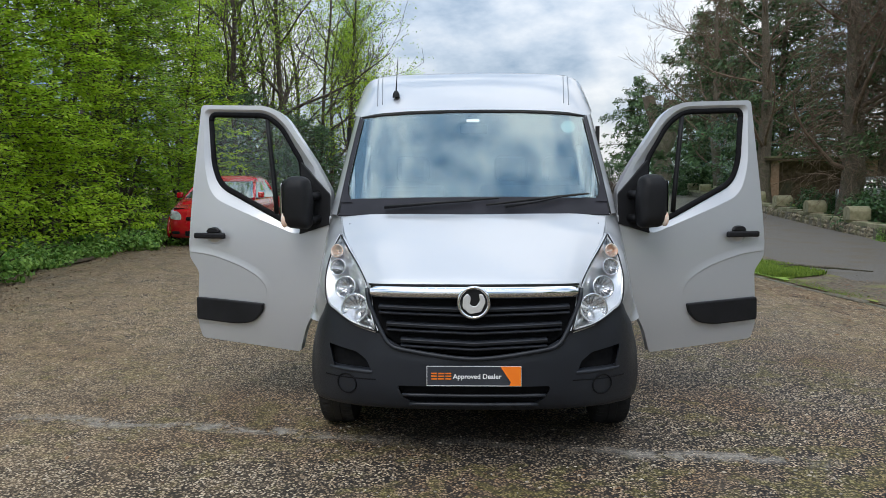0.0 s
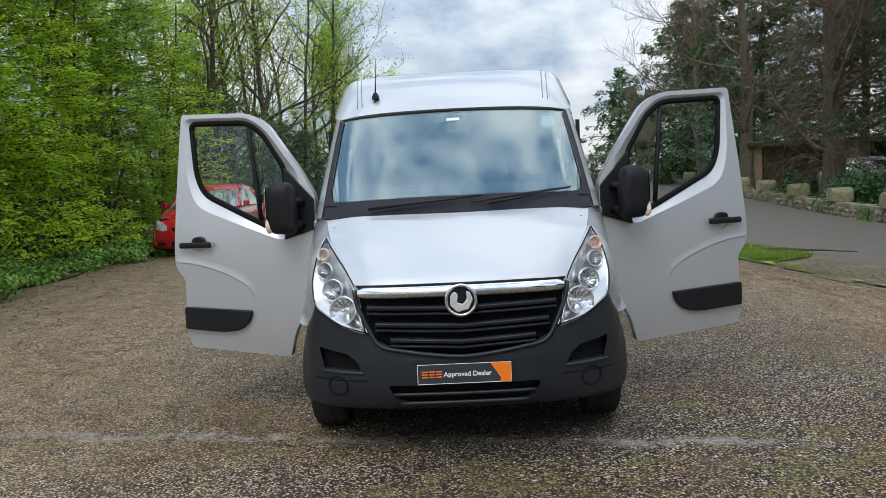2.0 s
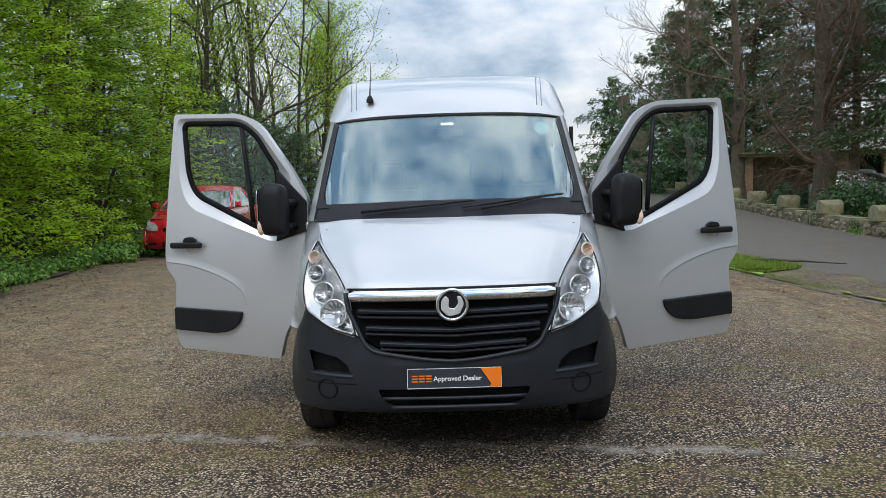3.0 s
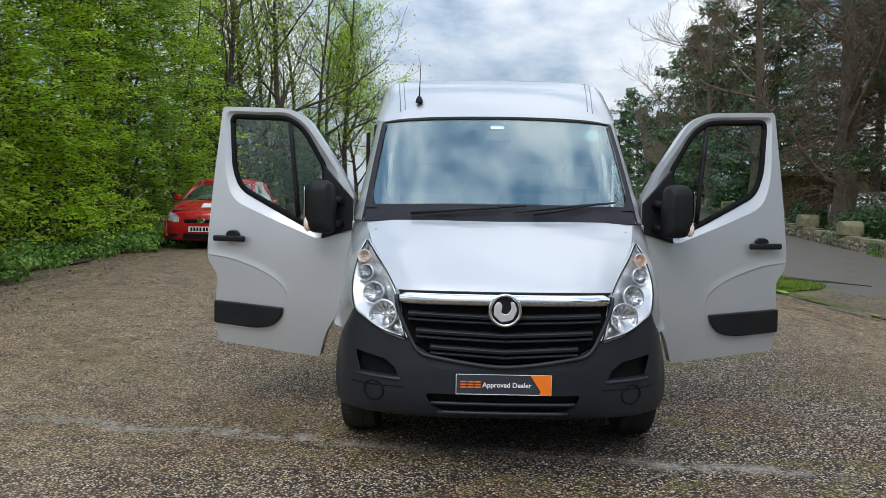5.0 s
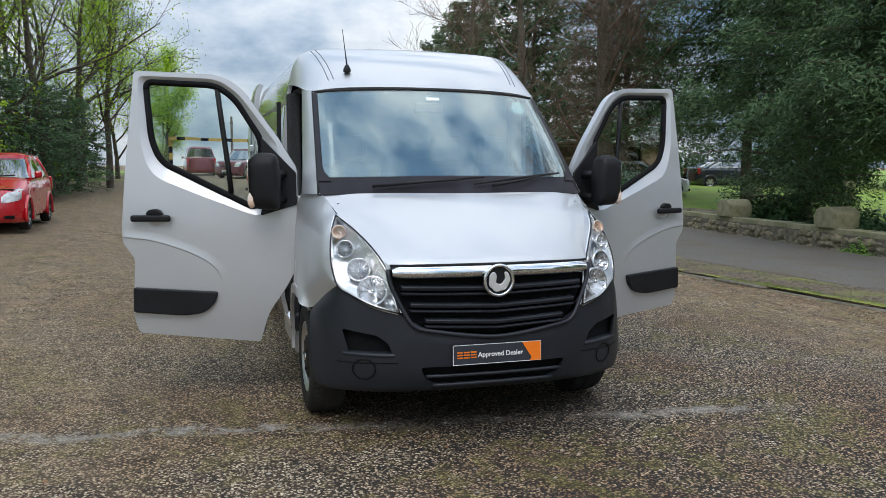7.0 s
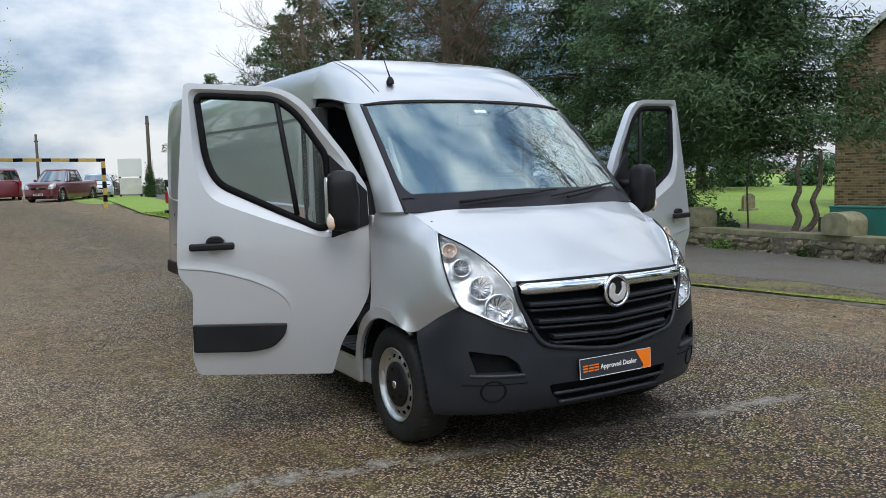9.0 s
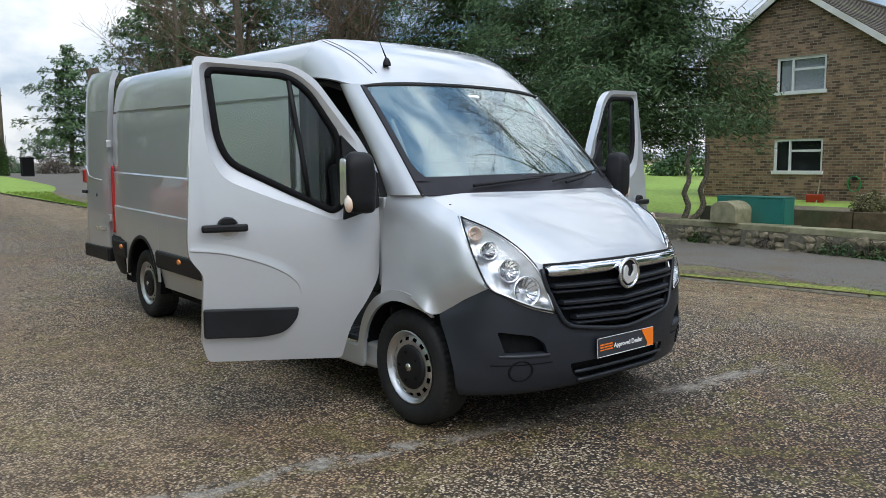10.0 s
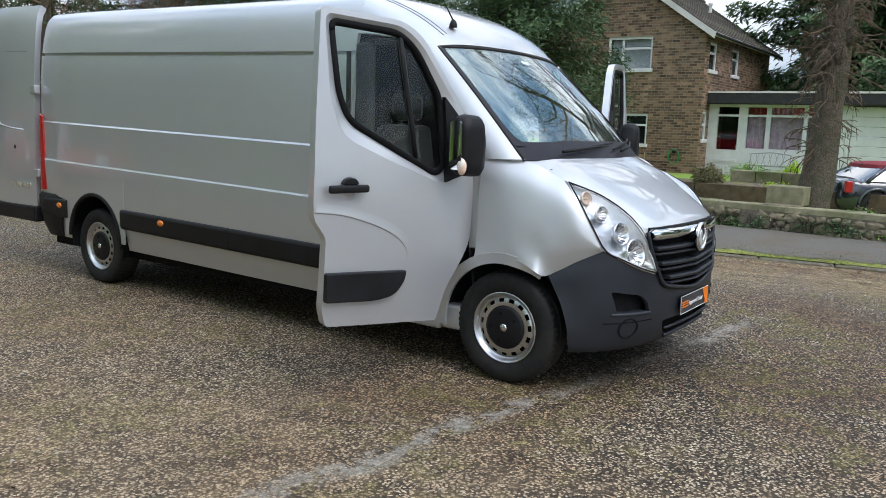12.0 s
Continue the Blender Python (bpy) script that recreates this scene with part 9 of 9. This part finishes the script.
# loose chippings lying on the asphalt
def chippings():
    nr = np.random.default_rng(44)
    n = 4200
    a = nr.uniform(0, 2 * np.pi, n)
    x, y = nr.uniform(-5.5, 4.5, n), nr.uniform(-3.2, 7.0, n)
    r = nr.uniform(0.004, 0.011, n)
    verts, faces = [], []
    for i in range(n):
        k = len(verts)
        z = ground_z(x[i], y[i])
        for j in range(4):
            c = a[i] + j * math.pi / 2
            verts.append((x[i] + math.cos(c) * r[i] * (1.5 if j % 2 else 1.0), y[i] + math.sin(c) * r[i], z + 0.001))
        verts.append((x[i], y[i], z + r[i] * 0.9))
        faces += [(k, k + 1, k + 4), (k + 1, k + 2, k + 4), (k + 2, k + 3, k + 4), (k + 3, k, k + 4)]
    ob = mesh_part("loose_chippings", verts, faces, material("loose_chip", (0.2, 0.17, 0.135), 0.9, var=(0.4, 0.35, 0.28), scale=3, island_random=0.5))
    tagged(ob, "pale loose stone chippings on the asphalt", "gravel", kind="stuff")


chippings()


def open_ground(nr):
    x, y = nr.uniform(-6.5, 5.0), nr.uniform(-3.0, 9.0)
    return x, y, ground_z(x, y) + 0.006


litter("scattered_litter", 13, 420, open_ground, 0.035, M_DEADLEAF, "scattered brown leaves and bud scales on the asphalt")


# ---- bricks of the house: courses with recessed joints ----
def courses(u0, u1, z0, z1, holes, slope=None):
    """Bricks (u, z, length) in running bond, cut short at corners and openings; slope gives the width left at a height."""
    out = []
    row = 0
    z = z0
    while z + 0.068 < z1:
        a, b = (u0, u1) if slope is None or z + 0.07 < 4.85 else slope(z + 0.07)
        free = [(a, b)]
        for h in holes:
            if z + 0.068 > h[2] and z < h[3]:
                free = [q for p in free for q in ((p[0], min(p[1], h[0])), (max(p[0], h[1]), p[1])) if q[1] - q[0] > 0.03]
        start = u0 - (0.125 if row % 2 else 0.0)
        k = 0
        while start + 0.25 * k < u1:
            s, e = start + 0.25 * k, start + 0.25 * k + 0.232
            for p in free:
                lo, hi = max(s, p[0]), min(e, p[1])
                if hi - lo > 0.035:
                    out.append((lo, z, hi - lo))
            k += 1
        z += 0.0875
        row += 1
    return out


def brick_box(u, z, ln, along_y):
    """One brick, 8 mm proud of the joints."""
    lo, hi = -0.008, 0.004
    if along_y:
        return [(d, v, w) for d in (lo, hi) for v, w in ((u, z), (u + ln, z), (u + ln, z + 0.068), (u, z + 0.068))]
    return [(v, d, w) for d in (lo, hi) for v, w in ((u, z), (u + ln, z), (u + ln, z + 0.068), (u, z + 0.068))]


BOX_Y = ((0, 3, 2, 1), (0, 1, 5, 4), (1, 2, 6, 5), (2, 3, 7, 6), (3, 0, 4, 7))
BOX_X = tuple(tuple(reversed(f)) for f in BOX_Y)
gable_side = courses(0.0, 5.95, -0.1, 6.9, g_holes, lambda z: (2.97 - 2.97 * (6.95 - z) / 2.1, 2.97 + 2.98 * (6.95 - z) / 2.1))
front_side = courses(0.0, 8.2, -0.1, 4.8, f_holes)
one = bpy.data.meshes.new("brick")
one.from_pydata(brick_box(0, 0, 0.232, True), [], BOX_Y)
one.materials.append(M_BRICK)
rest_v, rest_f = [], []
for u, z, ln in gable_side:
    if u < 1.75 and 0.3 < z < 2.7 and abs(ln - 0.232) < 0.001:
        b = new("brick", one)
        b.parent = gable_wall
        b.location = (0, u, z)
        continue
    k = len(rest_v)
    rest_v += brick_box(u, z, ln, True)
    rest_f += [tuple(i + k for i in f) for f in BOX_Y]
tagged(mesh_part("brickwork", rest_v, rest_f, M_BRICKFAR, gable_wall), kind="stuff")
rest_v, rest_f = [], []
for u, z, ln in front_side:
    k = len(rest_v)
    rest_v += brick_box(u, z, ln, False)
    rest_f += [tuple(i + k for i in f) for f in BOX_X]
tagged(mesh_part("brickwork", rest_v, rest_f, M_BRICKFAR, front_wall), kind="stuff")
